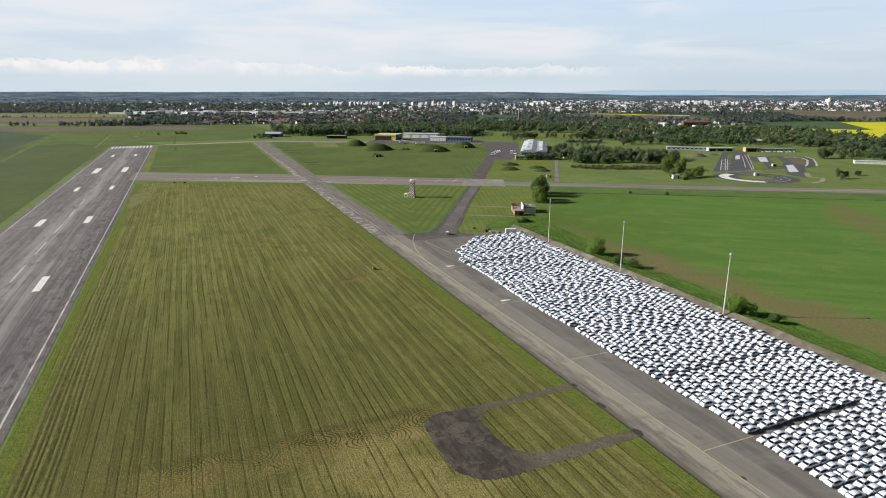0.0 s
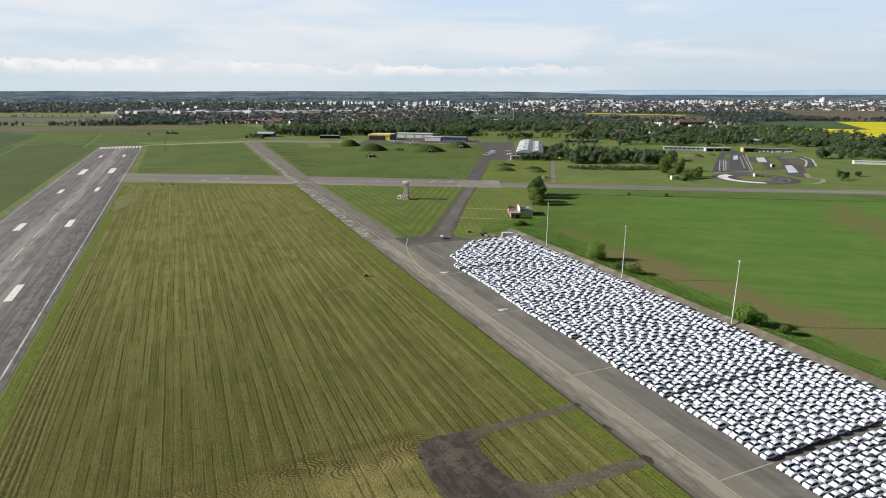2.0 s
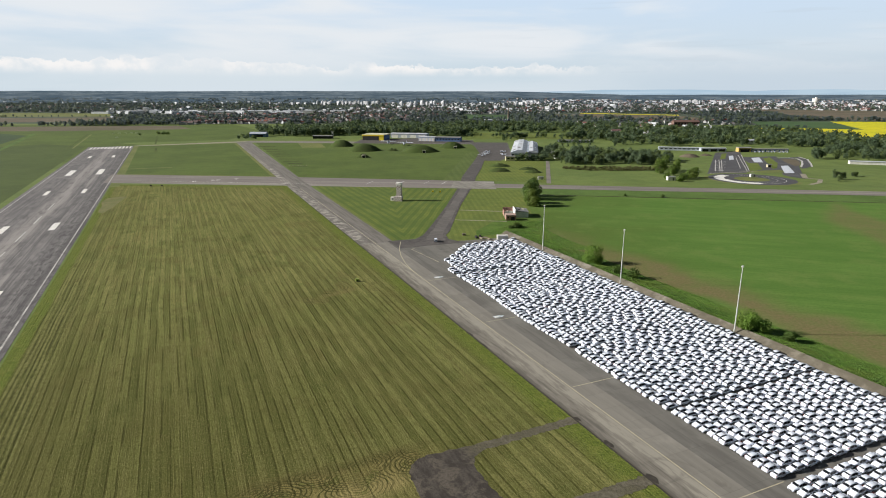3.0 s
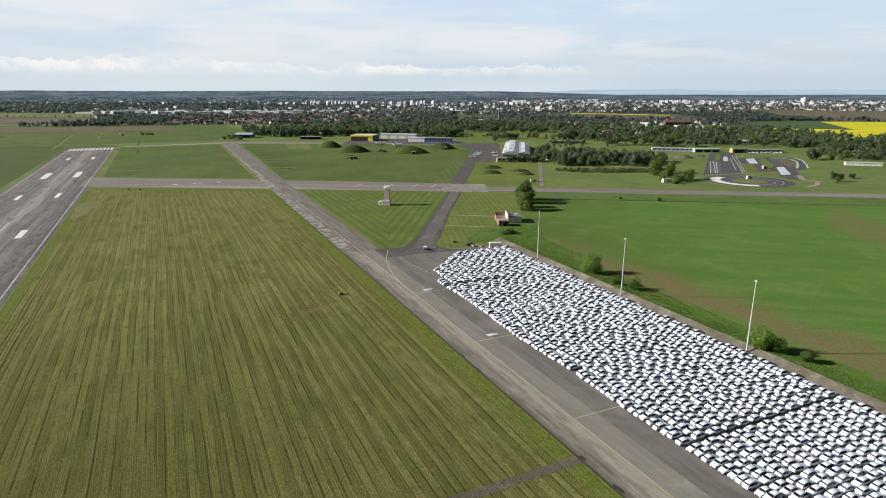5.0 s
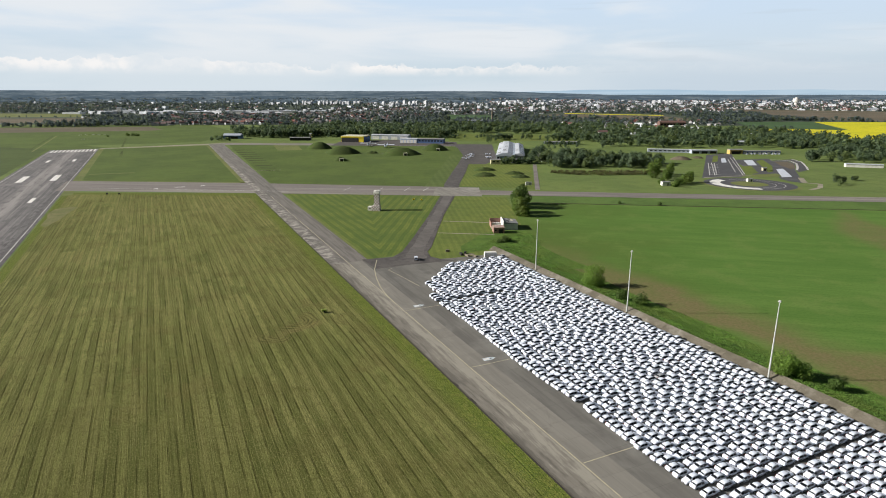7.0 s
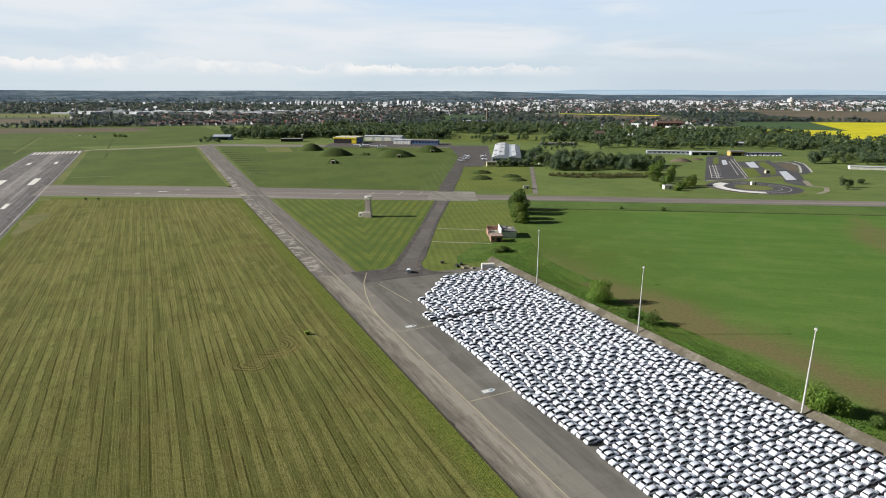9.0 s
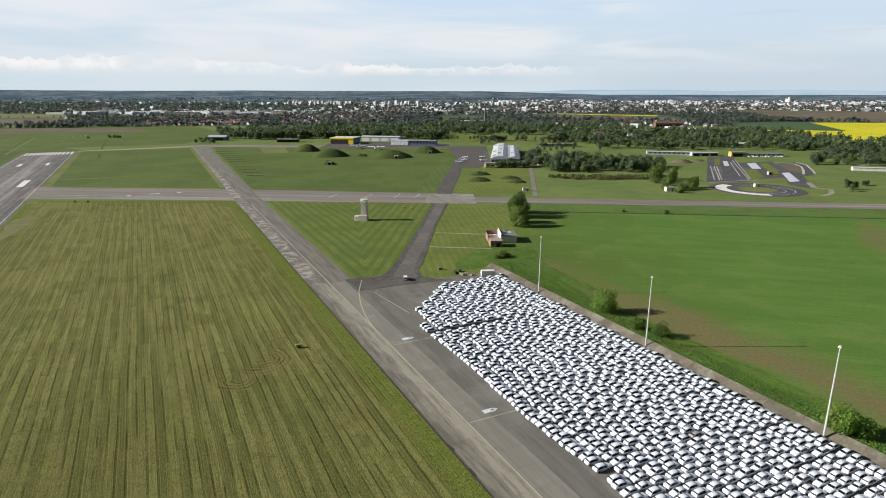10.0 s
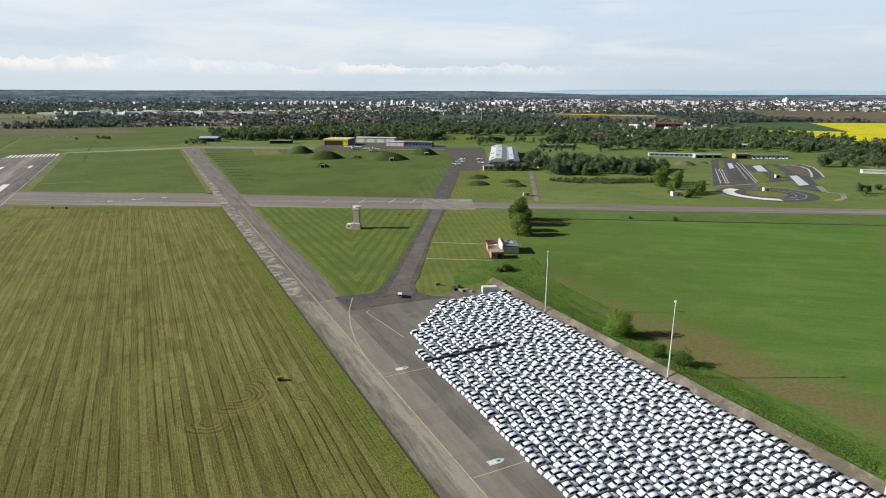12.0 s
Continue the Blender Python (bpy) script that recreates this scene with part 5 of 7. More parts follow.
def parked_cars():
    places = car_places()
    # one car of another colour among the white ones
    for cu, cv, paint, label in ODD_CARS:
        i = min(range(len(places)), key=lambda k: (places[k][0] - cu) ** 2 + (places[k][1] - cv) ** 2)
        u, v, turn, estate, kx, ky, kz = places.pop(i)
        odd = car_model(estate, label, paint)
        odd.matrix_basis = Matrix.Translation(at(u, v, 0.10)) @ Matrix.Rotation(TURN_FIELD + radians(turn), 4, "Z") @ Matrix.Diagonal((kx, ky, kz, 1))
    near = sorted(range(len(places)), key=lambda i: (places[i][1] - 60) ** 2 + (places[i][0] - 118) ** 2 if places[i][1] > 58 else 1e9)[:300]
    near = set(near)
    lift_back = car_model(False, "white hatchback with dark windows parked in a tight row")
    wagon = car_model(True, "white estate car with dark windows parked in a tight row")
    used = {False: False, True: False}
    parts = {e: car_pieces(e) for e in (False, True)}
    mats = [M_CARPAINT, M_CARGLASS, M_TYRE, M_RIM, M_LAMP, M_RED, M_SCREEN]
    all_v, all_f, all_m, count = [], [], [], 0
    packed = {}
    for e, some in parts.items():
        v, f, mi = [], [], []
        for name, pv, pf, mat in some:
            k = len(v)
            v += pv
            f += [tuple(i + k for i in q) for q in pf]
            mi += ([2] * (len(pf) - 1) + [3]) if isinstance(mat, tuple) else [mats.index(mat)] * len(pf)
        packed[e] = (np.array(v), f, mi)
    for i, (u, v, turn, estate, kx, ky, kz) in enumerate(places):
        m = Matrix.Translation(at(u, v, 0.10)) @ Matrix.Rotation(TURN_FIELD + radians(turn), 4, "Z") 
        size = Matrix.Diagonal((kx, ky, kz, 1))
        if i in near:
            model = wagon if estate else lift_back
            if not used[estate]:
                model.matrix_basis, used[estate] = m @ size, True
            else:
                copy_thing(model, m).scale = (kx, ky, kz)
        else:
            pv, pf, pm = packed[estate]
            r = np.array((m @ size).to_3x3())
            all_v.append(pv @ r.T + np.array(m.translation))
            all_f += [tuple(k + count for k in q) for q in pf]
            all_m += pm
            count += len(pv)
    me = mesh("parked_cars", np.concatenate(all_v), all_f, mats, all_m)
    me.polygons.foreach_set("use_smooth", np.isin(np.array(all_m), (0, 6)))
    for k in range(9):
        m = Matrix.Translation((402 + 5.4 * k + 0.7 * math.sin(k * 2.3), 851 + 0.6 * math.sin(k * 1.7), 0.02)) @ Matrix.Rotation(radians(88 + 4 * math.sin(k)), 4, "Z")
        copy_thing(wagon if k % 3 else lift_back, m)
    tagged(new("parked_cars", me), "dense rows of white cars parked across the apron", "cars", kind="stuff")


parked_cars()


# ---- lamp masts ----
def lamp_mast(u, v):
    ob = thing("lamp_mast", Matrix.Translation(at(u, v)), "tall pale steel lamp mast at the edge of the apron", "lamp mast", "masts along the apron")
    part("plinth", box(1.1, 1.1, 0.7, bevel=0.05), M_SLABS, ob, "concrete plinth")
    part("pole", cyl(0.27, 0.13, 23.4, (0, 0, 0.7), 14), M_STEEL, ob)
    part("collar", cyl(0.31, 0.31, 0.25, (0, 0, 0.7), 14), M_STEEL, ob)
    part("cap", cyl(0.36, 0.32, 0.22, (0, 0, 24.1), 14), M_STEEL, ob)
    for k in range(4):
        a = k * math.pi / 2
        part("floodlight", box(0.26, 0.30, 0.26, (0.32 * math.cos(a), 0.32 * math.sin(a), 23.8), 0.03), M_WHITE, ob)
    return ob


for u, v in ((176.5, 269.6), (176.6, 209.4), (175.9, 150.3)):
    lamp_mast(u, v)


# ---- trees ----
def crown_points(rng, n, lobes):
    """Places and outward ways spread over the lobes of a crown."""
    w = np.array([l[3] ** 2 for l in lobes])
    pick = rng.choice(len(lobes), n, p=w / w.sum())
    d = rng.normal(size=(n, 3))
    d /= np.linalg.norm(d, axis=1)[:, None]
    c = np.array([l[:3] for l in lobes])[pick]
    r = np.array([[l[3], l[3], l[3] * l[4]] for l in lobes])[pick]
    return c + d * r * rng.uniform(0.72, 1.06, n)[:, None], d


def leaf_quads(rng, pos, out, size):
    """Small bent clumps of leaves that lie roughly along the crown's skin."""
    n = len(pos)
    nrm = out + rng.normal(size=(n, 3)) * 0.27
    nrm /= np.linalg.norm(nrm, axis=1)[:, None]
    t = np.cross(nrm, rng.normal(size=(n, 3)))
    t /= np.linalg.norm(t, axis=1)[:, None] + 1e-9
    b = np.cross(nrm, t)
    s = (size * rng.uniform(0.6, 1.35, n))[:, None]
    e = rng.uniform(0.55, 1.0, (n, 1))
    v = np.stack([pos - t * s * 0.5, pos - b * s * 0.5 * e + nrm * s * 0.12, pos + t * s * 0.5, pos + b * s * 0.5 * e - nrm * s * 0.1], 1).reshape(-1, 3)
    return v, np.arange(4 * n).reshape(-1, 4)


def lobes_for(rng, h, r, n=7, low=0.22, tall=1.0):
    out = [(0, 0, h * (0.5 + low / 2), r * 0.72, tall * 1.15)]
    for k in range(n):
        a, z = rng.uniform(0, 2 * np.pi), rng.uniform(low + 0.08, 0.86)
        d = r * rng.uniform(0.35, 0.62) * (1.15 - abs(z - 0.5))
        out.append((d * math.cos(a), d * math.sin(a), h * z, r * rng.uniform(0.36, 0.56), rng.uniform(0.75, 1.1) * tall))
    return out


def tree(name, place, h, r, seed, mat, label, category="tree", low=0.2, clumps=2600, tall=1.0, size=0.5):
    rng = np.random.default_rng(seed)
    ob = thing(name, Matrix.Translation(place), label, category)
    lobes = lobes_for(rng, h, r, 10, low, tall)
    pos, out = crown_points(rng, clumps, lobes)
    pos[:, 2] = np.maximum(pos[:, 2], 0.15 * h * low / 0.2 * 0.3 + 0.1)
    v, f = leaf_quads(rng, pos, out, size)
    part("crown", mesh("crown", v, f.tolist(), mat), mat, ob, "dense leafy crown")
    bm = bmesh.new()
    for (a, ra), (b, rb) in [((Vector((0, 0, 0)), 0.03 * h * 0.6), (Vector((0, 0, h * 0.55)), 0.012 * h * 0.6))] + [
            ((Vector((0, 0, h * 0.3)), 0.008 * h), (Vector(l[:3]), 0.003 * h)) for l in lobes[1:7]]:
        d = b - a
        bmesh.ops.create_cone(bm, cap_ends=True, segments=7, radius1=ra, radius2=rb, depth=d.length, matrix=Matrix.Translation((a + b) / 2) @ d.to_track_quat("Z", "Y").to_matrix().to_4x4())
    part("trunk", bm, M_BARK, ob)
    return ob


for x, y, h, r, seed, mat in ((53.8, 447, 12, 6.6, 1, M_LEAF2), (52.6, 458, 12, 6.2, 5, M_LEAF2), (55.4, 474, 14.5, 7.8, 2, M_LEAF), (56.4, 489, 14.5, 7.4, 3, M_LEAF)):
    tree("poplar", (x, y, 0), h, r, seed, mat, "tall dense dark green tree beside the crop field", low=-0.05, clumps=4300, tall=0.95, size=0.8)
for u, v, z, h, r, mat, cl in ((185.5, 240, 0.3, 8.4, 5.6, M_BUSH, 5200), (184.5, 221, 0.5, 3.8, 3.0, M_LEAF, 1400), (187.5, 214, 0.2, 4.0, 3.4, M_LEAF, 1500), (180.6, 149.6, 1.3, 7.0, 5.0, M_BUSH, 4600), (184.0, 146.4, 0.5, 4.6, 3.3, M_BUSH, 1900), (187.0, 138, 0.2, 3.2, 2.4, M_LEAF, 1300), (187.5, 96, 0.2, 6.0, 4.0, M_LEAF2, 3200)):
    tree("bush", at(u, v, z), h, r, int(v * 7), mat, "leafy green bush on the weedy bank", "bush", low=0.02, clumps=cl, size=0.42)
for x, y, h, r in ((36, 377, 1.4, 2.4), (31, 373, 1.1, 1.8), (158, 485, 2.6, 1.9), (131, 492, 1.6, 1.6)):
    tree("bush", (x, y, 0), h, r, int(x * 9 + y), M_LEAF, "low dark bush in the tall grass", "bush", low=0.0, clumps=700, size=0.42)
tree("bush", (34, 374, 0), 2.6, 3.0, 77, M_LEAF, "low dark bush in the tall grass", "bush", low=0.0, clumps=900, size=0.45)


for x, y, h, r in ((-578, 1167, 4.5, 5.0), (-568, 1168, 5.0, 5.5), (-560, 1166, 4.0, 4.5), (-606, 1150, 2.2, 2.6)):
    tree("bush", (x, y, 0), h, r, int(y - x), M_LEAF, "lone dark bush on the open meadow", "bush", low=0.0, clumps=500, size=0.9)


def inside(x, y, poly):
    odd = False
    for (ax, ay), (bx, by) in zip(poly, poly[1:] + poly[:1]):
        if (ay > y) != (by > y) and x < (bx - ax) * (y - ay) / (by - ay) + ax:
            odd = not odd
    return odd


def scatter(poly, n, lo, hi, rng, wide=(1.0, 1.5), keep_out=()):
    xs, ys = [p[0] for p in poly], [p[1] for p in poly]
    out, tries = [], 0
    while len(out) < n and tries < n * 60:
        tries += 1
        x, y = rng.uniform(min(xs), max(xs)), rng.uniform(min(ys), max(ys))
        if inside(x, y, poly) and not any(inside(x, y, k) for k in keep_out):
            out.append((x, y, rng.uniform(lo, hi), rng.uniform(*wide)))
    return out


WEEDY = [(24, 374), (37, 393), (51.5, 396), (53, 365), (58, 349), (70, 323), (52, 323), (44, 331), (30, 352)]


def weeds():
    """Tall weeds on the back of the bank and round its end."""
    rng_w = np.random.default_rng(31)
    n = 80000
    u, v = 179.5 + 15.3 * rng_w.uniform(0, 1, n) ** 0.9 + np.where(rng_w.random(n) < 0.10, rng_w.exponential(1.0, n), 0), rng_w.uniform(20, 316, n)
    u = u + 0.9 * np.sin(v * 0.11) * np.clip((u - 184) / 8, 0, 1)
    u2, v2 = rng_w.uniform(168, 214, 9000), rng_w.uniform(313, 345, 9000)
    keep = v2 < 318 + (u2 - 168) * 0.6
    u, v = np.r_[u, u2[keep]], np.r_[v, v2[keep]]
    z = np.where(v < 312, 1.65 * np.clip((189.5 - u) / 9.0, 0, 1), 0.0) + rng_w.uniform(0.0, 0.28, len(u)) * (0.5 + np.sin(u * 1.3) * np.sin(v * 0.35) * 0.5)
    pos = np.stack([u * CU - v * SU, u * SU + v * CU, z], 1)
    out = np.tile(np.array([[-0.45, -0.1, 0.85]]), (len(u), 1)) + rng_w.normal(size=(len(u), 3)) * 0.35
    extra = np.array([(x, y, 0.0) for x, y, _, _ in scatter(WEEDY, 14000, 0, 1, random.Random(33))])
    extra[:, 2] = rng_w.uniform(0.05, 0.7, len(extra)) * (0.6 + 0.4 * np.sin(extra[:, 0] * 0.9) * np.sin(extra[:, 1] * 0.6))
    pos = np.concatenate([pos, extra])
    out = np.concatenate([out, np.tile(np.array([[-0.45, -0.1, 0.85]]), (len(extra), 1)) + rng_w.normal(size=(len(extra), 3)) * 0.35])
    vv, f = leaf_quads(rng_w, pos, out, 0.26)
    tagged(new("weeds", mesh("weeds", vv, f.tolist(), M_WEEDLEAF)), "tall bright green weeds along the bank", "weeds", kind="stuff")


M_WEEDLEAF = leaves("weed_leaves", (0.150, 0.270, 0.046), (0.106, 0.214, 0.034), 0.4)
weeds()


def wood(name, places, mat, clumps, size, label, seed, fill=True):
    """Many trees in one mesh: crowns of leaf clumps round a shaded core."""
    rng = np.random.default_rng(seed)
    vs, fs, count = [], [], 0
    forms = []
    for k in range(10):
        lobes = lobes_for(rng, 1.0, 0.36, 6, 0.08, 1.15)
        pos, out = crown_points(rng, clumps, lobes)
        pos[:, 2] = np.maximum(pos[:, 2], 0.02)
        v, f = leaf_quads(rng, pos, out, size)
        if fill:
            c, _ = crown_points(rng, 24, [(0, 0, 0.5, 0.25, 1.4)])
            tri = np.arange(24).reshape(-1, 3) + len(v)
            v, f = np.concatenate([v, c]), f.tolist() + tri.tolist()
        else:
            f = f.tolist()
        forms.append((v, f))
    for x, y, h, wide in places:
        v, f = forms[rng.integers(len(forms))]
        a = rng.uniform(0, 6.28)
        ca, sa = math.cos(a), math.sin(a)
        w = h * wide
        vs.append(np.stack([x + w * (v[:, 0] * ca - v[:, 1] * sa), y + w * (v[:, 0] * sa + v[:, 1] * ca), height(x, y) + h * v[:, 2]], 1))
        fs += [tuple(i + count for i in q) for q in f]
        count += len(v)
    tagged(new(name, mesh(name, np.concatenate(vs), fs, mat)), label, "trees", kind="stuff")


def row(a, b, n, lo, hi, rng, off=3.0):
    return [(a[0] + (b[0] - a[0]) * t + rng.uniform(-off, off), a[1] + (b[1] - a[1]) * t + rng.uniform(-off, off), rng.uniform(lo, hi), rng.uniform(0.9, 1.3))
            for t in (rng.random() for _ in range(n))]


RAPE = [(640, 1330), (640, 1420), (700, 1490), (800, 1730), (1018, 1735), (1900, 1700), (1700, 900), (730, 990), (700, 1200)]
SOIL = [(1050, 1880), (1240, 1760), (2300, 1750), (2300, 2300), (1471, 2882), (1308, 2965)]
SOIL2 = [(230, 2140), (592, 1785), (765, 1785), (800, 2245), (450, 2425)]
BACK = [(5, 1060), (220, 1060), (240, 1195), (156, 1220), (5, 1240)]
NORTH = [(10, 2215), (185, 2135), (150, 1850), (0, 1850)]
LEFT = [(-2600, 2360), (-1285, 2245), (-1110, 1930), (-905, 1610), (-860, 1480), (-600, 1570), (-540, 1530), (-330, 1480), (-330, 1150), (-3000, 700)]

rng = random.Random(11)
near_wood = []
near_wood += scatter([(118, 700), (215, 700), (262, 740), (215, 785), (150, 815), (116, 765)], 170, 8, 15, rng, (0.9, 1.3))
near_wood += scatter([(92, 720), (112, 735), (122, 820), (100, 800)], 9, 7, 12, rng)
near_wood += scatter([(-375, 1150), (-300, 1120), (-180, 1150), (10, 1130), (20, 1240), (-100, 1330), (-420, 1260)], 620, 10, 19, rng, (0.8, 1.3))
near_wood += scatter([(-300, 1300), (0, 1230), (240, 1240), (420, 1300), (420, 1480), (100, 1500), (-250, 1480)], 480, 9, 18, rng, (0.9, 1.4), keep_out=[BACK])
near_wood += scatter([(170, 1060), (420, 1000), (560, 960), (690, 1050), (660, 1300), (430, 1330), (240, 1210)], 560, 8, 18, rng, (0.85, 1.4))
near_wood += scatter([(520, 900), (760, 860), (900, 880), (760, 980), (600, 985)], 150, 11, 21, rng)
near_wood += row((66, 752), (98, 756), 9, 5, 8, rng, 2.5) + [(69, 738, 7.5, 1.0), (74, 740, 9.0, 1.1), (80, 738, 10.0, 1.0), (86, 740, 8.5, 1.1), (91, 738, 7.0, 1.2), (77, 744, 8.0, 1.1)]
near_wood += scatter([(-345, 1040), (-395, 1050), (-400, 1075), (-360, 1080)], 10, 6, 11, rng)
near_wood += row((350, 580), (362, 594), 5, 7, 10, rng) + row((382, 612), (394, 612), 4, 4, 7, rng) + scatter([(425, 762), (520, 748), (660, 850), (660, 930), (520, 880)], 85, 8, 16, rng)
near_wood += row((120, 930), (260, 930), 8, 5, 9, rng, 12) + row((60, 1005), (110, 1120), 10, 6, 12, rng, 10)
near_wood += row((158, 996), (216, 996), 22, 5, 8, rng, 5) + row((-20, 1128), (240, 1085), 45, 7, 12, rng, 8)
near_wood += scatter([(235, 950), (300, 945), (520, 930), (640, 950), (580, 1010), (240, 1020)], 150, 8, 16, rng, (0.9, 1.4))
near_wood += row((540, 700), (620, 760), 30, 4, 9, rng, 22)
near_wood += scatter([(84, 738), (96, 738), (104, 752), (90, 760)], 6, 7, 11, rng) + scatter([(108, 775), (118, 790), (130, 840), (112, 830)], 10, 9, 14, rng)
near_wood += [(70, 748, 5, 1.0), (75, 750, 6.5, 1.1), (80, 748, 6, 1.1), (104, 765, 9, 1.1), (100, 752, 8, 1.1), (99, 742, 6, 1.0)]
wood("woodland", [w for w in near_wood if w[1] < 860], M_WOOD, 520, 0.078, "belt of dark green broadleaf trees beside the meadow", 5)
wood("woodland_far", [w for w in near_wood if w[1] >= 860], M_WOOD, 148, 0.127, "belts of dark green broadleaf trees behind the airfield", 7)
hedge = scatter([(108, 664), (124, 650), (152, 643), (188, 646), (216, 654), (232, 676), (203, 676), (164, 676), (130, 674), (112, 678)], 420, 1.4, 2.8, rng, (1.0, 1.8))
wood("hedge", hedge, M_HEDGE, 58, 0.22, "low brownish shrubs in rows before the trees", 9)

rng = random.Random(12)
town_trees = []
OPEN = [RAPE, SOIL, SOIL2, NORTH, LEFT, BACK]
for lo, hi, n in ((1500, 1900, 950), (1900, 2400, 1500), (2400, 3000, 1500), (3000, 3950, 2600)):
    town_trees += scatter([(-0.86 * lo, lo), (0.86 * lo, lo), (0.86 * hi, hi), (-0.86 * hi, hi)], n, 8, 15, rng, (1.0, 2.0), OPEN)
town_trees += row((-1900, 1345), (-930, 1440), 90, 9, 14, rng, 6) + row((-930, 1440), (-560, 1560), 150, 8, 15, rng, 22) + row((-1000, 1560), (-760, 1640), 60, 8, 14, rng, 25) + row((-910, 1600), (-560, 1690), 80, 7, 13, rng, 14)
town_trees += row((-1900, 1880), (-1130, 1950), 40, 5, 9, rng, 5)
town_trees += row((833, 1760), (1090, 1790), 70, 8, 14, rng, 10) + row((1150, 1740), (1900, 1740), 90, 3, 7, rng, 6)
town_trees += row((660, 1440), (790, 1425), 20, 5, 9, rng, 6)
YARD = [(-1330, 2080), (-1100, 1960), (-450, 2040), (-330, 2340), (-1330, 2330)]
STREET = [(-720, 1470), (-540, 1500), (-420, 1600), (-470, 1680), (-730, 1620)]
town_trees = [t for t in town_trees if not (inside(t[0], t[1], YARD) and rng.random() < 0.85) and not (inside(t[0], t[1], STREET) and rng.random() < 0.7)]
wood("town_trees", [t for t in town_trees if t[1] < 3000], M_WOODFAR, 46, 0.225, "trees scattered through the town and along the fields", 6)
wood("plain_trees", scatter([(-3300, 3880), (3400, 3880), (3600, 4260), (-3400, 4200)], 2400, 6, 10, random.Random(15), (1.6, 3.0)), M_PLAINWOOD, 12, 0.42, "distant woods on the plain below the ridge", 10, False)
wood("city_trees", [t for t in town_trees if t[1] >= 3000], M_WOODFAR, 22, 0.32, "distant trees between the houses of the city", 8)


for x, y, h, r, seed in ((205, 640, 15, 5.5, 91), (214, 652, 17, 5.5, 92), (222, 640, 13, 5.0, 93), (209, 583, 6, 4.0, 94), (218, 590, 9, 5.0, 95), (226, 600, 10, 4.5, 96), (196, 588, 5, 4.0, 97), (203, 572, 5, 3.6, 98), (210, 612, 11, 5.0, 99), (202, 628, 14, 5.5, 100)):
    tree("birch", (x, y, 0), h, r, seed, M_LEAF2, "light green tree beside the driving circuit", low=0.05, clumps=1500, tall=1.1, size=0.9)


# ---- town ----
def houses(name, places, mats, label, gabled=True):
    """Small buildings in one mesh: x, y, length, width, wall height, turn."""
    vs, fs, ms, count = [], [], [], 0
    for x, y, l, w, h, a in places:
        ca, sa = math.cos(a), math.sin(a)
        rise = w * 0.42 if gabled else 0.0
        pts = [(-l / 2, -w / 2, 0), (l / 2, -w / 2, 0), (l / 2, w / 2, 0), (-l / 2, w / 2, 0), (-l / 2, -w / 2, h), (l / 2, -w / 2, h), (l / 2, w / 2, h), (-l / 2, w / 2, h)]
        fa = [((0, 1, 5, 4), 0), ((1, 2, 6, 5), 0), ((2, 3, 7, 6), 0), ((3, 0, 4, 7), 0)]
        if gabled:
            o = 0.5
            pts += [(-l / 2, 0, h + rise), (l / 2, 0, h + rise)]
            fa += [((4, 7, 8), 0), ((6, 5, 9), 0)]
            pts += [(-l / 2 - o, -w / 2 - o, h - 0.3), (l / 2 + o, -w / 2 - o, h - 0.3), (l / 2 + o, 0, h + rise + 0.15), (-l / 2 - o, 0, h + rise + 0.15), (l / 2 + o, w / 2 + o, h - 0.3), (-l / 2 - o, w / 2 + o, h - 0.3)]
            fa += [((10, 11, 12, 13), 1), ((13, 12, 14, 15), 1)]
        else:
            pts += [(-l / 2, -w / 2, h + 0.02), (l / 2, -w / 2, h + 0.02), (l / 2, w / 2, h + 0.02), (-l / 2, w / 2, h + 0.02)]
            fa += [((8, 9, 10, 11), 1)]
        g = height(x, y)
        vs += [(x + px * ca - py * sa, y + px * sa + py * ca, g + pz) for px, py, pz in pts]
        fs += [tuple(i + count for i in f) for f, _ in fa]
        ms += [m for _, m in fa]
        count += len(pts)
    tagged(new(name, mesh(name, vs, fs, mats, ms)), label, "houses", kind="stuff")


def spots(poly, n, rng, keep_out=()):
    return [(x, y) for x, y, _, _ in scatter(poly, n, 0, 1, rng, keep_out=keep_out)]


rng = random.Random(21)
some = []
for poly, n in (([(-700, 1530), (-380, 1560), (-150, 1720), (-60, 2150), (-500, 2250), (-980, 2050)], 640), ([(-400, 2000), (500, 2400), (700, 3000), (-500, 3000)], 620),
                ([(-1900, 2350), (-800, 2350), (-900, 3400), (-2600, 3400)], 220), ([(500, 2450), (2300, 2400), (2900, 3700), (700, 3700)], 1000), ([(300, 1330), (640, 1450), (900, 1800), (560, 1800), (300, 1600)], 60), ([(-900, 3600), (3300, 3550), (3500, 4020), (-700, 3980)], 600), ([(200, 3950), (3300, 3900), (3600, 4230), (300, 4200)], 420)):
    for x, y in spots(poly, n, rng, OPEN):
        some.append((x, y, rng.uniform(8, 13), rng.uniform(6, 9), rng.uniform(3, 5.5), rng.uniform(0, 3.14)))
for k in range(26):
    some.append((-690 + 9.5 * k + rng.uniform(-5, 5), 1505 + 4.5 * k + rng.uniform(-14, 22), rng.uniform(10, 15), rng.uniform(8, 10), rng.uniform(3.5, 5.5), rng.uniform(-0.4, 0.6)))
houses("town_houses", some, [M_HOUSE, M_TILES], "small houses of the town with red and grey roofs")
some = []
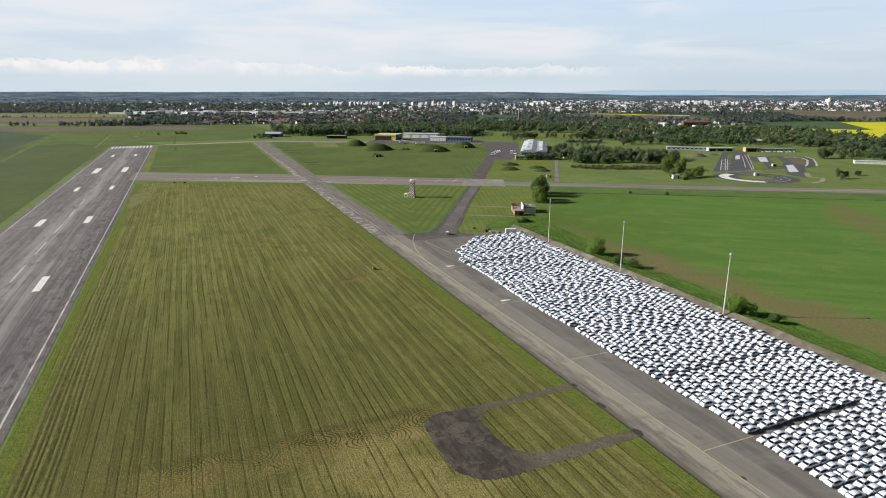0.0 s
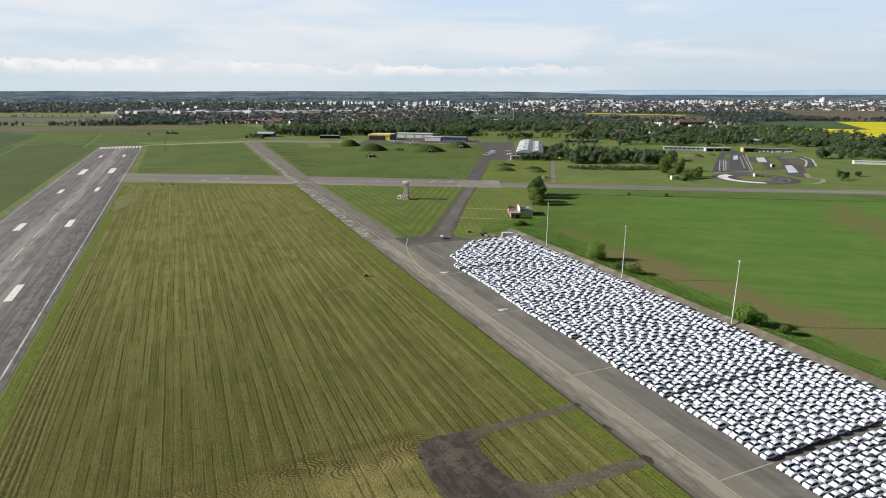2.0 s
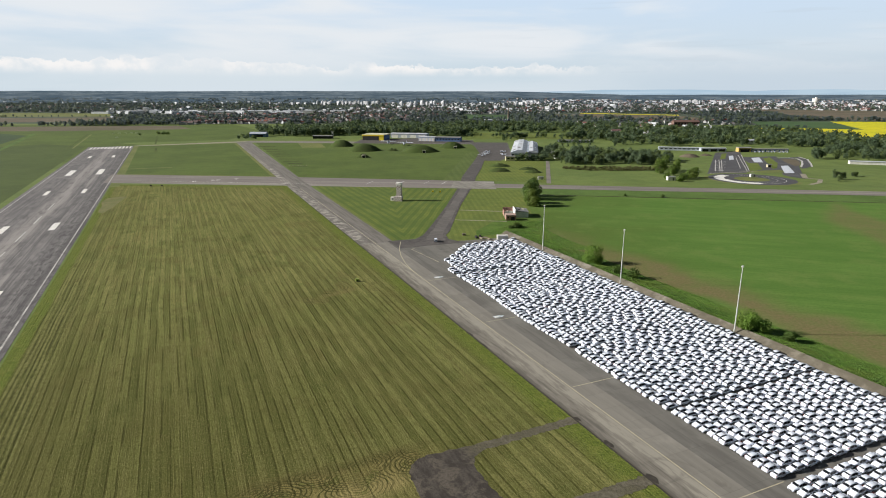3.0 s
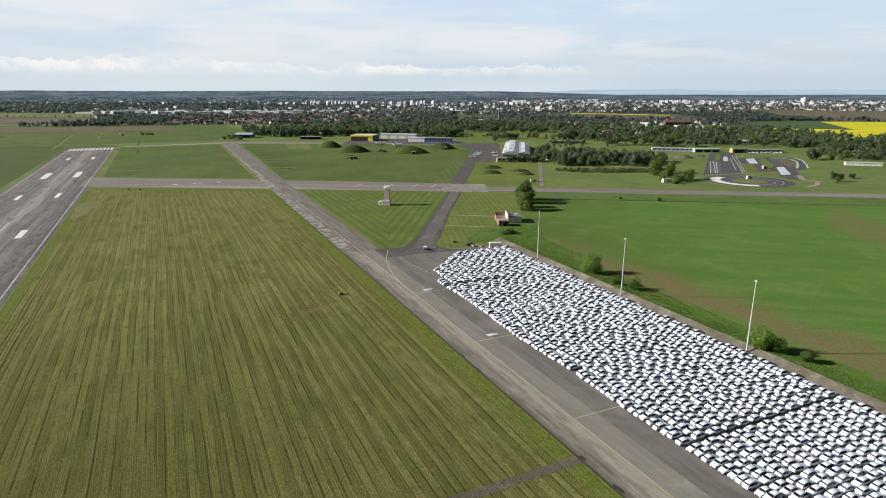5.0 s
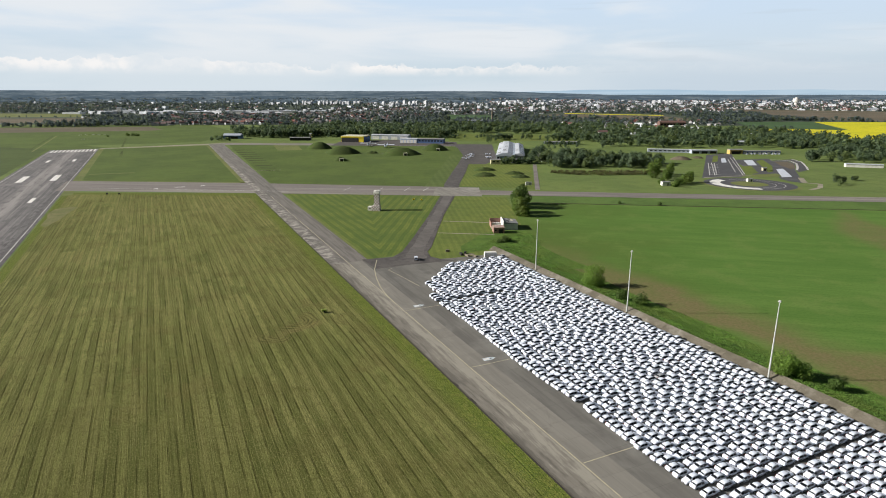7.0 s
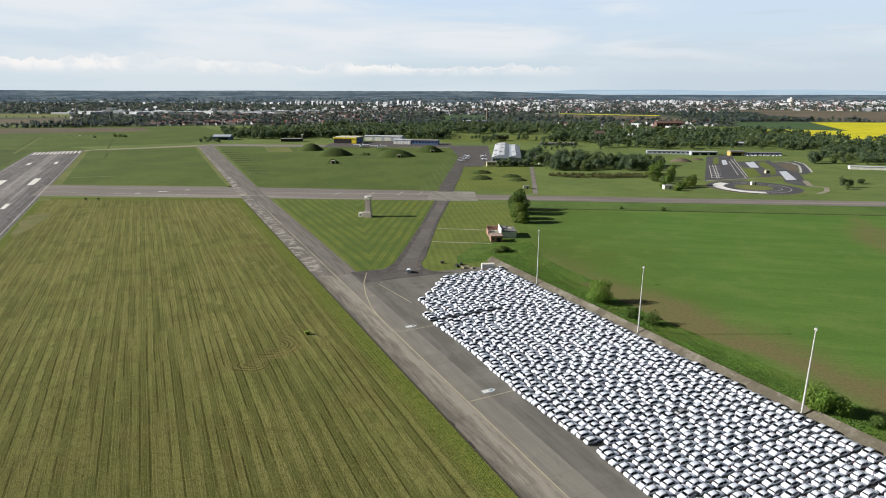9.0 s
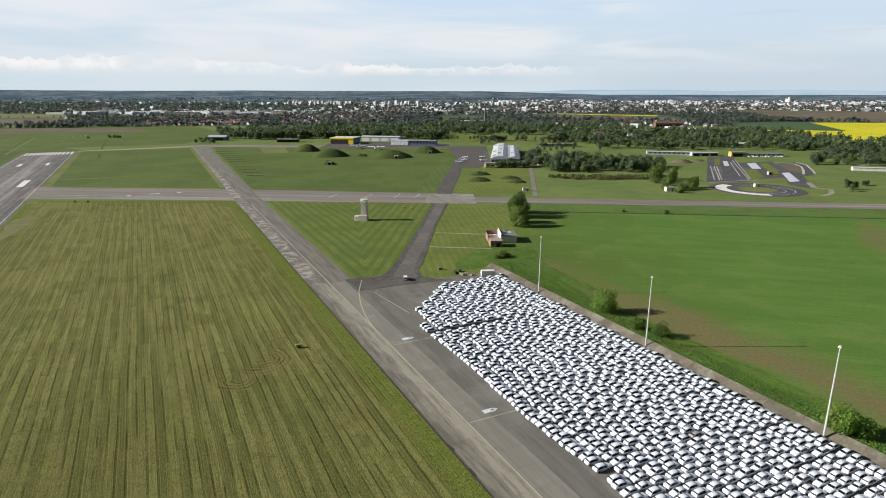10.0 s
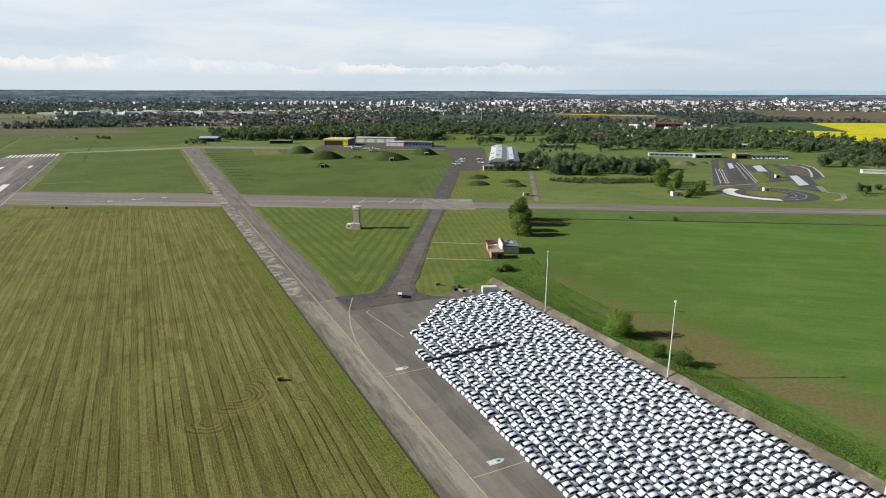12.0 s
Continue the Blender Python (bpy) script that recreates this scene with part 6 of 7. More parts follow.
for poly, n in (([(-1500, 2300), (-500, 2250), (-450, 2700), (-1500, 2700)], 90), ([(-600, 2450), (300, 2350), (300, 2900), (-600, 2900)], 80), ([(500, 2500), (2600, 2500), (3000, 3800), (600, 3800)], 300), ([(-400, 2900), (800, 2900), (900, 3850), (-400, 3850)], 120), ([(-3000, 3700), (3000, 3700), (3100, 4050), (-3100, 4050)], 220), ([(-600, 3700), (3300, 3650), (3500, 4030), (-300, 3980)], 160), ([(-1100, 1700), (-800, 1700), (-900, 2200), (-1200, 2200)], 6), ([(330, 1100), (620, 1200), (640, 1500), (330, 1500)], 12), ([(250, 3920), (3300, 3880), (3600, 4200), (350, 4180)], 220)):
    for x, y in spots(poly, n, rng, OPEN):
        big = rng.random()
        some.append((x, y, rng.uniform(12, 38), rng.uniform(9, 16), rng.uniform(3.5, 7) if big < 0.9 or y > 3900 else rng.uniform(10, 16), rng.choice((-0.5, -0.7, -0.9, -0.4, 0.9))))
for k in range(46):
    x = -1350 + 1500 * rng.random()
    some.append((x, 2330 + 0.05 * x + rng.uniform(-60, 90), rng.uniform(40, 110), rng.uniform(20, 40), rng.uniform(6, 10), rng.choice((-0.2, -0.4, -0.1))))
houses("town_halls", some, [M_HALL, M_FLAT], "white halls and flat-roofed blocks of the town", False)


def apartment(x, y, l, w, h, a, wall):
    ob = thing("apartment_building", Matrix.Translation((x, y, height(x, y))) @ Matrix.Rotation(a, 4, "Z"), "pale tall apartment block in the distant town", "building", "apartment blocks of the town")
    part("wall", box(l, w, h, bevel=0.2), wall, ob)
    part("roof", box(l * 0.96, w * 0.9, 0.5, (0, 0, h)), M_ROOFG, ob)
    part("lift_house", box(5, 4, 3.0, (l * 0.2, 0, h + 0.5)), wall, ob)
    floors = int(h / 3.2)
    for k in range(0, floors, 2):
        part("window_band", box(l * 0.9, 0.12, 1.5, (0, -w / 2 - 0.03, 3.2 * k + 1.6)), M_GLASS, ob)


rng = random.Random(22)
for x0, x1, y0, y1, n, lo, hi in ((-850, -480, 3560, 3760, 20, 18, 28), (-330, -70, 3300, 3560, 10, 24, 38), (1330, 1500, 3840, 3960, 14, 24, 34), (1540, 1600, 3700, 3800, 4, 24, 34), (300, 620, 3500, 3800, 8, 18, 26), (2380, 2700, 3500, 3800, 6, 20, 30), (330, 420, 2500, 2600, 2, 24, 28)):
    for k in range(n):
        apartment(x0 + (x1 - x0) * (k + rng.uniform(0.1, 0.9)) / n, rng.uniform(y0, y1), rng.uniform(12, 24), 11, 0.85 * rng.uniform(lo, hi), rng.uniform(-1.0, -0.5), M_CONCRETEWALL)


def water_tower():
    ob = thing("water_tower", Matrix.Translation((2090, 3700, 0)) @ Matrix.Diagonal((0.75, 0.75, 0.85, 1)), "round white water tower over the city", "tower")
    part("shaft", cyl(11, 11, 30, n=20), M_WALLW, ob)
    part("tank", cyl(24, 26, 22, (0, 0, 26), 20), M_WALLW, ob)
    part("top", cyl(9, 8, 9, (0, 0, 48), 20), M_WALLW, ob)


water_tower()


def chimney(x, y, h, r):
    ob = thing("chimney", Matrix.Translation((x, y, 0)), "slim grey-brown chimney of a low works", "chimney")
    part("stack", cyl(r, r * 0.7, h, n=14), M_SLABS, ob)
    part("rim", cyl(r * 0.8, r * 0.8, 1.0, (0, 0, h), 14), M_SLABS, ob)


chimney(138, 1780, 34, 2.6)


# ---- airfield buildings ----
def windows(wall, n, x0, x1, y, z, w, h, axis="x"):
    for k in range(n):
        c = x0 + (x1 - x0) * (k + 0.5) / n
        where = (c, y, z) if axis == "x" else (y, c, z)
        size = (w, 0.12, h) if axis == "x" else (0.12, w, h)
        part("window", box(*size, where), M_GLASS, wall)


def shed(name, m, l, w, h, wall_mat, roof_mat, label, rise=1.0, doors=0, panes=6, category="building", door_mat=None):
    """A long low building: walls, a shallow gabled roof, doors and windows in its front (-y)."""
    ob = thing(name, m, label, category)
    wall = part("wall", box(l, w, h), wall_mat, ob)
    bm = prism([(-w / 2 - 0.5, 0), (w / 2 + 0.5, 0), (w / 2 + 0.5, 0.25), (0, rise + 0.25), (-w / 2 - 0.5, 0.25)], l + 0.8)
    bmesh.ops.transform(bm, matrix=Matrix.Translation((0, 0, h + 0.01)) @ Matrix.Rotation(math.pi / 2, 4, "Z"), verts=bm.verts[:])
    part("roof", bm, roof_mat, ob)
    if panes:
        windows(wall, panes, -l / 2 + 1, l / 2 - 1, -w / 2 - 0.04, h * 0.45, l / panes * 0.55, h * 0.3)
    for k in range(doors):
        part("door", box(l / doors * 0.7, 0.14, h * 0.75, (-l / 2 + l * (k + 0.5) / doors, -w / 2 - 0.06, 0)), door_mat or M_DARK, ob)
    return ob


for x, y, l, w, h, a in ((-1205, 2235, 72, 30, 9, -4), (-1165, 2262, 16, 12, 21, -4), (-1010, 2275, 105, 40, 8, -3), (-862, 2225, 84, 40, 9, -3), (-762, 2262, 92, 40, 10, -6), (-640, 2330, 62, 30, 9, 3), (-560, 2290, 44, 26, 11, -4), (-470, 2345, 78, 34, 9, -5), (-350, 2365, 66, 30, 8, 2)):
    shed("warehouse", Matrix.Translation((x, y, height(x, y))) @ Matrix.Rotation(radians(a), 4, "Z"), l, w, h, M_WALLW, M_ROOFL, "long white flat hall at the edge of the town", rise=0.8, panes=0, category="warehouse")


def big_hangar():
    """The great hangar: a broad gabled roof of pale sheets with dark roof lights, and a lower side bay."""
    ob = thing("hangar", Matrix.Translation((89, 850, 0)) @ Matrix.Rotation(radians(-6.6), 4, "Z") @ Matrix.Diagonal((0.88, 1, 1, 1)), "large hangar with a pale sheet roof and dark roof lights", "hangar")
    wall = part("wall", box(25, 170, 6.4, (-6, 0, 0)), M_WALLG, ob)
    roof = part("roof", prism([(-19, 6.4), (3.6, 6.4), (3.6, 8.2), (-3, 10.3), (-11, 9.9), (-19, 7.4)], 172), M_ROOFL, ob)
    for j in range(16):
        part("rib", box(0.35, 0.35, 0.25, (-9, -82 + 11 * j, 9.95)), M_STEEL, roof)
    for x, y, l in ((-14.6, -70, 9), (-8.0, -48, 14), (-15.5, -20, 7), (-6.5, 4, 10), (-13.0, 30, 16), (-5.5, 52, 8), (-15.0, 66, 10)):
        part("old_sheet", box(4.2, l, 0.16, (x, y, 8.95 if x < -12 else 10.06), turn=Matrix.Rotation(radians(-17 if x < -12 else -2), 4, "Y")), M_ROOFG, roof, "dark weathered roof sheet")
    part("roof_valley", box(2.6, 171, 1.2, (5.1, 0, 6.5)), M_GLASS, ob, "dark glazed strip between the two roofs")
    side = part("side_bay", box(12.6, 150, 5.9, (12.9, 2, 0)), M_WALLW, ob)
    part("side_roof", prism([(6.6, 5.9), (19.8, 5.9), (19.8, 6.3), (12.5, 8.8), (6.6, 8.0)], 152), M_ROOFL, side)
    for j in range(6):
        part("roof_light", box(3.6, 3.0, 0.35, (16, -58 + 24 * j, 7.4), turn=Matrix.Rotation(radians(18.5), 4, "Y")), M_GLASS, side)
    part("old_sheet", box(3.4, 9, 0.14, (9.4, -30, 8.4), turn=Matrix.Rotation(radians(-7.5), 4, "Y")), M_ROOFG, side, "dark weathered roof sheet")
    bm = prism([(-18.6, 6.4), (3.4, 6.4), (3.4, 8.0), (-3, 10.0), (-11, 9.6), (-18.6, 7.3)], 0.3)
    bmesh.ops.translate(bm, vec=(0, -86.2, 0), verts=bm.verts[:])
    part("gable", bm, M_WALLG, ob, "weathered grey-blue gable")
    windows(wall, 6, -18, 6, -85.05, 3.2, 3.0, 1.8)
    part("door", box(10, 0.2, 5.5, (-8, -85.1, 0)), M_WALLB, ob)


big_hangar()
shed("annexe", Matrix.Translation((91, 756, 0)), 22, 11, 3.6, M_WALLW, M_ROOFG, "long low white annexe with a grey roof", 0.6, 0, 8)
shed("kiosk", Matrix.Translation((60, 741, 0)), 11, 9, 5.0, M_CREAM, M_ROOFG, "small cream building beside the apron", 0.4, 0, 2)
shed("barrack", Matrix.Translation((119, 776, 0)) @ Matrix.Rotation(radians(-84), 4, "Z"), 32, 9, 4.6, M_WALLW, M_ROOFG, "low white barrack with a grey roof among trees", 2.8, 1, 6)
shed("long_store", Matrix.Translation((186, 1010, 0)), 52, 10, 3.2, M_WALLG, M_ROOFG, "long low store behind the trees", 0.8, 0, 10)


def yellow_hangar():
    ob = thing("yellow_hangar", Matrix.Translation((-144, 1056, 0)) @ Matrix.Rotation(radians(-12), 4, "Z"), "yellow hangar with a dark open front and pale roof", "hangar")
    part("wall", box(38, 34, 9), M_WALLY, ob)
    part("door", box(29, 0.3, 6.5, (-4.2, -17.1, 0)), M_DARK, ob, "dark open hangar front")
    part("side_wall", box(0.3, 30, 8.2, (19.1, 0, 0)), M_WALLB, ob, "dark blue cladding")
    part("roof", box(39, 35, 0.7, (0, 0, 9), 0.1), M_ROOFP, ob)
    part("fascia", box(39.4, 0.3, 1.6, (0, -17.6, 7.6)), M_WALLY, ob)


yellow_hangar()
shed("hangar_row", Matrix.Translation((-90, 1102, 0)) @ Matrix.Rotation(radians(-12), 4, "Z"), 66, 18, 7, M_WALLG, M_ROOFL, "grey-blue row of hangars with large doors", 1.2, 4, 0, "hangar", M_WALLW)
shed("blue_hangar", Matrix.Translation((-54, 1030, 0)) @ Matrix.Rotation(radians(-13), 4, "Z"), 28, 14, 6.5, M_PALEBLUE, M_ROOFL, "pale blue hangar with ribbed doors", 1.0, 5, 0, "hangar", M_WALLW)
shed("blue_hangar", Matrix.Translation((-19, 1024, 0)) @ Matrix.Rotation(radians(-10), 4, "Z"), 42, 15, 6.5, M_WALLB, M_ROOFG, "dark blue hangar with a band of windows", 1.0, 0, 8, "hangar")
shed("quonset_hangar", Matrix.Translation((-366, 1112, 0)), 30, 16, 5.5, M_WALLB, M_WALLG, "small hangar with a blue front", 3.0, 1, 0, "hangar")
shed("workshop", Matrix.Translation((-240, 1075, 0)), 34, 10, 4.5, M_DARK, M_ROOFG, "low dark workshop with a flat roof", 0.8, 2, 0)
shed("tower_block", Matrix.Translation((-226, 1088, 0)), 2.6, 2.6, 10, M_WALLW, M_ROOFL, "slim white tower by the workshop", 0.5, 0, 1)


def mound(x, y, r, h, mouth, seed, skin=None, label="grass-covered earth mound of an aircraft shelter"):
    """An earth-covered shelter: a grassy dome with a concrete mouth."""
    rng_m = np.random.default_rng(seed)
    n, rings = 36, 12
    verts, faces = [], []
    for j in range(rings + 1):
        k = j / rings
        for i in range(n):
            a = 2 * math.pi * i / n
            rr = r * (1 - k) * (1 + 0.10 * noise.noise((math.cos(a) * 1.5, math.sin(a) * 1.5, seed)))
            verts.append((rr * math.cos(a), 0.75 * rr * math.sin(a), h * (1 - (1 - k) ** 2) ** 1.1 + (0.9 if r < 13 else 0.6) * noise.noise((rr * 0.3 * math.cos(a), rr * 0.3 * math.sin(a), seed + 3.0)) * min(1.0, 2 * k)))
    for j in range(rings):
        for i in range(n):
            faces.append((j * n + i, j * n + (i + 1) % n, (j + 1) * n + (i + 1) % n, (j + 1) * n + i))
    ob = thing("shelter_mound", Matrix.Translation((x, y, 0)), label, "mound", "" if skin else "shelter mounds")
    part("earth", mesh("earth", verts, faces, skin or M_MOUND, smooth=True), M_MOUND, ob)
    if mouth:
        part("portal", box(5, 3, 3.6, (r * 0.25, -r * 0.62, 0), 0.1), M_ROOFP, ob, "pale concrete portal")
        part("door", box(3.6, 0.2, 2.8, (r * 0.25, -r * 0.62 - 1.6, 0)), M_DARK, ob)


M_MOUND = grass("mound_grass", (0.046, 0.086, 0.016), (0.030, 0.058, 0.012), (0.085, 0.092, 0.032), patch=0.05, relief=0.4)
for x, y, r, h, mouth, seed in ((-178, 925, 19, 9.5, False, 1), (-134, 858, 24, 9.5, False, 2), (-122, 770, 9, 4.5, True, 3), (-55, 846, 26, 9, True, 4), (-12, 905, 20, 9, True, 5), (-95, 860, 9, 3, False, 6)):
    mound(x, y, r, h, mouth, seed)
for x, y, r, h, seed in ((44, 684, 12, 3.2, 7), (41, 642, 12, 3.2, 8), (72, 656, 10, 2.6, 9), (75, 632, 10, 2.6, 10)):
    mound(x, y, r, h, False, seed)


mound(291, 790, 13, 4.0, False, 12, M_SOIL, "heap of bare brown soil near the circuit")
mound(318, 806, 8, 2.2, False, 13, M_SOIL, "heap of bare brown soil near the circuit")


def chequer():
    g = Paint("chequered_paint", 0.7)
    n = g.node("ShaderNodeTexChecker")
    g.put(n.inputs["Vector"], g.own())
    g.put(n.inputs["Scale"], 1.0 / 0.94)
    g.put(n.inputs["Color1"], (0.80, 0.79, 0.78)), g.put(n.inputs["Color2"], (0.12, 0.045, 0.045))
    return g.done(g.mix(g.step(g.noise(g.own(), 1.2, 4), 0.4, 0.7, 0.0, 0.3), n.outputs[0], (0.5, 0.45, 0.42)))


M_CHEQUER = chequer()


def radio_tower():
    ob = thing("radio_tower", Matrix.Translation((-47, 465, 0)) @ Matrix.Rotation(radians(-8), 4, "Z") @ Matrix.Diagonal((1, 1, 1.13, 1)), "small red and white chequered tower with a box at its foot", "tower")
    part("column", box(3.5, 3.5, 10.4, (1.0, 0.6, 0.02)), M_CHEQUER, ob)
    part("base", box(5.6, 4.2, 3.1, (0.9, -1.2, 0)), M_CHEQUER, ob)
    part("annexe", box(3.0, 3.4, 2.5, (-3.5, -0.6, 0), 0.05), M_WALLW, ob)
    part("gallery", box(4.2, 4.2, 0.9, (1.0, 0.6, 10.4), 0.08), M_WALLW, ob)
    part("rail", box(4.3, 4.3, 0.15, (1.0, 0.6, 11.9)), M_WALLW, ob)
    for dx in (-2.0, 2.0):
        for dy in (-2.0, 2.0):
            part("post", cyl(0.07, 0.07, 1.1, (1.0 + dx, 0.6 + dy, 11.0), 6), M_WALLW, ob)
    part("dome", cyl(1.1, 0.5, 1.0, (1.0, 0.6, 11.3), 12), M_WALLW, ob)
    part("window", box(1.1, 0.1, 0.9, (-3.5, -2.33, 0.9)), M_GLASS, ob)


radio_tower()


def ruined_house():
    ob = thing("outbuilding", Matrix.Translation((32.7, 400, 0)) @ Matrix.Rotation(radians(2), 4, "Z"), "derelict red brick outbuilding beside a white walled shed", "building")
    wall = part("brick_wall", box(6.4, 6.4, 3.3, (0, -2.0, 0), 0.04), M_BRICK, ob)
    part("door", box(2.3, 0.15, 2.4, (1.1, -5.25, 0.1)), M_DARK, wall)
    part("window", box(0.9, 0.12, 0.7, (-1.9, -5.24, 1.5)), M_DARK, wall)
    part("parapet", box(6.7, 6.7, 0.3, (0, -2.0, 3.3), 0.05), M_BRICKTOP, ob)
    # roofless bay behind it, with tanks
    part("back_wall", box(7.0, 0.4, 4.4, (0.4, 17.6, 0)), M_BRICK, ob)
    part("side_wall", box(0.4, 9.0, 3.2, (-2.9, 13.0, 0)), M_BRICK, ob)
    part("cross_wall", box(5.6, 0.4, 3.4, (0.2, 9.4, 0)), M_WALLW, ob)
    part("tank", box(2.6, 2.6, 2.9, (-0.9, 12.2, 0), 0.1), M_BRICK, ob)
    part("tank", box(1.9, 2.2, 2.2, (1.8, 14.6, 0), 0.1), M_WALLW, ob)
    part("low_wall", box(0.35, 8.0, 1.6, (-2.9, 5.2, 0)), M_SLABS, ob)
    part("white_wall", box(0.45, 13.6, 5.4, (3.85, 10.4, 0)), M_WALLW, ob)
    part("shed_wall", box(8.2, 12.4, 3.7, (8.3, 10.4, 0)), M_WALLW, ob)
    bm = prism([(-4.2, 0), (4.4, 0), (4.4, 0.2), (-4.2, 1.1)], 12.9)
    bmesh.ops.transform(bm, matrix=Matrix.Translation((8.3, 10.4, 3.71)), verts=bm.verts[:])
    roof = part("shed_roof", bm, M_ROOFG, ob)
    for dx, dy, l in ((-1.6, -2.0, 3.4), (1.4, 1.5, 4.2), (0.2, 4.0, 2.0)):
        part("roof_patch", box(1.6, l, 0.08, (8.3 + dx, 10.4 + dy, 4.42 - 0.105 * dx), turn=Matrix.Rotation(radians(6), 4, "Y")), M_ROOFP if dx > 1 else M_DARK, roof)


ruined_house()


def white_container():
    ob = thing("container", Matrix.Translation(at(169.5, 299.5)) @ Matrix.Rotation(TURN_FIELD - radians(20), 4, "Z"), "white container standing behind the last cars", "container")
    part("shell", box(6.0, 2.4, 2.6, (0, 0, 0.15), 0.06), M_WALLW, ob)
    part("door", box(0.1, 2.0, 2.2, (3.03, 0, 0.3)), M_STEEL, ob)
    for dx in (-2.6, 2.6):
        part("skid", box(0.3, 2.3, 0.15, (dx, 0, 0)), M_STEEL, ob)


white_container()


def concrete_rubble():
    rng_r = random.Random(5)
    for k, (x, y) in enumerate(((9.5, 347), (12, 345), (14.5, 346.5), (11.5, 350), (2.5, 353), (16.5, 344))):
        ob = thing("concrete_block", Matrix.Translation((x, y, 0)) @ Matrix.Rotation(rng_r.uniform(0, 3), 4, "Z"), "discarded concrete block in the grass", "block", "discarded concrete blocks")
        part("block", box(rng_r.uniform(1.6, 3.4), rng_r.uniform(0.8, 1.4), rng_r.uniform(0.7, 1.3), bevel=0.1), M_SLABS if k % 3 else M_DARK, ob)


concrete_rubble()


def field_cart():
    ob = thing("field_cart", Matrix.Translation((-44.5, 265.5, 0.03)) @ Matrix.Rotation(radians(20), 4, "Z"), "small yellow-green cart standing on the meadow", "cart")
    part("box", box(1.7, 1.0, 0.9, (0, 0, 0.35), 0.05), M_CARTGREEN, ob)
    part("bar", box(0.9, 0.12, 0.12, (1.2, 0, 0.4)), M_DARK, ob)
    for dy in (-0.6, 0.6):
        part("wheel", cyl(0.35, 0.35, 0.18, (0, dy, 0.35), 12, Matrix.Rotation(math.pi / 2, 4, "X") @ Matrix.Translation((0, 0, -0.09))), M_TYRE, ob)


M_CARTGREEN = plain("yellow_green_paint", (0.22, 0.30, 0.04), rough=0.5)
field_cart()


def van():
    ob = thing("van", Matrix.Translation((-13.2, 338, 0.13)) @ Matrix.Rotation(radians(-86), 4, "Z") @ Matrix.Diagonal((0.9, 0.9, 0.9, 1)), "small white van on the apron", "van")
    body = prism([(-2.2, 0.3), (2.1, 0.3), (2.2, 0.7), (2.15, 1.75), (1.9, 1.9), (-0.6, 1.9), (-1.3, 1.15), (-2.15, 0.95)], 1.76)
    part("body", body, M_CARPAINT, ob)
    part("windscreen", box(0.9, 1.5, 0.06, (-1.0, 0, 1.53), turn=Matrix.Rotation(radians(-47), 4, "Y")), M_GLASS, ob)
    part("rear_window", box(0.05, 1.4, 0.5, (2.2, 0, 1.15)), M_GLASS, ob)
    for s in (-0.89, 0.89):
        part("side_window", box(1.2, 0.05, 0.5, (-0.2, s, 1.2)), M_GLASS, ob)
        for x in (-1.4, 1.3):
            part("wheel", cyl(0.32, 0.32, 0.2, (x, s, 0.32), 12, Matrix.Rotation(math.pi / 2, 4, "X") @ Matrix.Translation((0, 0, -0.1))), M_TYRE, ob)


van()


def aeroplane(x, y, turn, k):
    ob = thing("light_aeroplane", Matrix.Translation((x, y, 0.12)) @ Matrix.Rotation(radians(turn), 4, "Z") @ Matrix.Diagonal((k, k, k, 1)), "small white light aeroplane parked by the hangars", "aeroplane", "parked light aeroplanes")
    part("fuselage", cyl(0.62, 0.22, 6.6, (-3.0, 0, 1.15), 10, Matrix.Rotation(math.pi / 2, 4, "Y")), M_CARPAINT, ob)
    part("nose", cyl(0.35, 0.62, 0.8, (-3.8, 0, 1.15), 10, Matrix.Rotation(math.pi / 2, 4, "Y")), M_CARPAINT, ob)
    part("wing", box(1.5, 10.5, 0.18, (-0.9, 0, 1.75), 0.05), M_CARPAINT, ob)
    part("tailplane", box(0.9, 3.4, 0.12, (3.2, 0, 1.3), 0.04), M_CARPAINT, ob)
    part("fin", box(1.0, 0.12, 1.4, (3.2, 0, 1.3), 0.04), M_CARPAINT, ob)
    part("canopy", box(1.4, 0.9, 0.5, (-1.6, 0, 1.5), 0.1), M_GLASS, ob)
    for px, py in ((-3.2, 0), (-0.8, 1.1), (-0.8, -1.1)):
        part("wheel", cyl(0.25, 0.25, 0.15, (px, py, 0.25), 10, Matrix.Rotation(math.pi / 2, 4, "X") @ Matrix.Translation((0, 0, -0.07))), M_TYRE, ob)
        part("leg", cyl(0.06, 0.06, 0.8, (px, py, 0.3), 6), M_STEEL, ob)


for x, y, turn, k in ((28, 786, 70, 1.0), (33, 806, 65, 1.1), (37, 838, 20, 1.0), (58, 838, 15, 1.0), (57, 800, 40, 1.0), (-112, 968, 84, 2.4), (-84, 945, 82, 2.4), (36, 822, 80, 1.0)):
    aeroplane(x, y, turn, k)


def cabinet(x, y, sx, sy, h, label):
    ob = thing("hut", Matrix.Translation((x, y, 0)), label, "hut")
    part("wall", box(sx, sy, h, bevel=0.04), M_WALLW, ob)
    part("roof", box(sx + 0.3, sy + 0.3, 0.15, (0, 0, h), 0.03), M_ROOFG, ob)
    part("door", box(0.9, 0.1, h * 0.8, (sx * 0.2, -sy / 2 - 0.03, 0)), M_DARK, ob)


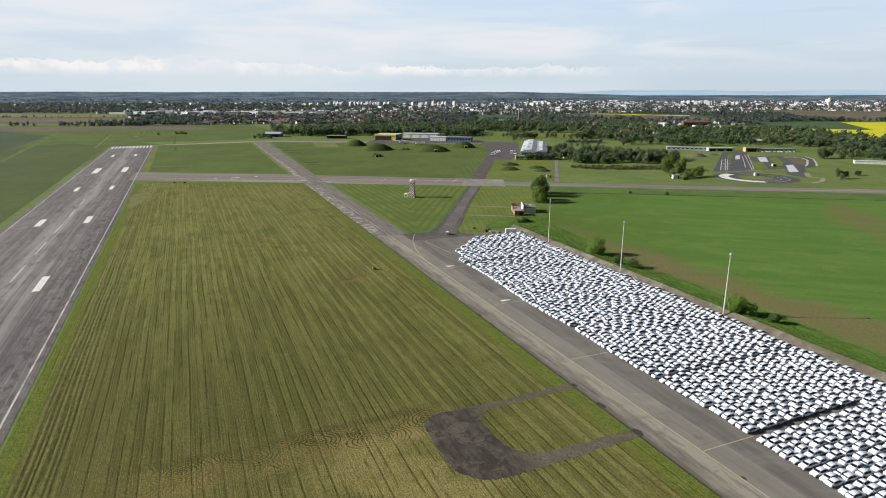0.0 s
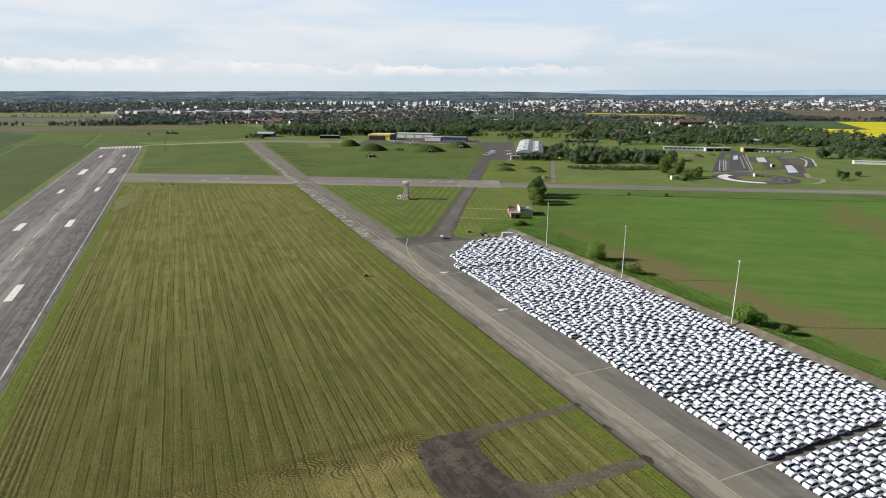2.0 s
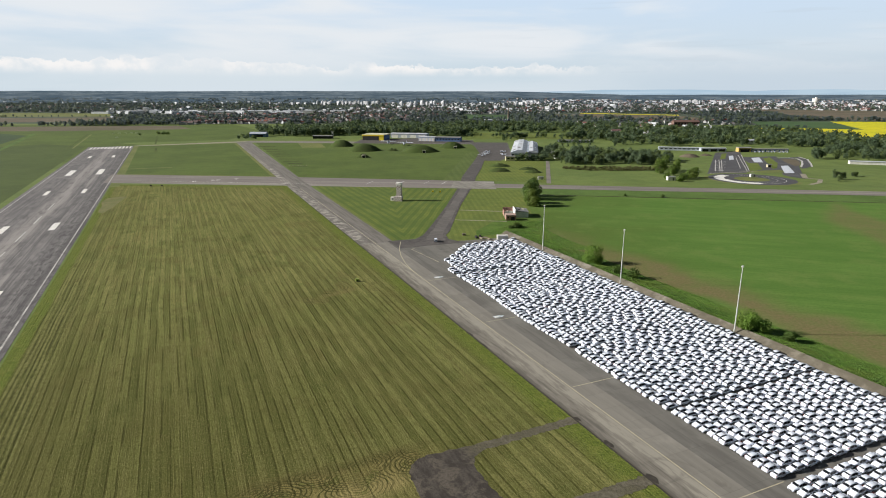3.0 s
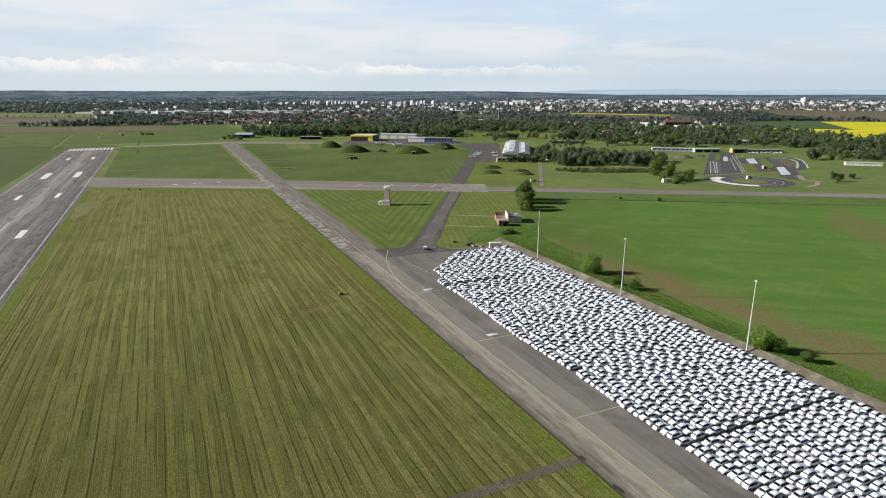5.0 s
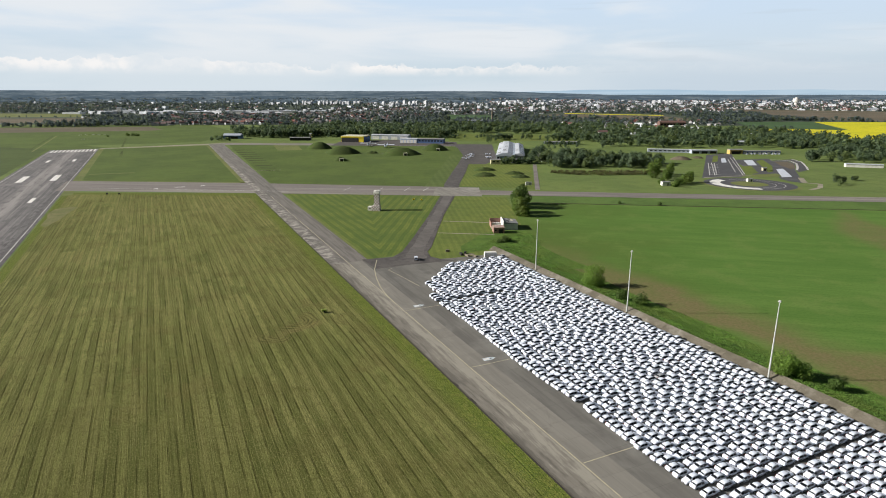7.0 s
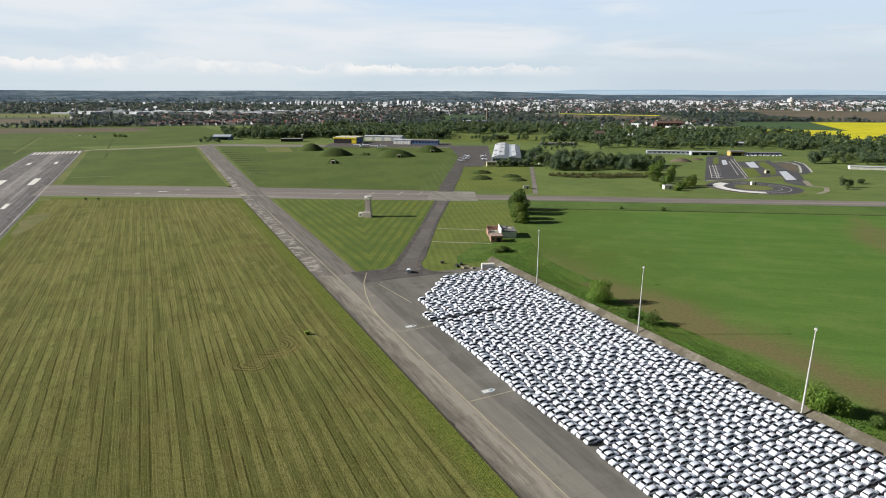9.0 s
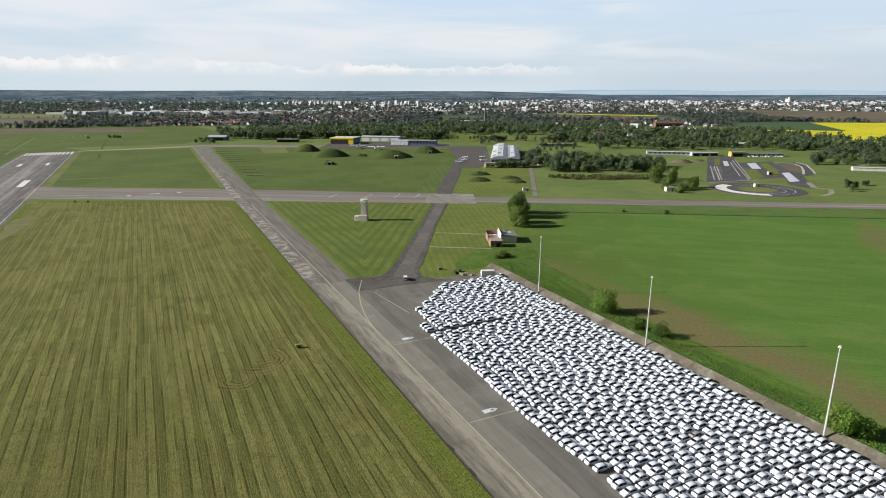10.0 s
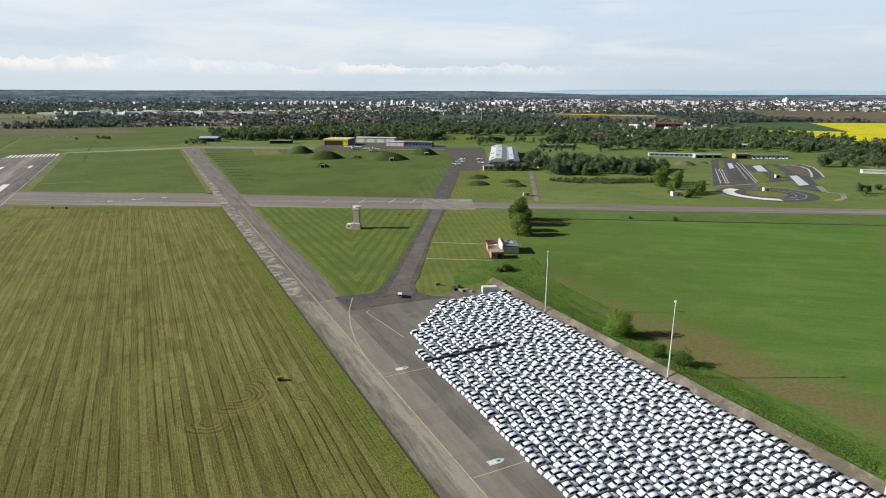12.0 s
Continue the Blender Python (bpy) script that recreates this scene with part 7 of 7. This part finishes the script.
def lawn_marker(x, y, colour, label):
    ob = thing("marker", Matrix.Translation((x, y, 0)), label, "marker")
    part("board", box(1.5, 0.5, 1.0, (0, 0, 0.25), 0.04), colour, ob)
    for dx in (-0.55, 0.55):
        part("leg", box(0.1, 0.1, 0.27, (dx, 0, 0)), M_DARK, ob)


for x, y in ((-16.2, 503.0), (-22.3, 505.0)):
    lawn_marker(x, y, M_WALLY, "small yellow marker standing on the lawn")
for x, y in ((-268.9, 528.0), (-259.2, 528.0)):
    lawn_marker(x, y, M_DARK, "small dark marker beside the taxiway")
def approach_light(x, y):
    ob = thing("approach_light", Matrix.Translation((x, y, 0)), "white approach light bar on short legs in the grass", "light", "approach lights")
    part("bar", box(5.5, 0.5, 0.5, (0, 0, 0.9), 0.05), M_WHITE, ob)
    for dx in (-2.2, 2.2):
        part("leg", box(0.2, 0.2, 0.95, (dx, 0, 0)), M_STEEL, ob)


for x, y in ((-672, 1178), (-663, 1181), (-652, 1186), (-644, 1190), (-636, 1194), (-610, 1080)):
    approach_light(x, y)


def lawn_debris():
    rng_d = random.Random(61)
    for k in range(11):
        x, y = -200 + 2.9 * k + rng_d.uniform(-0.8, 0.8), 672 + 1.1 * k + rng_d.uniform(-0.6, 0.6)
        ob = thing("pale_board", Matrix.Translation((x, y, 0.03)) @ Matrix.Rotation(rng_d.uniform(0, 3), 4, "Z"), "pale weathered board lying in the grass", "board", "boards lying on the lawn")
        part("board", box(rng_d.uniform(1.0, 2.2), rng_d.uniform(0.5, 0.9), 0.3, bevel=0.04), M_TRACK, ob)


lawn_debris()
cabinet(76, 582, 5.2, 2.6, 2.5, "white switch hut beside the sandy track")
cabinet(197, 581, 7.0, 5.0, 3.4, "white hut beside the bushes")
cabinet(283, 604, 4.5, 3.0, 3.0, "small white hut on the island of the skid ring")
shed("timing_hut", Matrix.Translation((338, 684, 0)), 4, 3, 3, M_CREAM, M_ROOFG, "small cream hut among the lanes", 0.4, 1, 0)
cabinet(236, 640, 1.5, 1.5, 2.2, "small white cabinet beside the circuit")

# ---- the driving circuit ----
def ring_sheet(name, cx, cy, r0, r1, a0, a1, mat, z, label, squash=1.0):
    n = 48
    verts, faces = [], []
    for i in range(n + 1):
        a = radians(a0 + (a1 - a0) * i / n)
        verts += [(cx + r0 * math.cos(a), cy + r0 * squash * math.sin(a), z), (cx + r1 * math.cos(a), cy + r1 * squash * math.sin(a), z)]
        if i:
            faces.append((2 * i - 2, 2 * i - 1, 2 * i + 1, 2 * i))
    tagged(new(name, mesh(name, verts, faces, mat)), label, "road", kind="structure")


ring_sheet("circuit_ring", 276, 590, 15.5, 38, 0, 360, M_KART, 0.10, "dark asphalt skid ring of the driving circuit")
ring_sheet("circuit_ring_white", 276, 590, 24, 33, 118, 262, M_WHITE, 0.12, "white sliding surface on the skid ring")
ring_sheet("circuit_ring_line", 276, 590, 28.6, 29.2, -100, 100, M_WORN, 0.125, "thin pale line on the skid ring")
ring_sheet("circuit_ring_line", 276, 590, 21.6, 22.1, -150, 95, M_WORN, 0.125, "thin pale line on the skid ring")
ring_sheet("circuit_island", 276, 590, 0.2, 15.5, 0, 360, M_PALEGRASS, 0.09, "pale green island inside the skid ring")
ring_sheet("circuit_verge", 276, 590, 38, 42, 150, 330, M_PALEGRASS, 0.05, "pale dry verge round the skid ring")
sheet("circuit_pad", [(345, 843), (389, 869), (301, 647), (288, 632), (268, 632), (249, 627)], M_KART, 0.08, "dark asphalt pad of the driving circuit", "road")
sheet("circuit_green", [(348, 830), (357, 836), (327, 769), (316, 759)], M_LAWN2, 0.11, "green island between the lanes", "lawn")
sheet("circuit_white", [(345, 801), (353, 807), (333, 759), (325, 754)], M_SLIDE, 0.12, "white sliding lane of the driving circuit", "road")
sheet("circuit_lanes", [(352, 785), (404, 800), (361, 690), (345, 660), (325, 648), (306, 640), (330, 705), (336, 728)], M_KART, 0.075, "dark asphalt lanes of the driving circuit", "road")
sheet("circuit_white", [(363, 779), (376, 785), (354, 730), (344, 730)], M_SLIDE, 0.12, "white sliding lane of the driving circuit", "road")
sheet("circuit_green", [(333, 722), (344, 722), (322, 664), (303, 652)], M_LAWN2, 0.11, "green island between the lanes", "lawn")
sheet("circuit_green", [(374, 772), (390, 788), (367, 722), (343, 676), (334, 668), (352, 712), (358, 730)], M_LAWN2, 0.11, "green island between the lanes", "lawn")
sheet("circuit_green", [(300, 648), (322, 656), (338, 660), (334, 640), (312, 634)], M_PALEGRASS, 0.115, "pale green island between the lanes", "lawn")
sheet("circuit_loop", [(386, 765), (402, 780), (414, 780), (407, 748), (374, 690), (345, 630), (328, 594), (321, 606), (321, 621), (344, 672)], M_KART, 0.085, "dark asphalt loop of the driving circuit", "road")
sheet("circuit_soil", [(393, 768), (409, 768), (403, 744), (382, 702), (372, 694), (380, 730)], M_SOIL, 0.11, "bare brown ground inside the loop", "soil")
sheet("circuit_white", [(357, 696), (367, 700), (341, 637), (329, 633)], M_SLIDE, 0.12, "white sliding lane of the driving circuit", "road")
sheet("circuit_outer", [(411, 785), (429, 792), (424, 764), (400, 713), (388, 690), (366, 670), (375, 688), (390, 713), (409, 749), (416, 774)], M_KART, 0.10, "dark asphalt bend of the driving circuit", "road")
LINES = (((309, 754), (265, 647)), ((313, 754), (270, 647)), ((316, 754), (272, 647)), ((362, 813), (298, 647)), ((368, 818), (303, 654)), ((349, 790), (302, 672)))
for a, b in LINES:
    strip("circuit_line", a, b, 0.8, 0.8, M_WORN, 0.12, "pale line on the driving circuit", "marking")
for k in range(7):
    strip("circuit_line", (302 - 6 * k, 738 - 14.5 * k), (314 - 6.1 * k, 738 - 14.5 * k), 1.2, 1.2, M_WORN, 0.122, "pale line across the lanes", "marking")
KERB = ((398, 786), (411, 786), (416, 774), (409, 749), (390, 713), (375, 688))
OUTER = ((429, 793), (424, 764), (400, 713), (388, 690))
for line, w in ((KERB, 2.2), (OUTER, 2.0)):
    for a, b in zip(line, line[1:]):
        strip("circuit_kerb", a, b, w, w, M_WORN, 0.12, "pale kerb along the bend of the circuit", "kerb")
for a, b, w in (((345, 630), (330, 597), 5.0), ((330, 597), (340, 590), 4.0), ((340, 590), (327, 569), 4.0), ((327, 569), (312, 557), 4.0), ((252, 630), (297, 644), 3.0), ((297, 644), (324, 641), 3.0)):
    strip("circuit_track", a, b, w, w, M_TRACK, 0.09, "pale narrow track round the driving circuit", "track")
shed("club_house", Matrix.Translation((389, 858, 0)), 17, 9, 5.5, M_OCHRE, M_ROOFG, "yellow club house of the driving circuit", 1.0, 1, 4)
shed("garage_row", Matrix.Translation((424, 860, 0)), 50, 8, 3.6, M_WALLB, M_ROOFG, "dark row of garages beside the club house", 0.6, 8, 0, "garage", M_WALLW)
shed("grandstand", Matrix.Translation((312, 878, 0)) @ Matrix.Rotation(radians(-12), 4, "Z"), 62, 8, 4.0, M_WALLG, M_ROOFL, "long low building with a pale roof", 0.5, 0, 10)
shed("works_hall", Matrix.Translation((350, 866, 0)), 34, 10, 4.2, M_WALLG, M_ROOFL, "low hall with a pale roof by the circuit", 0.6, 3, 0)
shed("works_hall", Matrix.Translation((462, 996, 0)), 18, 10, 5, M_WALLW, M_ROOFL, "white hall among the trees", 1.5, 0, 3)
shed("white_store", Matrix.Translation((463, 714, 0)) @ Matrix.Rotation(radians(-16), 4, "Z"), 36, 6, 3.2, M_WALLW, M_ROOFL, "long white store by the circuit", 0.6, 0, 0)
shed("brick_works", Matrix.Translation((530, 1470, 0)), 60, 18, 11, M_BRICKD, M_BRICKD, "tall dark brick works above the trees", 4.0, 0, 8)
shed("works_hall", Matrix.Translation((100, 1650, 0)), 70, 20, 7, M_WALLG, M_ROOFL, "pale hall of the works by the chimney", 1.0, 0, 8)
shed("white_villa", Matrix.Translation((282, 1130, 0)), 16, 12, 11, M_WALLW, M_TILES, "white villa among the trees", 3.0, 0, 4)


# ---- slabs of the apron's inner lane ----
def apron_slabs():
    """Cast slabs, two abreast, each with its own edges and a slightly different wear."""
    lane = bpy.data.objects["apron_inner"]
    w, l = 7.97, 7.46
    me = None
    rng_s = random.Random(44)
    for row_ in range(42):
        for side in (0, 1):
            if me is None:
                b = 0.04
                v = [(-w / 2, -l / 2, 0), (w / 2, -l / 2, 0), (w / 2, l / 2, 0), (-w / 2, l / 2, 0)]
                v += [(x * (1 - 2 * b / w), y * (1 - 2 * b / l), 0.012) for x, y, _ in v]
                me = mesh("slab", v, [(4, 5, 6, 7), (0, 1, 5, 4), (1, 2, 6, 5), (2, 3, 7, 6), (3, 0, 4, 7)], M_APRON)
            ob = part("slab", me, M_APRON, lane)
            ob.matrix_basis = Matrix.Translation(at(97.2 + 8.0 * side, 4 + 7.5 * row_, 0.100)) @ Matrix.Rotation(TURN_FIELD + radians(rng_s.uniform(-0.05, 0.05)), 4, "Z")


apron_slabs()
